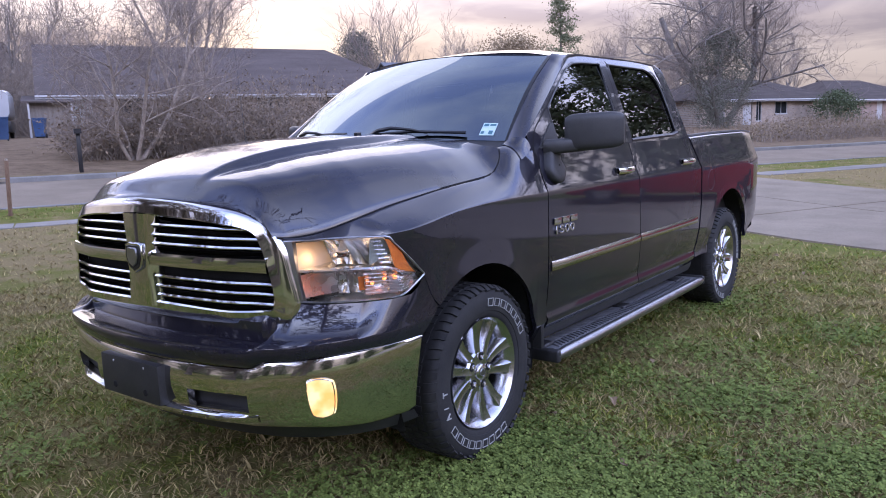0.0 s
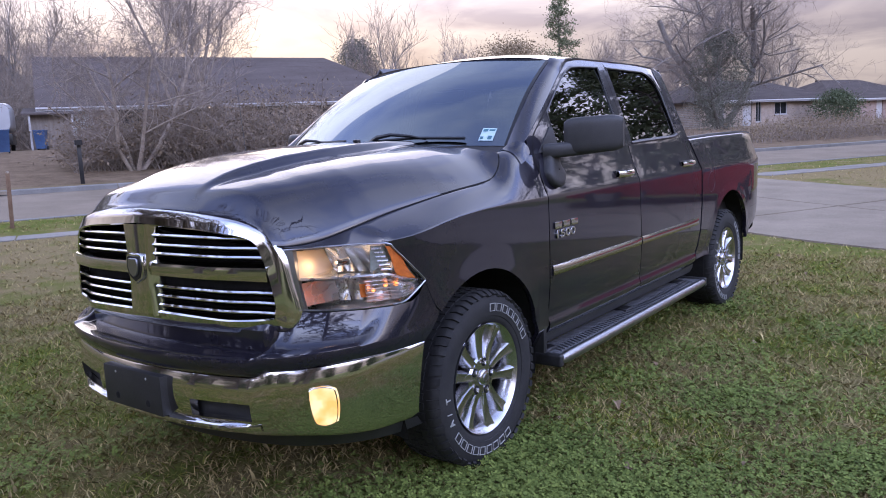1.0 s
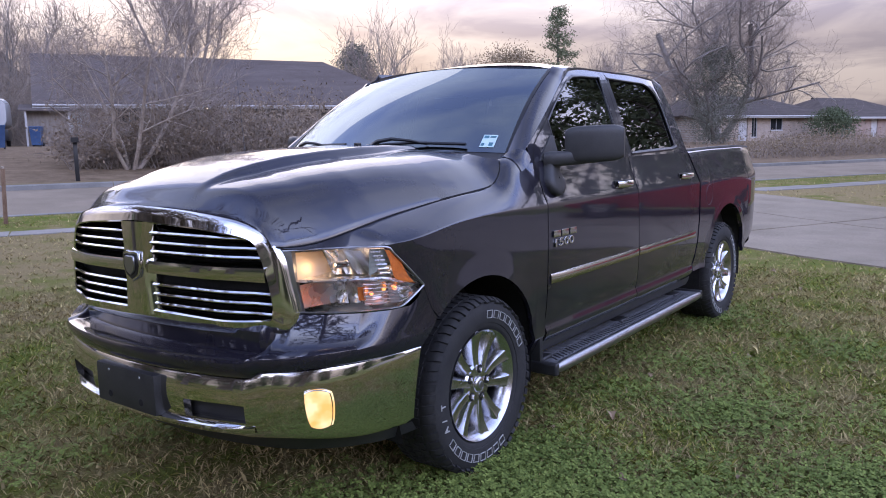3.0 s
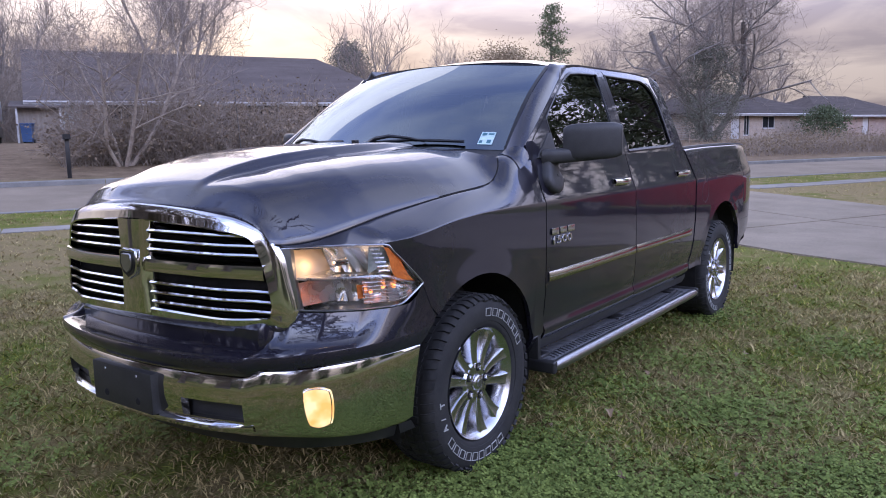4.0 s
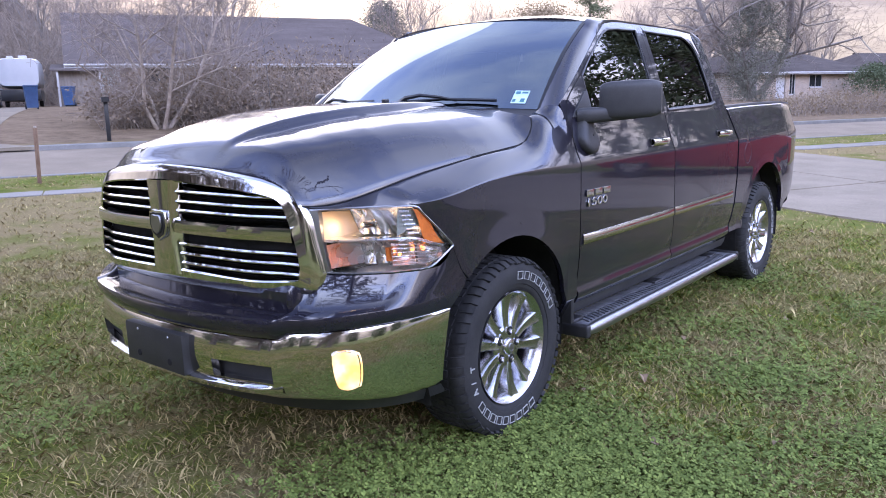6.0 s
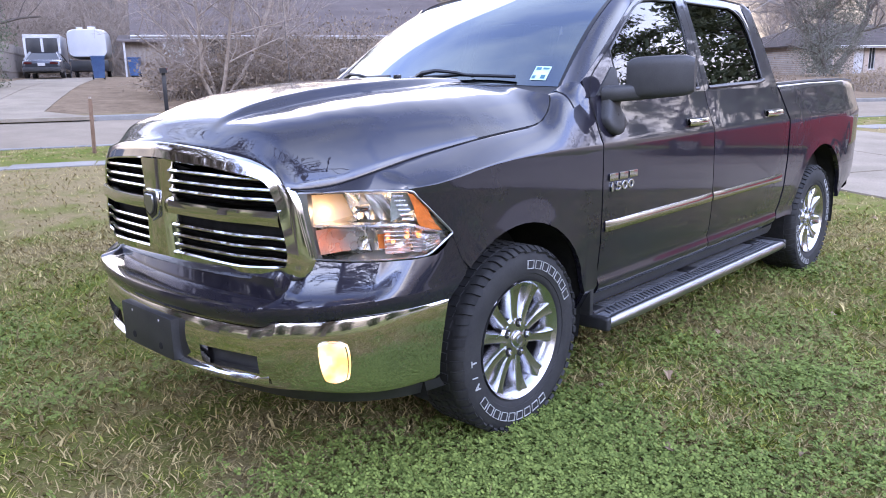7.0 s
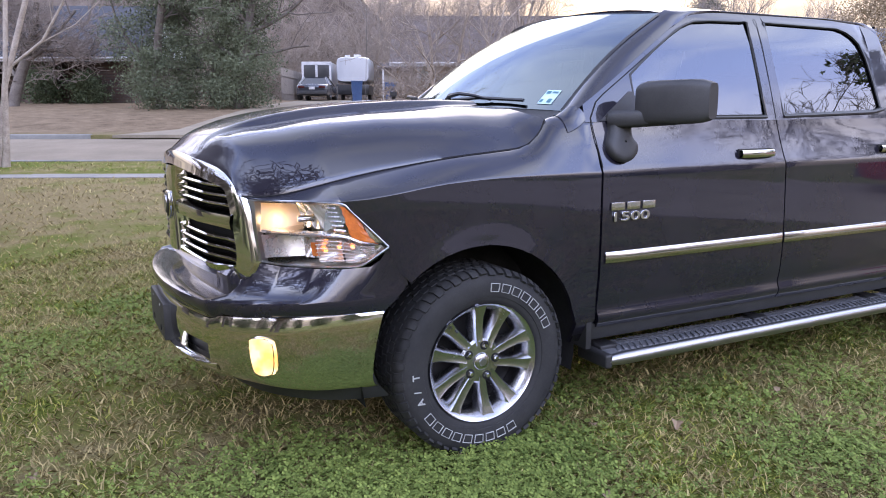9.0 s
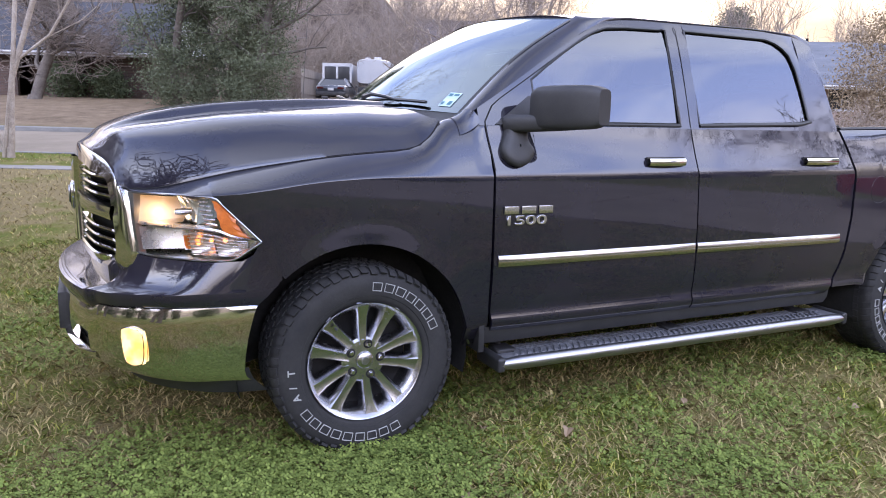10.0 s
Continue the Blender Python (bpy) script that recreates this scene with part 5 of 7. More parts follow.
# The lawn lies flat round the truck, then climbs to the street and on to the gardens behind it.
RISE_N = ((-400, 0), (2.6, 0), (4.0, 0.04), (5.5, 0.11), (7.0, 0.20), (9.0, 0.30), (9.95, 0.325), (11.76, 0.41), (17.05, 0.75), (22, 1.12), (27, 1.45), (33, 1.70), (41, 1.93), (50, 2.1), (400, 2.6))
RISE_S = ((-400, 1.0), (3, 1.0), (15, 0.74), (25, 0.68), (400, 0.68))
rise_n, rise_s = table(RISE_N), table(RISE_S)


def lay(s, n, z=0.0):
    """A place in the world from street measures, z over the ground there."""
    p = float(s) * S_WAY + float(n) * N_WAY
    return Vector((p.x, p.y, land(s, n) + z))


def land(s, n):
    return rise_n(n) * rise_s(s)


def on_land(s, n, z=0.0, turn=0.0):
    """A pose on the ground whose own x runs along the street and y away from the lawn."""
    return Matrix.Translation(lay(s, n, z)) @ pose(0, 0, 0, 0, 0, STREET_TURN + turn)


def patch_noise(m, sn):
    """How dry the turf is at a place: bands of straw and green a pace or two across."""
    big = m.noise(0.55, 3, 0.55, True)
    mid = m.noise(2.6, 4, 0.6, True)
    across = m.N("ShaderNodeVectorMath")
    across.operation = "DOT_PRODUCT"
    across.inputs[1].default_value = N_WAY
    m.L(m.where(True), across.inputs[0])
    belt = m.ramp(m.span(across.outputs["Value"], 0.0, 1.0, 0.0, 12.0), (0.0, (0.0, 0.0, 0.0)), (0.30, (0.01, 0.01, 0.01)), (0.54, (0.12, 0.12, 0.12)), (0.74, (0.13, 0.13, 0.13)), (0.80, (0.0, 0.0, 0.0)))
    return m.mix(1.0, m.mix(0.55, big, mid), belt, "ADD")


def make_ground():
    m = Mat("turf_soil", (0.1, 0.12, 0.05), 0.95)
    m.set("Specular IOR Level", 0.08)
    f = patch_noise(m, None)
    fine = m.noise(60, 4, 0.75, True)
    lawn = m.ramp(f, (0.40, (0.100, 0.125, 0.020)), (0.52, (0.150, 0.145, 0.042)), (0.62, (0.225, 0.175, 0.085)))
    litter = m.ramp(m.noise(1.7, 6, 0.75, True), (0.3, (0.10, 0.072, 0.045)), (0.7, (0.24, 0.175, 0.115)))
    sep = m.N("ShaderNodeVectorMath")
    sep.operation = "DOT_PRODUCT"
    sep.inputs[1].default_value = N_WAY
    m.L(m.where(True), sep.inputs[0])
    far = m.span(sep.outputs["Value"], 0.0, 1.0, 16.0, 18.0)
    c = m.mix(far, lawn, litter)
    m.color(m.mix(0.7, c, m.ramp(fine, (0.25, (0.28, 0.28, 0.28)), (0.75, (0.78, 0.78, 0.78))), "OVERLAY"))
    m.bump(fine, 0.9, 0.02)
    return m.m


GROUND = make_ground()
ASPHALT = mottled("worn_asphalt", (0.168, 0.136, 0.098), (0.230, 0.188, 0.138), 0.7, 0.9, 70, 0.4, 0.006, True).m
CONCRETE = mottled("weathered_concrete", (0.180, 0.150, 0.110), (0.248, 0.209, 0.156), 0.9, 0.9, 45, 0.3, 0.004, True).m
WALKWAY = mottled("pale_walk_concrete", (0.18, 0.168, 0.150), (0.265, 0.245, 0.218), 0.9, 0.9, 45, 0.3, 0.004, True).m
KERB = mottled("kerb_concrete", (0.15, 0.145, 0.135), (0.23, 0.22, 0.20), 1.5, 0.9, 50, 0.4, 0.005, True).m
DIRT_JOINT = mottled("joint_dirt", (0.03, 0.026, 0.02), (0.06, 0.05, 0.036), 5, 0.95, 60, 0.3, 0.004, True).m

STREET_N0, STREET_N1 = 11.78, 17.05


def make_terrain():
    ss = sorted(set([-300, -200, -120, -80, -60] + list(range(-50, 61, 5)) + [70, 85, 100, 140, 200, 300] + [6.9, 13.1]))
    nn = [-300, -150, -80, -50, -30, -20, -14, -10, -7, -5, -3, -1, 1, 2.6, 4, 5.5, 7, 8.9, 9.0, 9.95, 10.0, 11.6, 11.76, 11.761, 14.4, 17.069, 17.07, 17.25, 18, 20, 22, 24, 27, 30, 34, 38, 44, 50, 60, 75, 95, 130, 200, 300]
    rows = []
    for s in ss:
        r = []
        for n in nn:
            p = lay(s, n)
            dip = -0.13 if 11.7605 <= n <= 17.0695 else 0.0
            bump = 0.02 * noise.noise((p.x * 0.35, p.y * 0.35, 1.7)) if n < 8 and abs(s) < 60 and not (-6 < p.y < 6 and -3 < p.x < 5) else 0
            r.append((p.x, p.y, p.z + dip + bump))
        rows.append(r)
    tagged(part("ground", sheet(rows), GROUND), "lawn of patchy green and straw-coloured grass, leaf litter beyond the street", "ground", kind="structure")
    # road surface, with a slight crown
    rows = [[lay(s, n, -0.10 + 0.05 * (1 - ((n - 14.4) / 2.7) ** 2)) for n in np.linspace(STREET_N0, STREET_N1, 9)] for s in ss if abs(s) < 250]
    tagged(part("road", sheet(rows), ASPHALT), "worn grey asphalt residential street", "street", kind="structure")
    for n0, n1 in ((11.62, 11.785), (17.045, 17.21)):
        K = tagged(new("kerb"), "low weathered concrete kerb along the street", "kerb", kind="structure")
        for k in range(40):
            s0 = -45 + 3.0 * k
            if n0 > 15 and -9.0 < s0 + 1.5 < -2.0:
                continue
            if n0 < 15 and 5.5 < s0 + 1.5 < 14.0:
                continue
            pts = []
            for s in (s0 + 0.008, s0 + 2.992):
                for n, z in ((n0, -0.14), (n0 + 0.01, 0.012), (n0 + 0.03, 0.022), (n1 - 0.035, 0.020), (n1 - 0.01, 0.005), (n1, -0.14)):
                    pts.append(lay(s, n if n0 < 15 else n0 + n1 - n, 0) * 1 + Vector((0, 0, z)))
            bm = bmesh.new()
            v = [bm.verts.new(p) for p in pts]
            for i in range(5):
                bm.faces.new((v[i], v[i + 1], v[7 + i], v[6 + i]))
            bm.faces.new(v[:6])
            bm.faces.new(v[6:])
            part("kerb_stone", bm, KERB, K)
    # pavement slabs
    W = tagged(new("pavement"), "pale concrete pavement of square slabs beside the grass verge", "pavement", kind="structure")
    rng = random.Random(3)
    for k in range(58):
        s0 = -30 + 1.22 * k
        if 6.7 < s0 + 0.6 < 13.3:
            continue
        bm = block(0.006, 1.212, 0, 0.95, -0.09, 0.016 + rng.uniform(-0.004, 0.004), 0.008, 1)
        part("slab", bm, WALKWAY, W, "", on_land(s0, 9.0))
    # own driveway: bays with a dirt joint between them
    Dv = tagged(new("driveway"), "grey concrete driveway with dark dirt-filled joints", "driveway", kind="structure")
    for s0, s1 in ((6.98, 10.17), (10.21, 13.1)):
        for n0, n1 in ((-14.0, -9.03), (-9.0, -4.03), (-4.0, 0.97), (1.0, 4.47), (4.5, 8.97), (9.0, 11.75)):
            up = 0.022 + rng.uniform(-0.003, 0.003)
            rows = [[lay(sv, n0 + (n1 - n0) * k / 6, up) for sv in np.linspace(s0, s1, 4)] for k in range(7)]
            part("slab", sheet(rows, (0, 0, -0.10)), CONCRETE, Dv)
    rows = [[lay(10.14, -14 + 25.7 * k / 30, 0.010), lay(10.24, -14 + 25.7 * k / 30, 0.010)] for k in range(31)]
    part("joint", sheet(rows, (0, 0, -0.08)), DIRT_JOINT, Dv)
    # crescent of turf that has crept over the drive's corner stays with the grass
    Do = tagged(new("driveway"), "pale concrete driveway rising from the street to the neighbour's carport", "driveway", kind="structure")
    for s0, s1 in ((-7.05, -5.38), (-5.35, -3.75)):
        for n0, n1 in ((16.9, 20.0), (20.02, 24), (24.02, 28), (28.02, 32), (32.02, 36), (36.02, 41)):
            flare = 1.3 if n0 < 17 else 0.0
            a, b = s0 - (flare if s0 < -6 else 0), s1 + (flare if s1 > -5 else 0)
            rows = [[lay(a, n0, 0.02), lay(b, n0, 0.02)], [lay(s0, (n0 + n1) / 2, 0.02), lay(s1, (n0 + n1) / 2, 0.02)], [lay(s0, n1, 0.02), lay(s1, n1, 0.02)]]
            part("slab", sheet(rows, (0, 0, -0.08)), CONCRETE, Do)


make_terrain()


# ---------------------------------------------------------------- many small pieces as one mesh
def quads(name, verts, faces_n, material, parent=None, label="", category="", kind="stuff", shade=False):
    """verts: array (k * faces_n, 3); each run of faces_n corners is a face."""
    verts = np.asarray(verts, np.float32)
    n = len(verts) // faces_n
    me = bpy.data.meshes.new(name)
    me.vertices.add(len(verts))
    me.vertices.foreach_set("co", verts.ravel())
    me.loops.add(len(verts))
    me.loops.foreach_set("vertex_index", np.arange(len(verts), dtype=np.int32))
    me.polygons.add(n)
    me.polygons.foreach_set("loop_start", np.arange(0, len(verts), faces_n, dtype=np.int32))
    me.update(calc_edges=True)
    me.materials.append(material)
    ob = new(name, me)
    ob.parent = parent
    if label or category or kind:
        tagged(ob, label, category, kind=kind)
    return ob


def limbs(name, segs, material, sides, parent=None, label=""):
    """Tapered pieces (start, end, radius, radius) as one mesh."""
    if not segs:
        return None
    a = np.array([s[0][:] for s in segs])
    b = np.array([s[1][:] for s in segs])
    r0 = np.array([s[2] for s in segs])[:, None]
    r1 = np.array([s[3] for s in segs])[:, None]
    d = b - a
    d /= np.linalg.norm(d, axis=1, keepdims=True) + 1e-9
    ref = np.where(np.abs(d[:, 2:3]) > 0.9, np.array([[1.0, 0, 0]]), np.array([[0, 0, 1.0]]))
    u = np.cross(d, ref)
    u /= np.linalg.norm(u, axis=1, keepdims=True) + 1e-9
    w = np.cross(d, u)
    V = []
    for base, r in ((a, r0), (b, r1)):
        for k in range(sides):
            t = 2 * math.pi * k / sides
            V.append(base + r * (math.cos(t) * u + math.sin(t) * w))
    V = np.stack(V, 1)
    n = len(segs)
    F = []
    for k in range(sides):
        k2 = (k + 1) % sides
        F.append(np.stack([np.full(n, k), np.full(n, k2), np.full(n, sides + k2), np.full(n, sides + k)], 1))
    F = np.stack(F, 1) + (np.arange(n) * 2 * sides)[:, None, None]
    me = bpy.data.meshes.new(name)
    me.vertices.add(n * 2 * sides)
    me.vertices.foreach_set("co", V.astype(np.float32).ravel())
    me.loops.add(F.size)
    me.loops.foreach_set("vertex_index", F.astype(np.int32).ravel())
    me.polygons.add(n * sides)
    me.polygons.foreach_set("loop_start", np.arange(0, F.size, 4, dtype=np.int32))
    me.polygons.foreach_set("use_smooth", np.ones(n * sides, dtype=bool))
    me.update(calc_edges=True)
    me.materials.append(material)
    ob = new(name, me)
    ob.parent = parent
    if label:
        ob["label"] = label
    return ob


# ---------------------------------------------------------------- houses
def make_brick(name, a, b, mortar):
    m = Mat(name, a, 0.9)
    t = m.N("ShaderNodeTexBrick")
    t.inputs["Color1"].default_value, t.inputs["Color2"].default_value, t.inputs["Mortar"].default_value = (*a, 1), (*b, 1), (*mortar, 1)
    t.inputs["Scale"].default_value = 1.0
    t.inputs["Brick Width"].default_value, t.inputs["Row Height"].default_value, t.inputs["Mortar Size"].default_value = 0.215, 0.075, 0.008
    mp = m.N("ShaderNodeMapping")
    mp.inputs["Rotation"].default_value = (radians(90), 0, 0)
    m.L(m.where(), mp.inputs["Vector"])
    m.L(mp.outputs[0], t.inputs["Vector"])
    m.color(m.mix(0.5, t.outputs["Color"], m.ramp(m.noise(1.3, 5), (0.3, (0.35, 0.35, 0.35)), (0.7, (0.7, 0.7, 0.7))), "OVERLAY"))
    m.bump(t.outputs["Fac"], -0.4, 0.01)
    return m.m


ROOF = mottled("asphalt_shingles", (0.074, 0.060, 0.054), (0.105, 0.088, 0.080), 0.5, 0.95, 9, 0.5, 0.02, False, 0.0, (1, 3.5, 3.5)).m
# ROOF at about 0.7: a darkened copy that takes light off the right-hand roofs
ROOF_DIMMED = mottled("dimmed_shingles", (0.050, 0.041, 0.037), (0.076, 0.063, 0.057), 0.5, 0.95, 9, 0.5, 0.02, False, 0.0, (1, 3.5, 3.5)).m
ROOF_BLUE = mottled("slate_shingles", (0.038, 0.040, 0.046), (0.062, 0.064, 0.072), 0.5, 0.95, 9, 0.5, 0.02, False, 0.0, (1, 3.5, 3.5)).m
ROOF_GREY = mottled("grey_shingles", (0.10, 0.107, 0.12), (0.145, 0.152, 0.168), 0.5, 0.95, 9, 0.5, 0.02, False, 0.0, (1, 3.5, 3.5)).m
BRICK_TAN = make_brick("tan_brick", (0.36, 0.28, 0.21), (0.28, 0.21, 0.16), (0.36, 0.33, 0.29))
# red brick with the shade of the trees over the house put into its colour
BRICK_RED_SHADED = make_brick("shaded_red_brick", (0.095, 0.054, 0.040), (0.065, 0.041, 0.032), (0.09, 0.08, 0.07))
BRICK_PINK = make_brick("pink_brick", (0.30, 0.205, 0.165), (0.24, 0.165, 0.135), (0.30, 0.27, 0.24))
SIDING = mottled("painted_siding", (0.40, 0.42, 0.41), (0.50, 0.52, 0.50), 0.8, 0.8, 20, 0.2, 0.01, False, 0.0, (0.3, 0.3, 8)).m
WHITE = mottled("white_trim", (0.34, 0.33, 0.32), (0.46, 0.45, 0.44), 2, 0.7, 30).m
DARKWIN = Mat("dark_window_glass", (0.02, 0.022, 0.025), 0.08).m
WOOD_GREY = mottled("grey_fence_wood", (0.17, 0.145, 0.12), (0.26, 0.225, 0.19), 2, 0.9, 40, 0.4, 0.005, False, 0.0, (4, 4, 0.5)).m
BARK_DARK = mottled("dark_bark", (0.085, 0.070, 0.060), (0.16, 0.14, 0.12), 3, 0.95, 30, 0.6, 0.02).m
BARK_GREY = mottled("grey_bark", (0.16, 0.145, 0.13), (0.26, 0.24, 0.22), 3, 0.95, 30, 0.5, 0.02).m
BARK_PALE = mottled("pale_mottled_bark", (0.22, 0.175, 0.135), (0.38, 0.32, 0.26), 5, 0.85, 40, 0.3, 0.01).m
TWIG = mottled("bare_twigs", (0.18, 0.148, 0.125), (0.30, 0.25, 0.215), 1.5, 0.95).m


def leafy(name, a, b, rough=0.8):
    m = Mat(name, a, rough)
    m.set("Specular IOR Level", 0.15)
    m.color(m.mix(0.35, m.ramp(m.island(), (0.0, a), (1.0, b)), m.ramp(m.noise(0.5, 3, 0.6, True), (0.3, a), (0.7, b))))
    m.set("Subsurface Weight", 0.0)
    return m.m


LEAF_DARK = leafy("evergreen_leaf", (0.050, 0.066, 0.034), (0.125, 0.15, 0.085))
LEAF_EVER = leafy("cedar_spray", (0.066, 0.079, 0.048), (0.150, 0.168, 0.102))
LEAF_TAN = leafy("dry_leaf", (0.17, 0.125, 0.075), (0.30, 0.235, 0.155))
LEAF_BROWN = leafy("brown_leaf", (0.14, 0.105, 0.075), (0.28, 0.215, 0.15))
# evergreen leaf paled for distance: the haze is put into its colour
LEAF_HAZED = leafy("hazed_evergreen_leaf", (0.095, 0.098, 0.075), (0.18, 0.175, 0.14))
NEEDLE = leafy("pine_needle", (0.085, 0.10, 0.055), (0.17, 0.19, 0.11))


def window(parent, x, z, w, h, y=0.0, panes=2):
    W = new("window")
    W.parent = parent
    W.location = (x, y, z)
    bm = bmesh.new()
    t = 0.06
    for a in ((-w / 2, w / 2, 0, t), (-w / 2, w / 2, h - t, h), (-w / 2, -w / 2 + t, 0, h), (w / 2 - t, w / 2, 0, h), (-0.02, 0.02, 0, h) if panes == 2 else (-w / 2, w / 2, h / 2 - 0.02, h / 2 + 0.02)):
        block(a[0], a[1], -0.04, 0.03, a[2], a[3], 0, 1, bm)
    part("window_frame", bm, WHITE, W)
    part("pane", block(-w / 2 + 0.03, w / 2 - 0.03, 0.0, 0.012, 0.03, h - 0.03), DARKWIN, W)
    part("window_sill", block(-w / 2 - 0.05, w / 2 + 0.05, -0.09, 0.0, -0.06, 0.0), WHITE, W)


def ranch(name, label, at, length, depth, eave, ridge, wall, roof, hip=False, over=0.5, openings=(), posts=(), porch=None, back_gable=False, trim=None):
    """A one-storey house. Its front is along its own x at y = 0; y runs back. openings: (x0, x1, z0, z1, kind)."""
    H = thing(name, label, "house", at)
    t = 0.2
    cuts = sorted({0, length, *[v for o in openings for v in o[:2]]})
    for a, b in zip(cuts, cuts[1:]):
        inside = [o for o in openings if o[0] <= a and b <= o[1]]
        bm = bmesh.new()
        if inside:
            o = inside[0]
            if o[2] > 0.02:
                part("wall", block(a, b, 0, t, -0.6, o[2]), wall, H)
            block(a, b, 0, t, o[3], eave, 0, 1, bm)
        else:
            block(a, b, 0, t, -0.6, eave, 0, 1, bm)
        part("wall", bm, wall, H)
    for o in openings:
        if o[4] == "window":
            window(H, (o[0] + o[1]) / 2, o[2], o[1] - o[0], o[3] - o[2], 0.06)
        elif o[4] == "door":
            Dd = part("door", block(o[0] + 0.04, o[1] - 0.04, 0.05, 0.10, 0, o[3] - 0.03, 0.006), WHITE if o[1] - o[0] > 0.95 else BARK_DARK, H)
            part("handle", block(o[1] - 0.16, o[1] - 0.11, 0.0, 0.05, 0.95, 1.05, 0.01), SATIN, Dd)
        elif o[4] == "recess":
            # the brick with shade in its colour, whatever the house's own wall
            part("recess_wall", block(o[0], o[1], 1.4, 1.5, 0, o[3]), BRICK_RED_SHADED, H)
    part("wall", block(0, t, t, depth, -0.6, eave), wall, H)
    part("wall", block(length - t, length, t, depth, -0.6, eave), wall, H)
    part("wall", block(0, length, depth - t, depth, -0.6, eave), wall, H)
    mid, ez = depth / 2, eave
    drop = (ridge - eave) / mid * over
    inset = mid if hip is True else -over
    inset_r = mid if hip else -over
    bm = bmesh.new()
    e0, e1 = -over, length + over
    A = [(e0, -over, ez - drop), (e1, -over, ez - drop), (length - inset_r, mid, ridge), (inset, mid, ridge)]
    B = [(e1, depth + over, ez - drop), (e0, depth + over, ez - drop), (inset, mid, ridge), (length - inset_r, mid, ridge)]
    faces = [A, B]
    if hip == "right":
        faces += [[(e1, -over, ez - drop), (e1, depth + over, ez - drop), (length - inset_r, mid, ridge)]]
    elif hip:
        faces += [[(e0, depth + over, ez - drop), (e0, -over, ez - drop), (inset, mid, ridge)], [(e1, -over, ez - drop), (e1, depth + over, ez - drop), (length - inset_r, mid, ridge)]]
    for k, pts in enumerate(faces):
        bm = bmesh.new()
        f = bm.faces.new([bm.verts.new(p) for p in pts])
        more = bmesh.ops.extrude_face_region(bm, geom=[f])["geom"]
        bmesh.ops.translate(bm, vec=(0, 0, 0.10), verts=[g for g in more if isinstance(g, bmesh.types.BMVert)])
        part("roof", bm, roof, H)
    if hip is not True:
        for x in (0.02, length - 0.02)[:1 if hip else 2]:
            bm = bmesh.new()
            f = bm.faces.new([bm.verts.new(p) for p in ((x, 0, eave - 0.05), (x, depth, eave - 0.05), (x, mid, ridge - 0.03))])
            more = bmesh.ops.extrude_face_region(bm, geom=[f])["geom"]
            bmesh.ops.translate(bm, vec=(0.16 if x < 1 else -0.16, 0, 0), verts=[g for g in more if isinstance(g, bmesh.types.BMVert)])
            part("gable", bm, SIDING, H)
    part("fascia", block(e0, e1, -over - 0.03, -over, ez - drop - 0.16, ez - drop + 0.06), trim or WHITE, H, "pale eave board")
    part("gutter", tube([(e0, -over - 0.07, ez - drop - 0.02), (e1, -over - 0.07, ez - drop - 0.02)], 0.055, 6), trim or WHITE, H)
    part("soffit", block(e0 + 0.02, e1 - 0.02, -over + 0.005, 0, ez - drop - 0.10, ez - drop - 0.07), trim or WHITE, H)
    for x in posts:
        p = part("porch_post", block(x - 0.06, x + 0.06, -over + 0.05, -over + 0.17, -0.3, ez - drop - 0.1, 0.01), WHITE, H)
        part("post_base", block(x - 0.09, x + 0.09, -over + 0.02, -over + 0.20, -0.3, 0.12, 0.01), WHITE, p)
    for x in (length * 0.3, length * 0.62):
        part("roof_vent", block(x - 0.15, x + 0.15, mid + 0.3, mid + 0.6, ridge - 0.35, ridge + 0.12, 0.02), roof, H)
    return H


h1 = ranch("house", "long low brick ranch house with a dark shingle roof", on_land(-1.45, 44.4, 0.22), 22.3, 9.4, 2.45, 5.30, BRICK_TAN, ROOF, hip="right", over=0.75,
           openings=((0.0, 2.1, 0.0, 2.3, "recess"), (3.4, 5.0, 0.7, 2.0, "window"), (6.2, 8.0, 0.7, 2.0, "window"), (9.3, 10.3, 0.0, 2.1, "door"), (11.5, 13.5, 0.7, 2.0, "window"), (15.5, 17.3, 0.7, 2.0, "window")), posts=(2.0,))
part("entry_panel", block(0.75, 1.95, -0.06, -0.02, 0.0, 2.3, 0.01), SIDING, h1, "pale painted entry wall")
lamp_bm = bmesh.new()
bmesh.ops.create_uvsphere(lamp_bm, u_segments=10, v_segments=8, radius=0.11)
part("porch_lamp", lamp_bm, make_lit("porch_lamp_glow", (1.0, 0.72, 0.42), 2.0), h1, "lit porch lamp", Matrix.Translation((8.6, -0.1, 1.95)))
ranch("house", "brick house with a hipped dark roof behind a hedge", on_land(47.6, 44.6), 16.6, 9, 2.40, 4.15, BRICK_TAN, ROOF_DIMMED, hip=True, over=0.6,
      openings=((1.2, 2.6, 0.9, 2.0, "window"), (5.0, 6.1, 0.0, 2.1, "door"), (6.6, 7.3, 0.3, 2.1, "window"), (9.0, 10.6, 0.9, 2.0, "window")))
ranch("house", "red-brick house with a hipped dark roof", on_land(66.0, 46.0), 15, 9, 2.3, 4.2, BRICK_PINK, ROOF_DIMMED, hip=True, over=0.6, openings=((2.0, 3.6, 0.9, 2.0, "window"), (7.0, 8.0, 0, 2.1, "door")))
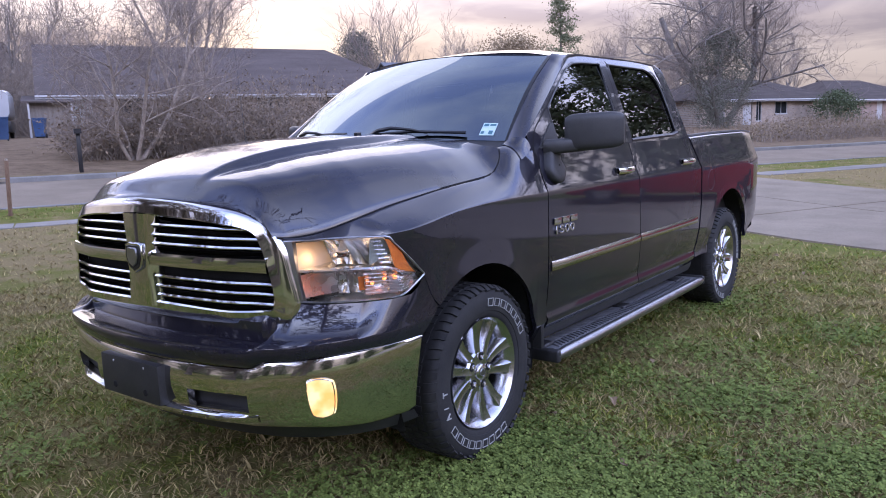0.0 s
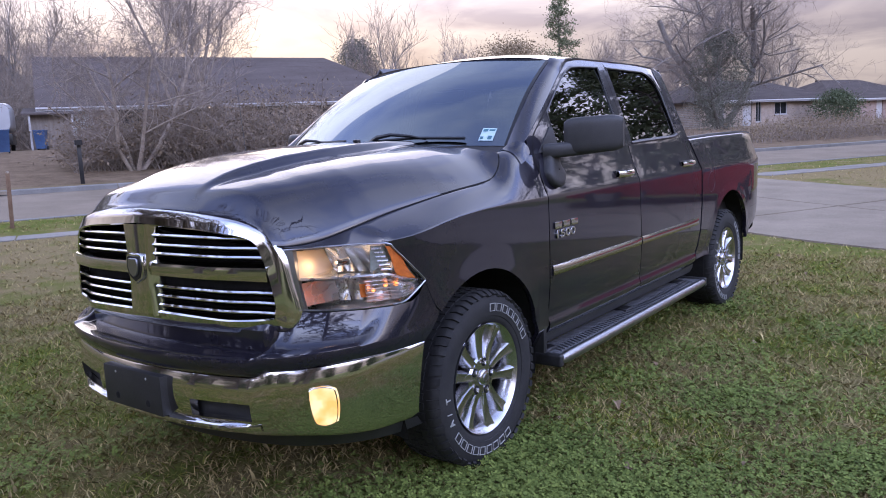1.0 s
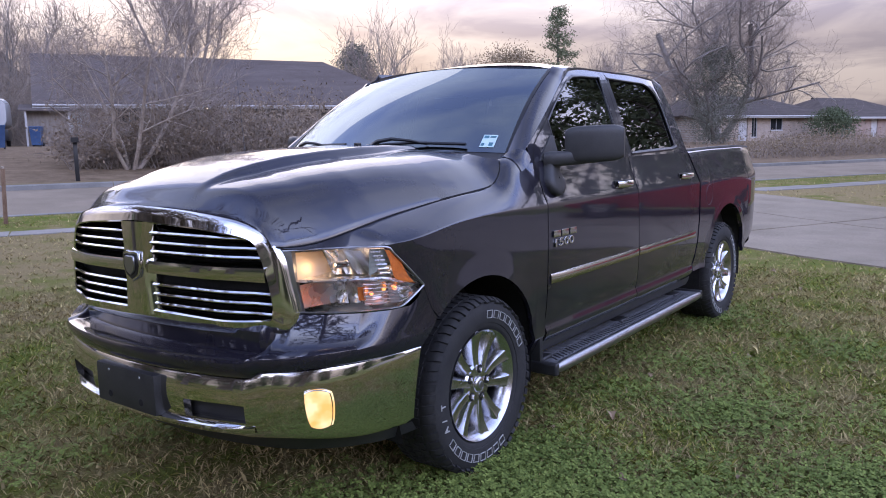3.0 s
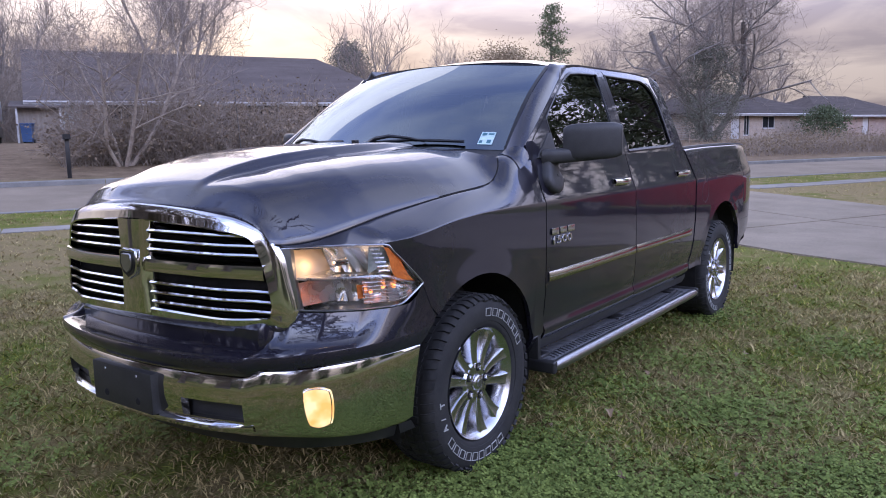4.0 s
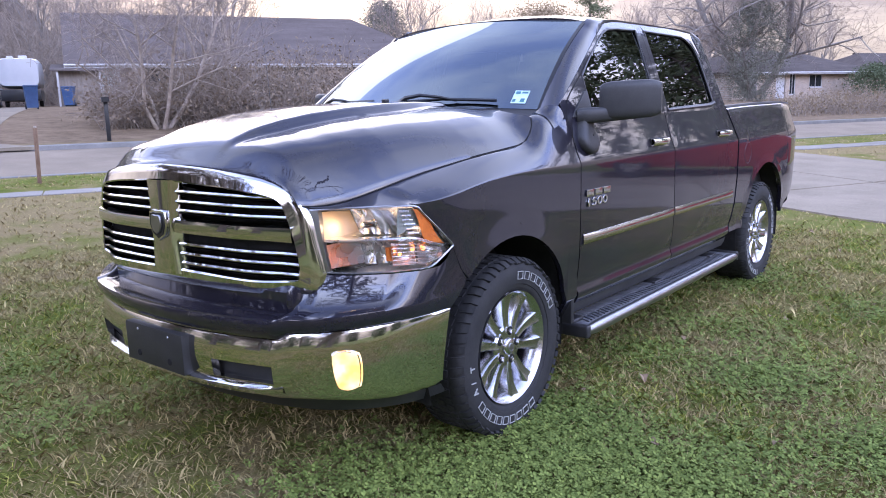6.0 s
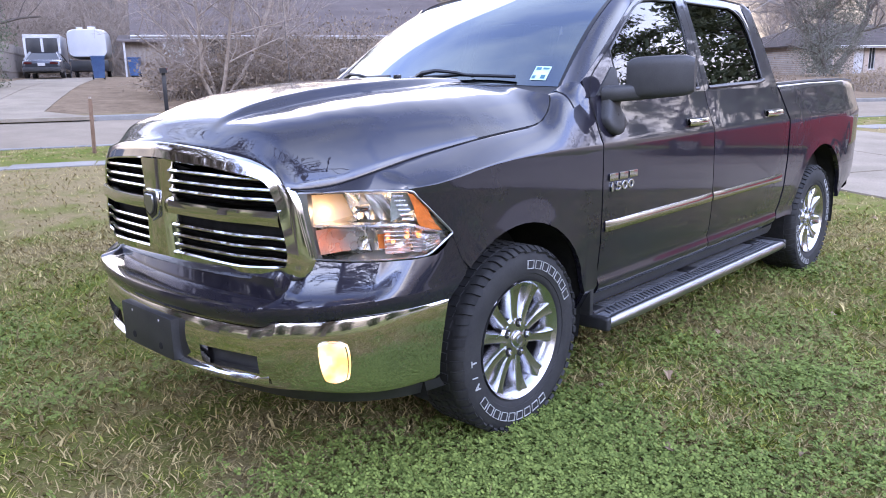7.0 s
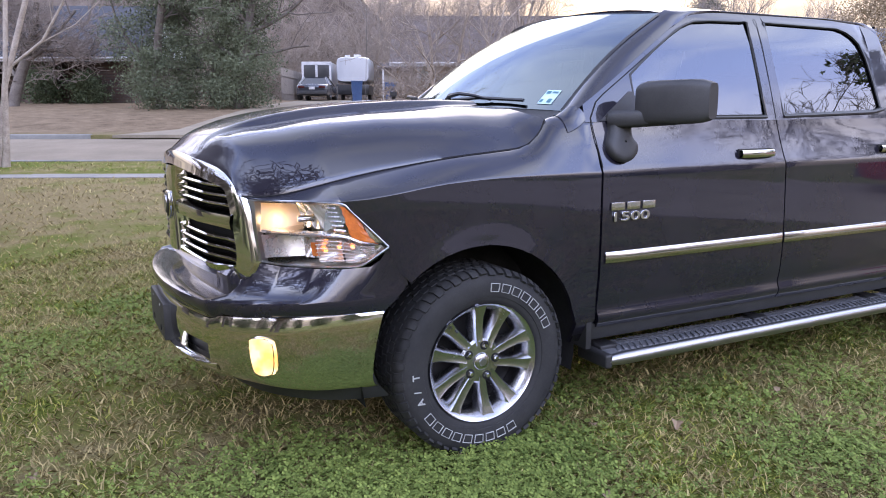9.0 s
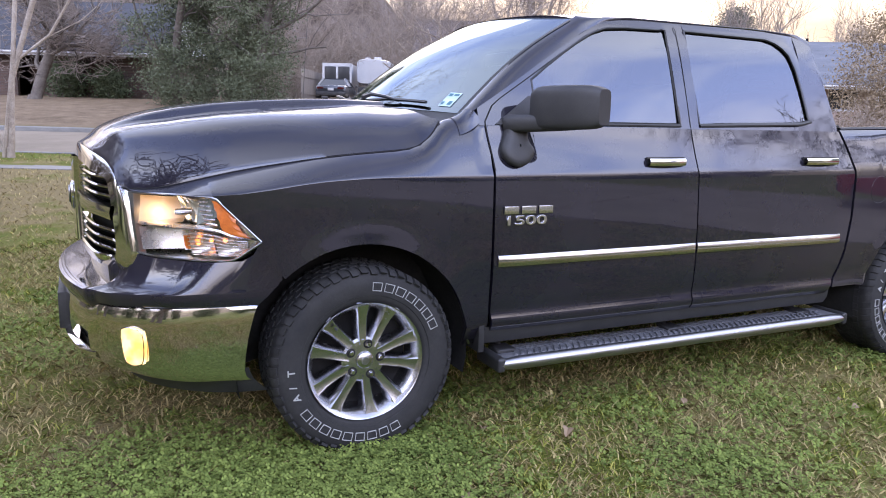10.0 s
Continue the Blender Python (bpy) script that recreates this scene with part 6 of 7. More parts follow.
ranch("house", "shaded red-brick house with a slate-blue roof and pale eaves", on_land(-34, 35.2), 19.3, 9.5, 2.55, 5.2, BRICK_RED_SHADED, ROOF_BLUE, over=0.7,
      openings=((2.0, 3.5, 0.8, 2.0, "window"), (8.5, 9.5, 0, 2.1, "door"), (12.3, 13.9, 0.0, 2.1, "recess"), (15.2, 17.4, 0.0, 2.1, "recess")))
ranch("house", "long pinkish brick house with a grey roof and white porch posts", on_land(18.5, 37.5), 15.0, 9.5, 2.45, 4.7, BRICK_PINK, ROOF_GREY, hip="right", over=0.9,
      openings=((2.0, 3.6, 0.8, 2.0, "window"), (6.5, 7.5, 0, 2.1, "door"), (10.0, 12.0, 0.8, 2.0, "window")), posts=(4.2, 8.6, 13.0))
ranch("house", "tan house with its gable towards the street", on_land(44.0, 46.5, 0, 90), 10, 8, 2.6, 4.9, BRICK_TAN, ROOF_GREY, over=0.5, openings=((3, 4.4, 0.9, 2.0, "window"),))


# ---------------------------------------------------------------- trees
def grow(rng, start, way, length, radius, level, most, segs, spread=0.55, droop=0.0, lift=0.15, kids=(3, 5), taper=0.62, tips=None):
    """Adds the pieces of one branch and of the branches on it."""
    n = 4 if level < 2 else 3 if level < 3 else 2
    p, d = start.copy(), way.normalized()
    step = length / n
    r = radius
    for k in range(n):
        jit = 0.16 + 0.05 * level
        d = (d + Vector((rng.gauss(0, jit), rng.gauss(0, jit), rng.gauss(0, jit * 0.7) + lift * 0.5 - droop))).normalized()
        q = p + d * step
        r2 = max(radius * (1 - (k + 1) / n * (1 - taper)), 0.004)
        segs[level].append((p, q, r, r2))
        if level < most and (k > 0 or level > 0):
            cnt = rng.randint(*kids) if level < most - 1 else rng.randint(1, 3)
            cnt = max(1, round(cnt * (0.6 if level == 0 else 0.62)))
            for _ in range(cnt):
                a = Vector((rng.gauss(0, 1), rng.gauss(0, 1), rng.gauss(0.25, 0.6))).normalized()
                side = (a - d * a.dot(d)).normalized()
                w = (d * (1 - spread) + side * spread + Vector((0, 0, lift))).normalized()
                f = rng.uniform(0.45, 0.75)
                grow(rng, p.lerp(q, rng.random()), w, length * f, max(r2 * rng.uniform(0.4, 0.62), 0.004), level + 1, most, segs, spread, droop, lift, kids, taper, tips)
        p, r = q, r2
    if tips is not None and level >= most - 1:
        tips.append(p)


def bare_tree(name, label, at, height, radius, seed, most=4, spread=0.55, lift=0.15, stems=1, lean=0.12, bark=None, kids=(3, 5), twig=0.006, first=0.42):
    rng = random.Random(seed)
    T = thing(name, label, "tree", at)
    segs = [[] for _ in range(most + 1)]
    for k in range(stems):
        a = 2 * math.pi * k / max(stems, 1) + rng.random()
        out = 0.0 if stems == 1 else 0.12
        way = Vector((math.cos(a) * lean * (1 if stems == 1 else 2.2), math.sin(a) * lean * (1 if stems == 1 else 2.2), 1))
        grow(rng, Vector((math.cos(a) * out, math.sin(a) * out, -0.15)), way, height * first * rng.uniform(0.9, 1.1), radius * (1 if k == 0 else 0.8), 0, most, segs, spread, 0.0, lift, kids)
    for lv in segs[2:]:
        for i, s in enumerate(lv):
            lv[i] = (s[0], s[1], max(s[2], twig), max(s[3], twig * 0.7))
    # a flared foot
    p, q, r, r2 = segs[0][0]
    segs[0].insert(0, (Vector((p.x, p.y, -0.2)), p + Vector((0, 0, 0.35)), r * 1.5, r))
    limbs("trunk", segs[0], bark or BARK_GREY, 8, T)
    limbs("limb", segs[1] + segs[2], bark or BARK_GREY, 5, T)
    rest = [s for lv in segs[3:] for s in lv]
    limbs("crown", rest, TWIG, 3, T, "bare twigs")
    return T


def leaf_cloud(rng, centres, count, size, blob, flat=0.75):
    """Small leaves scattered in clumps round the centres: four corners each."""
    c = np.array([p[:] for p in centres])
    r = np.random.RandomState(rng.randint(0, 99999))
    idx = r.randint(0, len(c), count)
    pos = c[idx] + r.normal(0, blob, (count, 3)) * np.array([1, 1, flat])
    u = r.normal(0, 1, (count, 3))
    u /= np.linalg.norm(u, axis=1, keepdims=True)
    v = r.normal(0, 1, (count, 3))
    v -= u * (u * v).sum(1, keepdims=True)
    v /= np.linalg.norm(v, axis=1, keepdims=True)
    s = size * r.uniform(0.6, 1.4, (count, 1))
    return np.stack([pos - u * s, pos - v * s * 0.42, pos + u * s, pos + v * s * 0.42], 1).reshape(-1, 3)


def leafy_tree(name, label, at, height, width, seed, leaf, count, size=0.10, blob=0.5, base=0.1, crown_top=1.0, bark=None, category="tree", clumps=90):
    rng = random.Random(seed)
    T = thing(name, label, category, at)
    segs = [[] for _ in range(4)]
    tips = []
    grow(rng, Vector((0, 0, -0.15)), Vector((rng.gauss(0, 0.05), rng.gauss(0, 0.05), 1)), height * 0.6, height * 0.022, 0, 2, segs, 0.7, 0, 0.1, (4, 6), 0.5, tips)
    limbs("trunk", segs[0], bark or BARK_DARK, 8, T)
    limbs("limb", segs[1] + segs[2], bark or BARK_DARK, 4, T)
    centres = []
    for _ in range(int(clumps * width)):
        z = rng.random()
        rad = width / 2 * (math.sin(math.pi * min(max(0.12 + 0.83 * z, 0), 1)) ** 0.7) * math.sqrt(rng.random()) * rng.uniform(0.8, 1.12)
        a = rng.uniform(0, 2 * math.pi)
        centres.append((rad * math.cos(a), rad * math.sin(a), height * (base + (crown_top - base) * z)))
    quads("crown", leaf_cloud(rng, centres, count, size, blob), 4, leaf, T, "", "", "")
    return T


def pine_tree(name, label, at, height, seed, count=7000, first=0.42, wide=2.6, needle=0.20):
    rng = random.Random(seed)
    T = thing(name, label, "tree", at)
    trunk = [(Vector((0, 0, -0.2)), Vector((0.1, 0, height * 0.35)), height * 0.014, height * 0.011), (Vector((0.1, 0, height * 0.35)), Vector((0.0, 0.1, height * 0.7)), height * 0.011, height * 0.007),
             (Vector((0.0, 0.1, height * 0.7)), Vector((0, 0, height)), height * 0.007, 0.02)]
    limbs("trunk", trunk, BARK_DARK, 8, T)
    arms, centres = [], []
    for k in range(52):
        z = height * (first + (1 - first) * (k / 52) ** 0.9)
        L = wide * (1.0 - 0.75 * (k / 52) ** 1.6) * rng.uniform(0.5, 1.15)
        a = rng.uniform(0, 2 * math.pi)
        p = Vector((0, 0, z))
        q = p + Vector((math.cos(a) * L, math.sin(a) * L, L * rng.uniform(-0.05, 0.45)))
        arms.append((p, q, 0.05, 0.015))
        for u in (0.45, 0.7, 0.9, 1.0):
            centres.append(p.lerp(q, u)[:])
    limbs("limb", arms, BARK_DARK, 4, T)
    quads("crown", leaf_cloud(rng, centres, count, needle, 0.36, 0.6), 4, NEEDLE, T, "", "", "")
    return T


# crape myrtles and garden trees across the street
bare_tree("tree", "bare many-stemmed crape myrtle in front of the long house", on_land(0.75, 20.6), 8.6, 0.075, 11, 5, 0.60, 0.07, 4, 0.24, BARK_PALE, (2, 3), 0.0045, 0.44)
bare_tree("tree", "tall bare tree with upright branches behind the brush", on_land(3.5, 27.5), 12.5, 0.085, 12, 5, 0.38, 0.20, 4, 0.13, BARK_PALE, (2, 3), 0.005, 0.46)
bare_tree("tree", "bare crape myrtle with pale smooth stems on the verge", Matrix.Translation(lay(-7.95, 10.85)), 12.0, 0.060, 4, 5, 0.38, 0.22, 3, 0.045, BARK_PALE, (1, 3), 0.006, 0.60)
bare_tree("tree", "old spreading oak with dark limbs before the shaded brick house", on_land(-18.1, 30.2), 13, 0.26, 8, 5, 0.66, 0.05, 1, 0.08, BARK_DARK, (3, 4), 0.012, 0.34)
# the paler grey bark gives this far tree its haze as colour
big = bare_tree("tree", "large spreading bare tree against the sky", on_land(43.0, 38.0), 22, 0.34, 23, 5, 0.66, 0.06, 3, 0.32, BARK_GREY, (3, 4), 0.007, 0.44)
far_a = bare_tree("tree", "tall bare tree behind the houses", on_land(30, 70), 17, 0.22, 41, 4, 0.40, 0.24, 3, 0.10, BARK_GREY, (2, 4), 0.014, 0.42)
far_b = bare_tree("tree", "bare tree behind the houses", on_land(48.5, 72), 14, 0.25, 42, 4, 0.55, 0.12, 1, 0.1, BARK_GREY, (2, 4), 0.014, 0.42)
for s, n, proto, k, turn in ((37, 73, far_b, 0.85, 40), (40.5, 80, far_a, 0.8, 120), (53, 66, far_b, 1.0, 200), (57, 70, far_a, 0.85, 75), (63, 74, far_b, 0.9, 10), (12, 66, far_b, 0.9, 300), (-4, 64, far_a, 0.95, 220),
                             (-14, 60, far_b, 1.0, 150), (-22, 58, far_a, 0.9, 15), (78, 72, far_b, 1.0, 260), (88, 70, far_a, 0.9, 310), (22, 75, far_b, 1.0, 33), (-32, 52, far_b, 1.05, 85), (3, 75, far_b, 1.1, 95), (34, 60, far_a, 0.72, 260), (66, 66, far_a, 0.8, 0)):
    tagged(copy_thing(proto, on_land(s, n, 0, turn) @ Matrix.Scale(k, 4)), group="bare trees behind the houses")
leafy_tree("tree", "round dark evergreen behind the roofs", on_land(30.6, 81), 11.6, 6.2, 51, LEAF_HAZED, 18000, 0.11, 0.5, 0.25)
pine_tree("tree", "narrow dark pine above the roofs", on_land(51.7, 70.4), 15.5, 52, 6500, 0.35, 2.3, 0.12)
leafy_tree("shrub", "vine-grown evergreen clump beside the bare tree", on_land(40.2, 35.5), 6.6, 4.4, 53, LEAF_HAZED, 22000, 0.055, 0.36, 0.02, category="shrub")
for s, n, h, w, seed, cnt in ((-10.6, 27.3, 9.6, 4.0, 61, 52000), (-7.6, 27.6, 10.4, 4.2, 62, 52000), (-9.2, 30.0, 10.8, 5.4, 63, 36000)):
    leafy_tree("tree", "dense dark evergreen tree with leaves down to the ground", on_land(s, n), h, w, seed, LEAF_EVER, cnt, 0.05, 0.30, 0.0, clumps=48)
leafy_tree("shrub", "tawny dry-leaved tree beside the grey-roofed house", on_land(19.6, 29.5), 4.9, 5.2, 71, LEAF_TAN, 26000, 0.055, 0.40, 0.02, category="shrub")
bare_tree("tree", "tall bare tree on the near side beyond the driveway", Matrix.Translation((17.5, 20.2, 0.0)), 19, 0.30, 31, 5, 0.55, 0.12, 1, 0.1, BARK_DARK, (3, 4), 0.012, 0.40)
leafy_tree("shrub", "rounded dark evergreen before the shaded brick house", on_land(-18.7, 34.2), 1.6, 1.7, 74, LEAF_DARK, 3500, 0.07, 0.26, 0.05, category="shrub")
leafy_tree("shrub", "rounded dark evergreen before the shaded brick house", on_land(-16.5, 34.2), 1.3, 1.6, 75, LEAF_DARK, 3500, 0.07, 0.26, 0.05, category="shrub")
leafy_tree("shrub", "clipped dark evergreen by the brick house", on_land(60.8, 41.5), 2.6, 4.6, 72, LEAF_DARK, 7000, 0.09, 0.28, 0.05, category="shrub")


BRIAR = mottled("brown_briar_stems", (0.185, 0.148, 0.115), (0.32, 0.265, 0.215), 1.5, 0.95).m


def brush(name, label, s0, s1, n0, n1, high, seed, twigs, leaves, leaf=None):
    """A tangle of bare shoots with a few dry leaves."""
    rng = random.Random(seed)
    segs, centres = [], []
    for _ in range(twigs):
        s, n = rng.uniform(s0, s1), rng.uniform(n0, n1)
        edge = min((s - s0) / 1.2, (s1 - s) / 1.2, 1.0)
        h = high * (0.55 + 0.45 * noise.noise((s * 0.5, n * 0.5, seed))) * (0.45 + 0.55 * max(edge, 0))
        p = lay(s, n)
        d = Vector((rng.gauss(0, 0.55), rng.gauss(0, 0.55), 1)).normalized()
        L = h * rng.uniform(0.6, 1.25)
        r = rng.uniform(0.007, 0.024) * (1.0 if high < 5 else 1.6)
        for k in range(4):
            q = p + d * L / 4
            segs.append((p, q, r, r * 0.75))
            if k > 0:
                for _ in range(2):
                    e = (d + Vector((rng.gauss(0, 0.8), rng.gauss(0, 0.8), rng.gauss(0, 0.4)))).normalized()
                    segs.append((q, q + e * L * rng.uniform(0.12, 0.3), r * 0.6, r * 0.35))
                    centres.append((q + e * L * 0.15)[:])
            d = (d + Vector((rng.gauss(0, 0.3), rng.gauss(0, 0.3), rng.gauss(-0.08, 0.2)))).normalized()
            p, r = q, r * 0.75
    B = limbs(name, segs, BRIAR, 3)
    tagged(B, label, "shrubs", kind="stuff")
    quads("dry_leaves", leaf_cloud(rng, centres, leaves, 0.055, 0.16), 4, leaf or LEAF_BROWN, B, "", "", "")


brush("brush", "tangle of bare grey-brown brush with dry leaves before the long house", -0.9, 8.8, 20.4, 26.0, 3.3, 5, 2100, 22000)
brush("brush", "low tangle of bare brush along the street", 8.5, 26, 21.5, 25, 1.9, 6, 900, 4000)
brush("brush", "rough hedge of bare brush and dry leaves along the far street", 26, 62, 19.2, 23.5, 1.6, 7, 2200, 14000, LEAF_TAN)
brush("brush", "rough hedge of dry brush before the brick houses", 62, 90, 19.2, 24, 1.8, 9, 1200, 7000, LEAF_TAN)
brush("far_woods", "grey-brown line of bare woods behind the houses", -60, 120, 84, 100, 10, 13, 2600, 60, LEAF_BROWN)
brush("near_woods", "dense grey-brown wood behind the driveway", -34, 4, 54, 64, 13, 14, 2200, 60, LEAF_BROWN)
rows = []
for k in range(121):
    s = -52 + 0.5 * k
    top = 3.6 + 7.0 * smooth((2 - s) / 11) + 1.6 * noise.noise((s * 0.16, 3.1, 0)) + 0.9 * noise.noise((s * 0.7, 5.0, 0)) + 0.35 * noise.noise((s * 2.1, 8.0, 0))
    col = []
    for q in range(25):
        u = q / 24
        p = lay(s, 66 + 2.2 * u + 1.1 * noise.noise((s * 0.45, u * 5, 2.0)) + 0.5 * noise.noise((s * 1.4, u * 14, 7.0)), -0.2 + top * u)
        col.append(p)
    rows.append(col)
THICKET = mottled("winter_thicket", (0.115, 0.092, 0.078), (0.20, 0.165, 0.14), 0.9, 0.95, 6, 0.9, 0.25, True).m
tagged(part("thicket", sheet(rows), THICKET), "dense brown winter thicket behind the gardens", "woods", kind="stuff")


# ---------------------------------------------------------------- things across the street
BLUE_BIN = mottled("blue_bin_plastic", (0.025, 0.055, 0.13), (0.04, 0.085, 0.18), 2, 0.45, 40).m
METAL_PALE = mottled("pale_aluminium", (0.50, 0.53, 0.58), (0.62, 0.64, 0.68), 0.5, 0.30, None, 0.0, 0.01, False, 0.7).m


def bin_thing(at, label):
    B = thing("wheeled_bin", label, "bin", at, "wheeled bins")
    rows = [[(x * k, y * k * 1.1, z) for x, y in ((-0.27, -0.27), (0.27, -0.27), (0.27, 0.27), (-0.27, 0.27))] for z, k in ((0.06, 0.82), (0.5, 0.92), (0.95, 1.03), (1.0, 1.08))]
    part("body", sheet(rows, ring=True), BLUE_BIN, B)
    part("lid", block(-0.31, 0.31, -0.34, 0.34, 1.0, 1.06, 0.025), BLUE_BIN, B)
    for x in (-0.24, 0.24):
        part("bin_wheel", turned([(0.0, -0.03), (0.11, -0.03), (0.12, 0.0), (0.11, 0.03), (0.0, 0.03)], 14), RUBBER, B, "", Matrix.Translation((x, 0.26, 0.11)))
    part("handle", tube([(-0.24, 0.36, 1.0), (0.24, 0.36, 1.0)], 0.018, 6), BLUE_BIN, B)


bin_thing(on_land(-3.5, 35.9, 0.02, 8), "blue plastic wheeled bin by the driveway")
bin_thing(on_land(-2.1, 43.0, 0, -12), "blue plastic wheeled bin beside the house")


def motor_car(label, at, paint, glass, high=1.36, long=4.6, wide=1.86):
    """A car, nose towards +y of its pose, lofted from cross-sections, with wheels, lamps and glass."""
    C = thing("car", label, "car", at)
    L, W = long / 2, wide / 2
    belt = high * 0.66
    rows = []
    for u, zb, zt, w in ((-1.0, 0.42, 0.72 * belt / 0.9, 0.80), (-0.97, 0.30, belt * 0.97, 0.92), (-0.85, 0.24, belt * 1.02, 0.98), (-0.5, 0.22, belt * 1.03, 1.0), (0.0, 0.20, belt, 0.99), (0.4, 0.20, belt * 0.96, 1.0), (0.75, 0.22, belt * 0.86, 0.97), (0.95, 0.25, belt * 0.72, 0.86), (1.0, 0.34, belt * 0.58, 0.70)):
        x, y = W * w, L * u
        rows.append([(-x * 0.92, y, zb), (-x, y, zb + 0.12), (-x * 1.0, y, (zb + zt) / 2), (-x * 0.97, y, zt - 0.06), (-x * 0.86, y, zt), (0, y, zt + 0.015), (x * 0.86, y, zt), (x * 0.97, y, zt - 0.06), (x, y, (zb + zt) / 2), (x, y, zb + 0.12), (x * 0.92, y, zb)])
    bm = sheet(rows, ring=True)
    for r in (rows[0], rows[-1]):
        bm.faces.new([bm.verts.new(p) for p in r])
    bmesh.ops.remove_doubles(bm, verts=bm.verts, dist=1e-4)
    part("body", bm, paint, C)
    # roof and glasshouse
    rt, rb = W * 0.66, W * 0.88
    roof_pts = [(-0.42, 0.985), (-0.2, 1.0), (0.05, 0.99), (0.18, 0.965)]
    part("roof", sheet([[(-rt, L * u, high * k - 0.025), (-rt * 0.6, L * u, high * k), (0, L * u, high * k + 0.01), (rt * 0.6, L * u, high * k), (rt, L * u, high * k - 0.025)] for u, k in roof_pts], (0, 0, -0.04)), paint, C)
    part("rear_window", sheet([[(-rt, -0.42 * L, high * 0.96), (rt, -0.42 * L, high * 0.96)], [(-rb * 0.9, -0.74 * L, belt * 1.01), (rb * 0.9, -0.74 * L, belt * 1.01)]]), glass, C)
    part("windscreen", sheet([[(-rb * 0.9, 0.50 * L, belt * 0.97), (rb * 0.9, 0.50 * L, belt * 0.97)], [(-rt, 0.18 * L, high * 0.945), (rt, 0.18 * L, high * 0.945)]]), glass, C)
    for s in (1, -1):
        part("side_window", sheet([[(s * rb, -0.66 * L, belt * 1.0), (s * rb, -0.1 * L, belt * 1.0), (s * rb, 0.45 * L, belt * 0.97)], [(s * rt, -0.42 * L, high * 0.965), (s * rt, -0.1 * L, high * 0.975), (s * rt, 0.18 * L, high * 0.95)]]), glass, C)
        part("pillar", tube([(s * rb, -0.74 * L, belt), (s * rt, -0.42 * L, high * 0.97)], 0.06, 6), paint, C)
        part("pillar", tube([(s * rb, 0.48 * L, belt * 0.97), (s * rt, 0.18 * L, high * 0.955)], 0.03, 6), paint, C)
        part("tail_lamp", block(s * W * 0.62 - 0.20, s * W * 0.62 + 0.16, -L - 0.012, -L * 0.93, belt * 0.76, belt * 0.90, 0.02), Mat("car_tail_lens", (0.05, 0.008, 0.008), 0.15).m, C, "red tail lamp")
        part("door_mirror", block(s * (W + 0.08) - 0.09, s * (W + 0.08) + 0.09, 0.38 * L, 0.45 * L, belt * 0.99, belt * 1.14, 0.03), paint, C)
        for y in (-0.60 * L, 0.60 * L):
            w = new("wheel")
            w.parent = C
            w.location = (s * (W - 0.11), y, 0.33)
            part("tyre", turned([(0.20, -0.1), (0.31, -0.11), (0.335, -0.08), (0.335, 0.08), (0.31, 0.11), (0.20, 0.1)], 24), RUBBER, w)
            part("rim", turned([(0.0, 0.09), (0.06, 0.10), (0.16, 0.075), (0.21, 0.10), (0.21, -0.09), (0.0, -0.09)], 16), WHEEL, w)
    part("number_plate", block(-0.16, 0.16, -L - 0.025, -L - 0.012, 0.56, 0.70, 0.004), WHITE, C)
    part("rear_bumper", block(-W * 0.9, W * 0.9, -L - 0.01, -L + 0.08, 0.30, 0.50, 0.03), PLASTIC, C)
    return C


DARK_PAINT = Mat("charcoal_car_paint", (0.018, 0.020, 0.026), 0.3, 0.0, Coat_Weight=1.0).m
RED_PAINT = Mat("red_car_paint", (0.26, 0.010, 0.014), 0.35, 0.0, Coat_Weight=1.0).m
motor_car("dark charcoal coupe parked nose-in on the far driveway", on_land(-6.15, 40.5, 0.02), DARK_PAINT, DARKWIN, 1.27, 4.6, 1.83)
# a red vehicle on the near drive, seen mirrored in the truck's flank
motor_car("dark red sport utility car parked on the near driveway", pose(4.35, 11.6, 0.016, 0, 0, 63), RED_PAINT, DARKWIN, 1.72, 4.6, 1.95)

# boxy white trailer end and a rounded aluminium camper behind the car
TR = thing("box_trailer", "white-framed box trailer with dark doors", "trailer", on_land(-7.75, 44.8))
bm = bmesh.new()
for a in ((0, 1.85, 2.15, 2.35), (0, 0.13, 0.3, 2.3), (1.72, 1.85, 0.3, 2.3), (0, 1.85, 0.3, 0.45), (0.86, 0.99, 0.4, 2.2)):
    block(a[0], a[1], -0.04, 0.1, a[2], a[3], 0.01, 1, bm)
part("frame", bm, WHITE, TR)
part("body", block(0.02, 1.83, 0.05, 3.6, 0.4, 2.33, 0.03), METAL_PALE, TR)
for x in (0.13, 0.99):
    part("door", block(x + 0.01, x + 0.72, -0.02, 0.03, 0.46, 2.14, 0.01), TRIM, TR)
for x in (0.15, 1.7):
    part("wheel", turned([(0.15, -0.1), (0.31, -0.09), (0.33, 0.0), (0.31, 0.09), (0.0, 0.1)], 18), RUBBER, TR, "", Matrix.Translation((x, 1.8, 0.33)))
CP = thing("camper", "rounded pale aluminium camper trailer", "trailer", on_land(-5.45, 43.2))
rows = []
for k in range(13):
    y = 0.0 + 4.0 * k / 12
    e = 1.0 - 0.10 * (abs(2 * k / 12 - 1) ** 7)
    ring = []
    for q in range(20):
        a = 2 * math.pi * q / 20
        c, sn = math.cos(a), math.sin(a)
        ring.append((1.05 + 1.05 * e * math.copysign(abs(c) ** 0.32, c), y, 1.82 + 0.78 * e * math.copysign(abs(sn) ** 0.34, sn)))
    rows.append(ring)
bm = sheet(rows, ring=True)
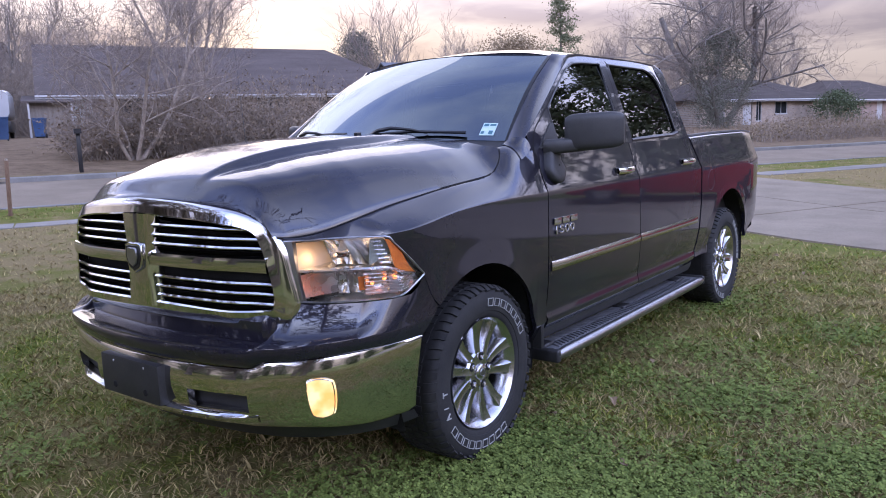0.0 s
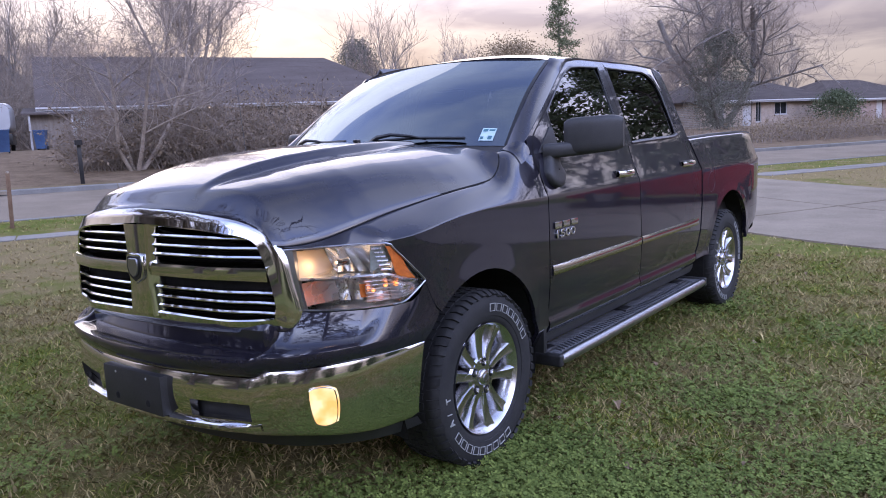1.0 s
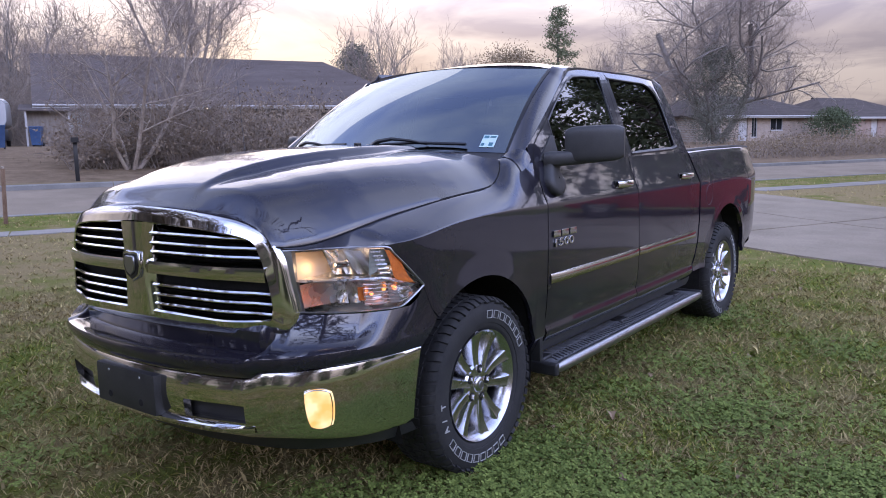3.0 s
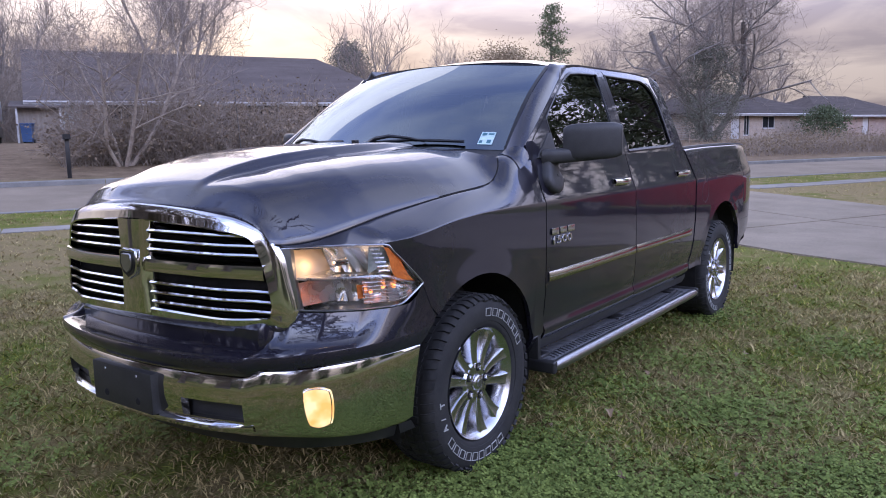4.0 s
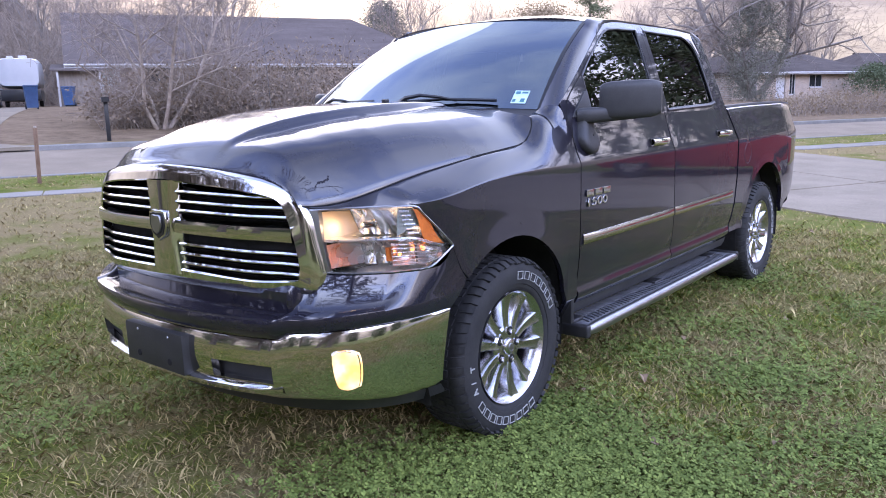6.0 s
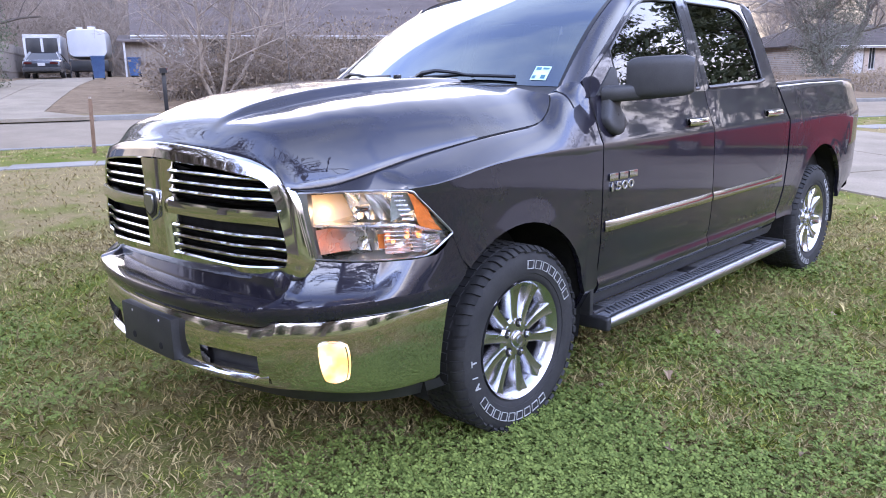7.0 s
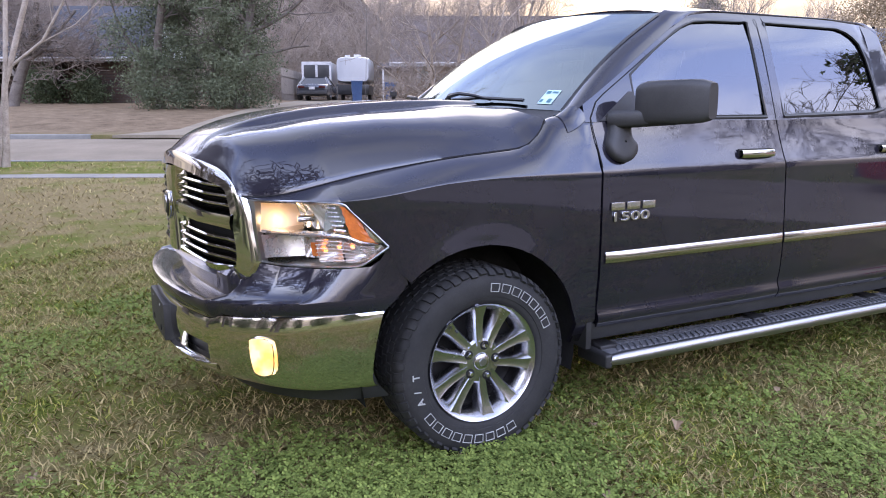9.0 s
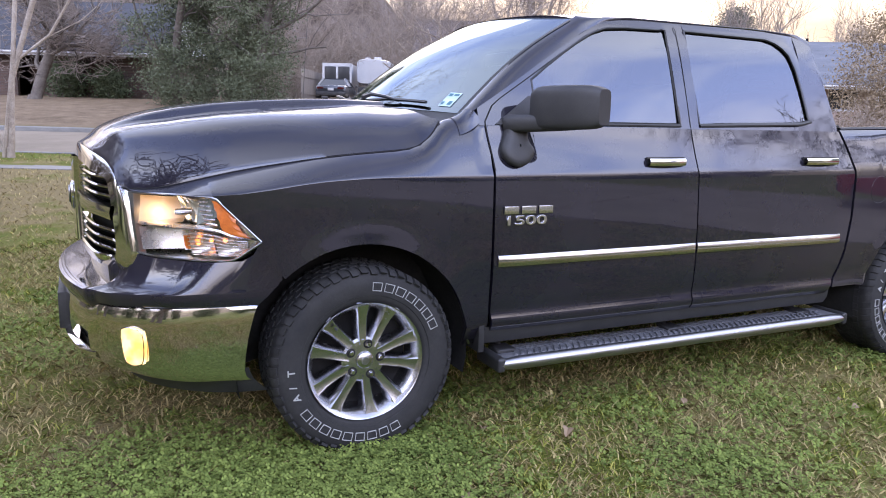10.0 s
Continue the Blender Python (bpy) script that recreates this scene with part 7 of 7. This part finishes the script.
for r in (rows[0], rows[-1]):
    bm.faces.new([bm.verts.new(p) for p in r])
bmesh.ops.remove_doubles(bm, verts=bm.verts, dist=1e-4)
part("shell", bm, METAL_PALE, CP)
part("undercarriage", block(0.1, 2.0, 0.2, 3.8, 0.35, 0.92, 0.02), TRIM, CP)
part("roof_vent", block(0.55, 0.85, 0.3, 0.8, 2.5, 2.68, 0.03), WHITE, CP)
part("roof_vent", block(1.1, 1.5, 0.3, 0.8, 2.5, 2.72, 0.03), WHITE, CP)
for x in (0.2, 1.9):
    part("wheel", turned([(0.15, -0.1), (0.31, -0.09), (0.33, 0.0), (0.31, 0.09), (0.0, 0.1)], 18), RUBBER, CP, "", Matrix.Translation((x, 2.0, 0.33)))
# shed roof and clutter beside it
SH = thing("shed", "low grey lean-to shed beside the camper", "shed", on_land(-2.6, 43.4))
part("wall", block(0, 2.2, 0, 0.1, -0.2, 1.9), WOOD_GREY, SH)
part("roof", sheet([[(-0.3, -0.5, 1.95), (2.4, -0.5, 1.95)], [(-0.3, 2.5, 2.4), (2.4, 2.5, 2.4)]], (0, 0, -0.08)), ROOF, SH)
part("post", block(0, 0.1, -0.4, -0.3, -0.2, 1.9), WHITE, SH)
part("post", block(2.1, 2.2, -0.4, -0.3, -0.2, 1.9), WHITE, SH)

FE = thing("wooden_fence", "weathered grey board fence beside the driveway", "fence", on_land(-8.35, 41.0))
for k in range(52):
    part("board", block(0, 0.02, 0.155 * k, 0.155 * k + 0.14, 0.03, 1.87 + 0.02 * (k % 3), 0.004, 1), WOOD_GREY, FE)
for z in (0.4, 1.4):
    part("rail", block(0.02, 0.06, 0, 8.0, z, z + 0.09), WOOD_GREY, FE)

# mailbox post at the far kerb, and the leaning stake on the near verge
MB = thing("mailbox", "black mailbox on a dark post at the far kerb", "mailbox", on_land(-0.78, 17.75))
part("post", block(-0.05, 0.05, -0.05, 0.05, -0.2, 0.98, 0.006), TRIM, MB)
bm = block(-0.09, 0.09, -0.24, 0.24, 0.98, 1.10, 0.0)
rows = [[(0.09 * math.cos(a), y, 1.10 + 0.09 * math.sin(a)) for a in (math.pi * q / 8 for q in range(9))] for y in (-0.24, 0.24)]
merge(bm, sheet(rows))
part("box", bm, TRIM, MB)
part("flag", block(0.092, 0.10, -0.05, 0.10, 1.06, 1.10), RED_PAINT, MB)
SK = thing("stake", "leaning rusty wooden stake on the verge", "stake", Matrix.Translation(lay(-2.05, 10.65)) @ pose(0, 0, 0, 5, 8, 20))
part("board", block(-0.035, 0.035, -0.012, 0.012, -0.15, 0.93, 0.004), mottled("rusty_wood", (0.14, 0.085, 0.055), (0.24, 0.16, 0.11), 4, 0.9, 50).m, SK)
part("stake_tip", block(-0.02, 0.02, -0.016, 0.016, 0.93, 0.96, 0.004), BARK_PALE, SK)
# trees on the near side, behind the camera
for x, y, h, seed in ((6.0, 20.5, 10.0, 81), (12.0, 27, 14, 82), (6.5, 28, 14, 83), (10, 36, 17, 85)):
    pine_tree("tree", "tall dark pine with bare lower trunk behind the drive", Matrix.Translation((x, y, 0)), h, seed, 6500, 0.22, 3.2, 0.14)
for x, y, h, seed in ((-3.2, -6.2, 12.5, 131), (4.6, -8.6, 12.0, 132)):
    bare_tree("tree", "bare spreading tree whose limbs reach over the lawn", Matrix.Translation((x, y, 0)), h, 0.24, seed, 4, 0.72, 0.06, 1, 0.1, BARK_DARK, (3, 4), 0.012, 0.36)
for x, y, h, seed in ((24, 12, 10, 91), (13.5, 14.5, 8.5, 120), (30, 19, 13.5, 92), (20, -14, 11, 93), (4, -17, 11, 94), (-7, -15, 12, 95),  (-12, -12.5, 13, 99), (-1.5, -13, 12, 100), (28, -4, 9, 96), (22, 24, 12.5, 97)):
    bare_tree("tree", "bare tree on the near side of the street", Matrix.Translation((x, y, 0)), h, 0.2, seed, 4, 0.55, 0.12, 1, 0.1, BARK_DARK, (2, 4), 0.02, 0.42)
for x, y, h, seed in ((-6.2, -5.9, 12, 98), (4.6, -7.0, 14, 118), (-2.2, -8.2, 13, 119)):
    bare_tree("tree", "spreading bare oak on the near lawn", Matrix.Translation((x, y, 0)), h, 0.28, seed, 4, 0.62, 0.10, 1, 0.12, BARK_DARK, (3, 5), 0.03, 0.40)
# added out of view, to darken what the grille and nose reflect
for x, y, h, w, seed in ((-13, -21, 7, 7, 101), (-6, -24, 8, 7.5, 102), (1, -22, 7, 7, 103), (8, -24, 8.5, 7.5, 104), (15, -22, 7, 7, 105), (22, -18, 6.5, 7, 106), (-19, -17, 7, 6, 107)):
    leafy_tree("tree", "unseen evergreen added past the lawn to darken reflections", Matrix.Translation((x, y, 0)), h, w, seed, LEAF_DARK, 5000, 0.20, 0.5, 0.0)
# unseen hedge, added so that the lower doors mirror something dark
for x, y, h, w, seed in ((20, 2, 3.4, 6, 111), (21, 9, 3.0, 6, 112), (20, -6, 3.4, 6.5, 113), (17, 15, 3.0, 5, 114)):
    leafy_tree("shrub", "unseen hedge shrub added to darken the doors' reflections", Matrix.Translation((x, y, 0)), h, w, seed, LEAF_DARK, 4000, 0.16, 0.4, 0.0, category="shrub")


# ---------------------------------------------------------------- turf
def make_blade(name):
    m = Mat(name, (0.1, 0.13, 0.05), 0.75)
    f = patch_noise(m, None)
    r = m.island()
    green = m.ramp(r, (0.0, (0.070, 0.092, 0.014)), (0.55, (0.225, 0.250, 0.042)), (1.0, (0.46, 0.43, 0.10)))
    straw = m.ramp(r, (0.0, (0.16, 0.120, 0.050)), (0.5, (0.36, 0.285, 0.130)), (1.0, (0.57, 0.46, 0.21)))
    k = m.span(f, 0.12, 1.0, 0.375, 0.53)
    pick = m.N("ShaderNodeMath")
    pick.operation = "GREATER_THAN"
    mixer = m.N("ShaderNodeMath")
    mixer.operation = "FRACT"
    mul = m.N("ShaderNodeMath")
    mul.operation = "MULTIPLY"
    mul.inputs[1].default_value = 37.7
    m.L(r, mul.inputs[0])
    m.L(mul.outputs[0], mixer.inputs[0])
    m.L(k, pick.inputs[0])
    m.L(mixer.outputs[0], pick.inputs[1])
    m.color(m.mix(pick.outputs[0], green, straw))
    m.set("Specular IOR Level", 0.25)
    return m.m


BLADE = make_blade("grass_blades")
CLOVER = leafy("clover_leaf", (0.060, 0.092, 0.020), (0.245, 0.300, 0.072))
DEAD_LEAF = leafy("fallen_leaf", (0.16, 0.10, 0.06), (0.34, 0.26, 0.17))


def drive_free(x, y):
    """False on paving."""
    s, n = x * 0.447 + y * 0.894, -x * 0.894 + y * 0.447
    return ~(((s > 6.95) & (s < 13.12) & (n < 12)) | ((n > 8.98) & (n < 9.97)) | (n > 11.6))


def land_z(x, y):
    """The ground's height under many places at once."""
    s, n = x * 0.447 + y * 0.894, -x * 0.894 + y * 0.447
    return np.interp(n, *zip(*RISE_N)) * np.interp(s, *zip(*RISE_S))


def blades(name, label, count, cx, cy, rx, ry, tall, wide, seed, fall=0.62):
    r = np.random.RandomState(seed)
    a, d = r.uniform(0, 2 * math.pi, count), r.uniform(0, 1, count) ** fall
    x, y = cx + rx * d * np.cos(a), cy + ry * d * np.sin(a)
    keep = drive_free(x, y)
    x, y = x[keep], y[keep]
    n = len(x)
    a = r.uniform(0, 2 * math.pi, n)
    lean = r.uniform(0.3, 1.45, n)
    L = tall * r.uniform(0.5, 1.25, n)
    b = r.uniform(0, 2 * math.pi, n)
    w = wide * r.uniform(0.6, 1.3, n)
    base = np.stack([x, y, np.full(n, -0.004)], 1)
    side = np.stack([np.cos(b), np.sin(b), np.zeros(n)], 1) * w[:, None] / 2
    out = np.stack([np.cos(a) * np.sin(lean), np.sin(a) * np.sin(lean), np.cos(lean)], 1)
    bend = np.stack([np.cos(a), np.sin(a), np.full(n, -0.35)], 1)
    mid = base + out * L[:, None] * 0.55
    tip = base + out * L[:, None] + bend * L[:, None] * 0.25
    tip[:, 2] = np.maximum(tip[:, 2], 0.003)
    V = np.stack([base - side, base + side, mid + side * 0.8, tip, mid - side * 0.8], 1)
    V[:, :, 2] += land_z(x, y)[:, None]
    V = V.reshape(-1, 3)
    return quads(name, V, 5, BLADE, None, label, "grass")


blades("grass", "short patchy lawn grass, green mixed with dry straw blades", 260000, 1.4, 0.4, 6.5, 6.0, 0.055, 0.0055, 1, 0.60)
blades("grass", "lawn grass out to the pavement", 90000, -2.0, 1.5, 14, 13, 0.055, 0.011, 2, 0.55)
blades("grass", "verge grass along the street", 40000, -6, 6, 17, 22, 0.06, 0.016, 3, 0.45)


def clover(count, seed):
    r = np.random.RandomState(seed)
    cx = r.uniform(-2.5, 4.5, 90)
    cy = r.uniform(-2.2, 4.0, 90)
    cx[:40] = r.normal(1.45, 0.42, 40)
    cy[:40] = r.normal(-0.45, 0.45, 40)
    cx[40:50] = r.normal(2.3, 0.5, 10)
    cy[40:50] = r.normal(1.2, 0.6, 10)
    i = r.randint(0, 90, count)
    x, y = cx[i] + r.normal(0, 0.20, count), cy[i] + r.normal(0, 0.20, count)
    z = r.uniform(0.018, 0.05, count)
    ground = land_z(x, y)
    size = r.uniform(0.008, 0.015, count)
    turn = r.uniform(0, 2 * math.pi, count)
    V = []
    tilt = r.normal(0, 0.35, (count, 2))
    for k in range(3):
        a = turn + 2 * math.pi * k / 3
        d = np.stack([np.cos(a), np.sin(a)], 1)
        e = np.stack([-np.sin(a), np.cos(a)], 1)
        pts = []
        for u, v in ((0.05, 0.0), (0.75, 0.55), (1.15, 0.0), (0.75, -0.55)):
            o = (d * u + e * v) * size[:, None]
            pts.append(np.stack([x + o[:, 0], y + o[:, 1], ground + z + (o * tilt).sum(1)], 1))
        V.append(np.stack(pts, 1))
    V = np.stack(V, 1).reshape(-1, 3)
    quads("clover", V, 4, CLOVER, None, "patches of low green clover in the lawn", "clover")


clover(52000, 9)


def fallen_leaf(at, seed, size):
    """A curled dry leaf with a midrib fold."""
    rng = random.Random(seed)
    rows = []
    for k in range(7):
        u = k / 6
        w = size * 0.36 * math.sin(math.pi * min(max(u, 0.03), 0.97)) ** 0.8 * (1 + 0.25 * math.sin(9 * u + seed))
        c = size * 0.22 * math.sin(math.pi * u + 0.4 * rng.random())
        rows.append([((u - 0.5) * size, -w, c + w * 0.5), ((u - 0.5) * size, 0, c), ((u - 0.5) * size, w, c + w * 0.45)])
    ob = part("fallen_leaf", sheet(rows), DEAD_LEAF, None, "", at)
    return tagged(ob, "curled dry brown leaf lying in the grass", "leaf", "fallen leaves")


rng_l = random.Random(17)
spots = [(2.14, 2.38), (1.10, 1.64), (-1.3, -1.9), (2.0, 0.1), (2.6, 0.9), (3.0, 1.7), (1.9, 3.1), (2.9, 2.6), (1.5, 2.4), (0.4, -1.7), (1.2, -1.5)]
spots += [(rng_l.uniform(-2.5, 4.5), rng_l.uniform(-2.0, 6.0)) for _ in range(38)]
for k, (x, y) in enumerate(spots):
    fallen_leaf(Matrix.Translation((x, y, 0.028 + float(land_z(x, y)))) @ pose(0, 0, 0, rng_l.uniform(-25, 25), rng_l.uniform(-25, 25), rng_l.uniform(0, 360)), k, rng_l.uniform(0.035, 0.065))
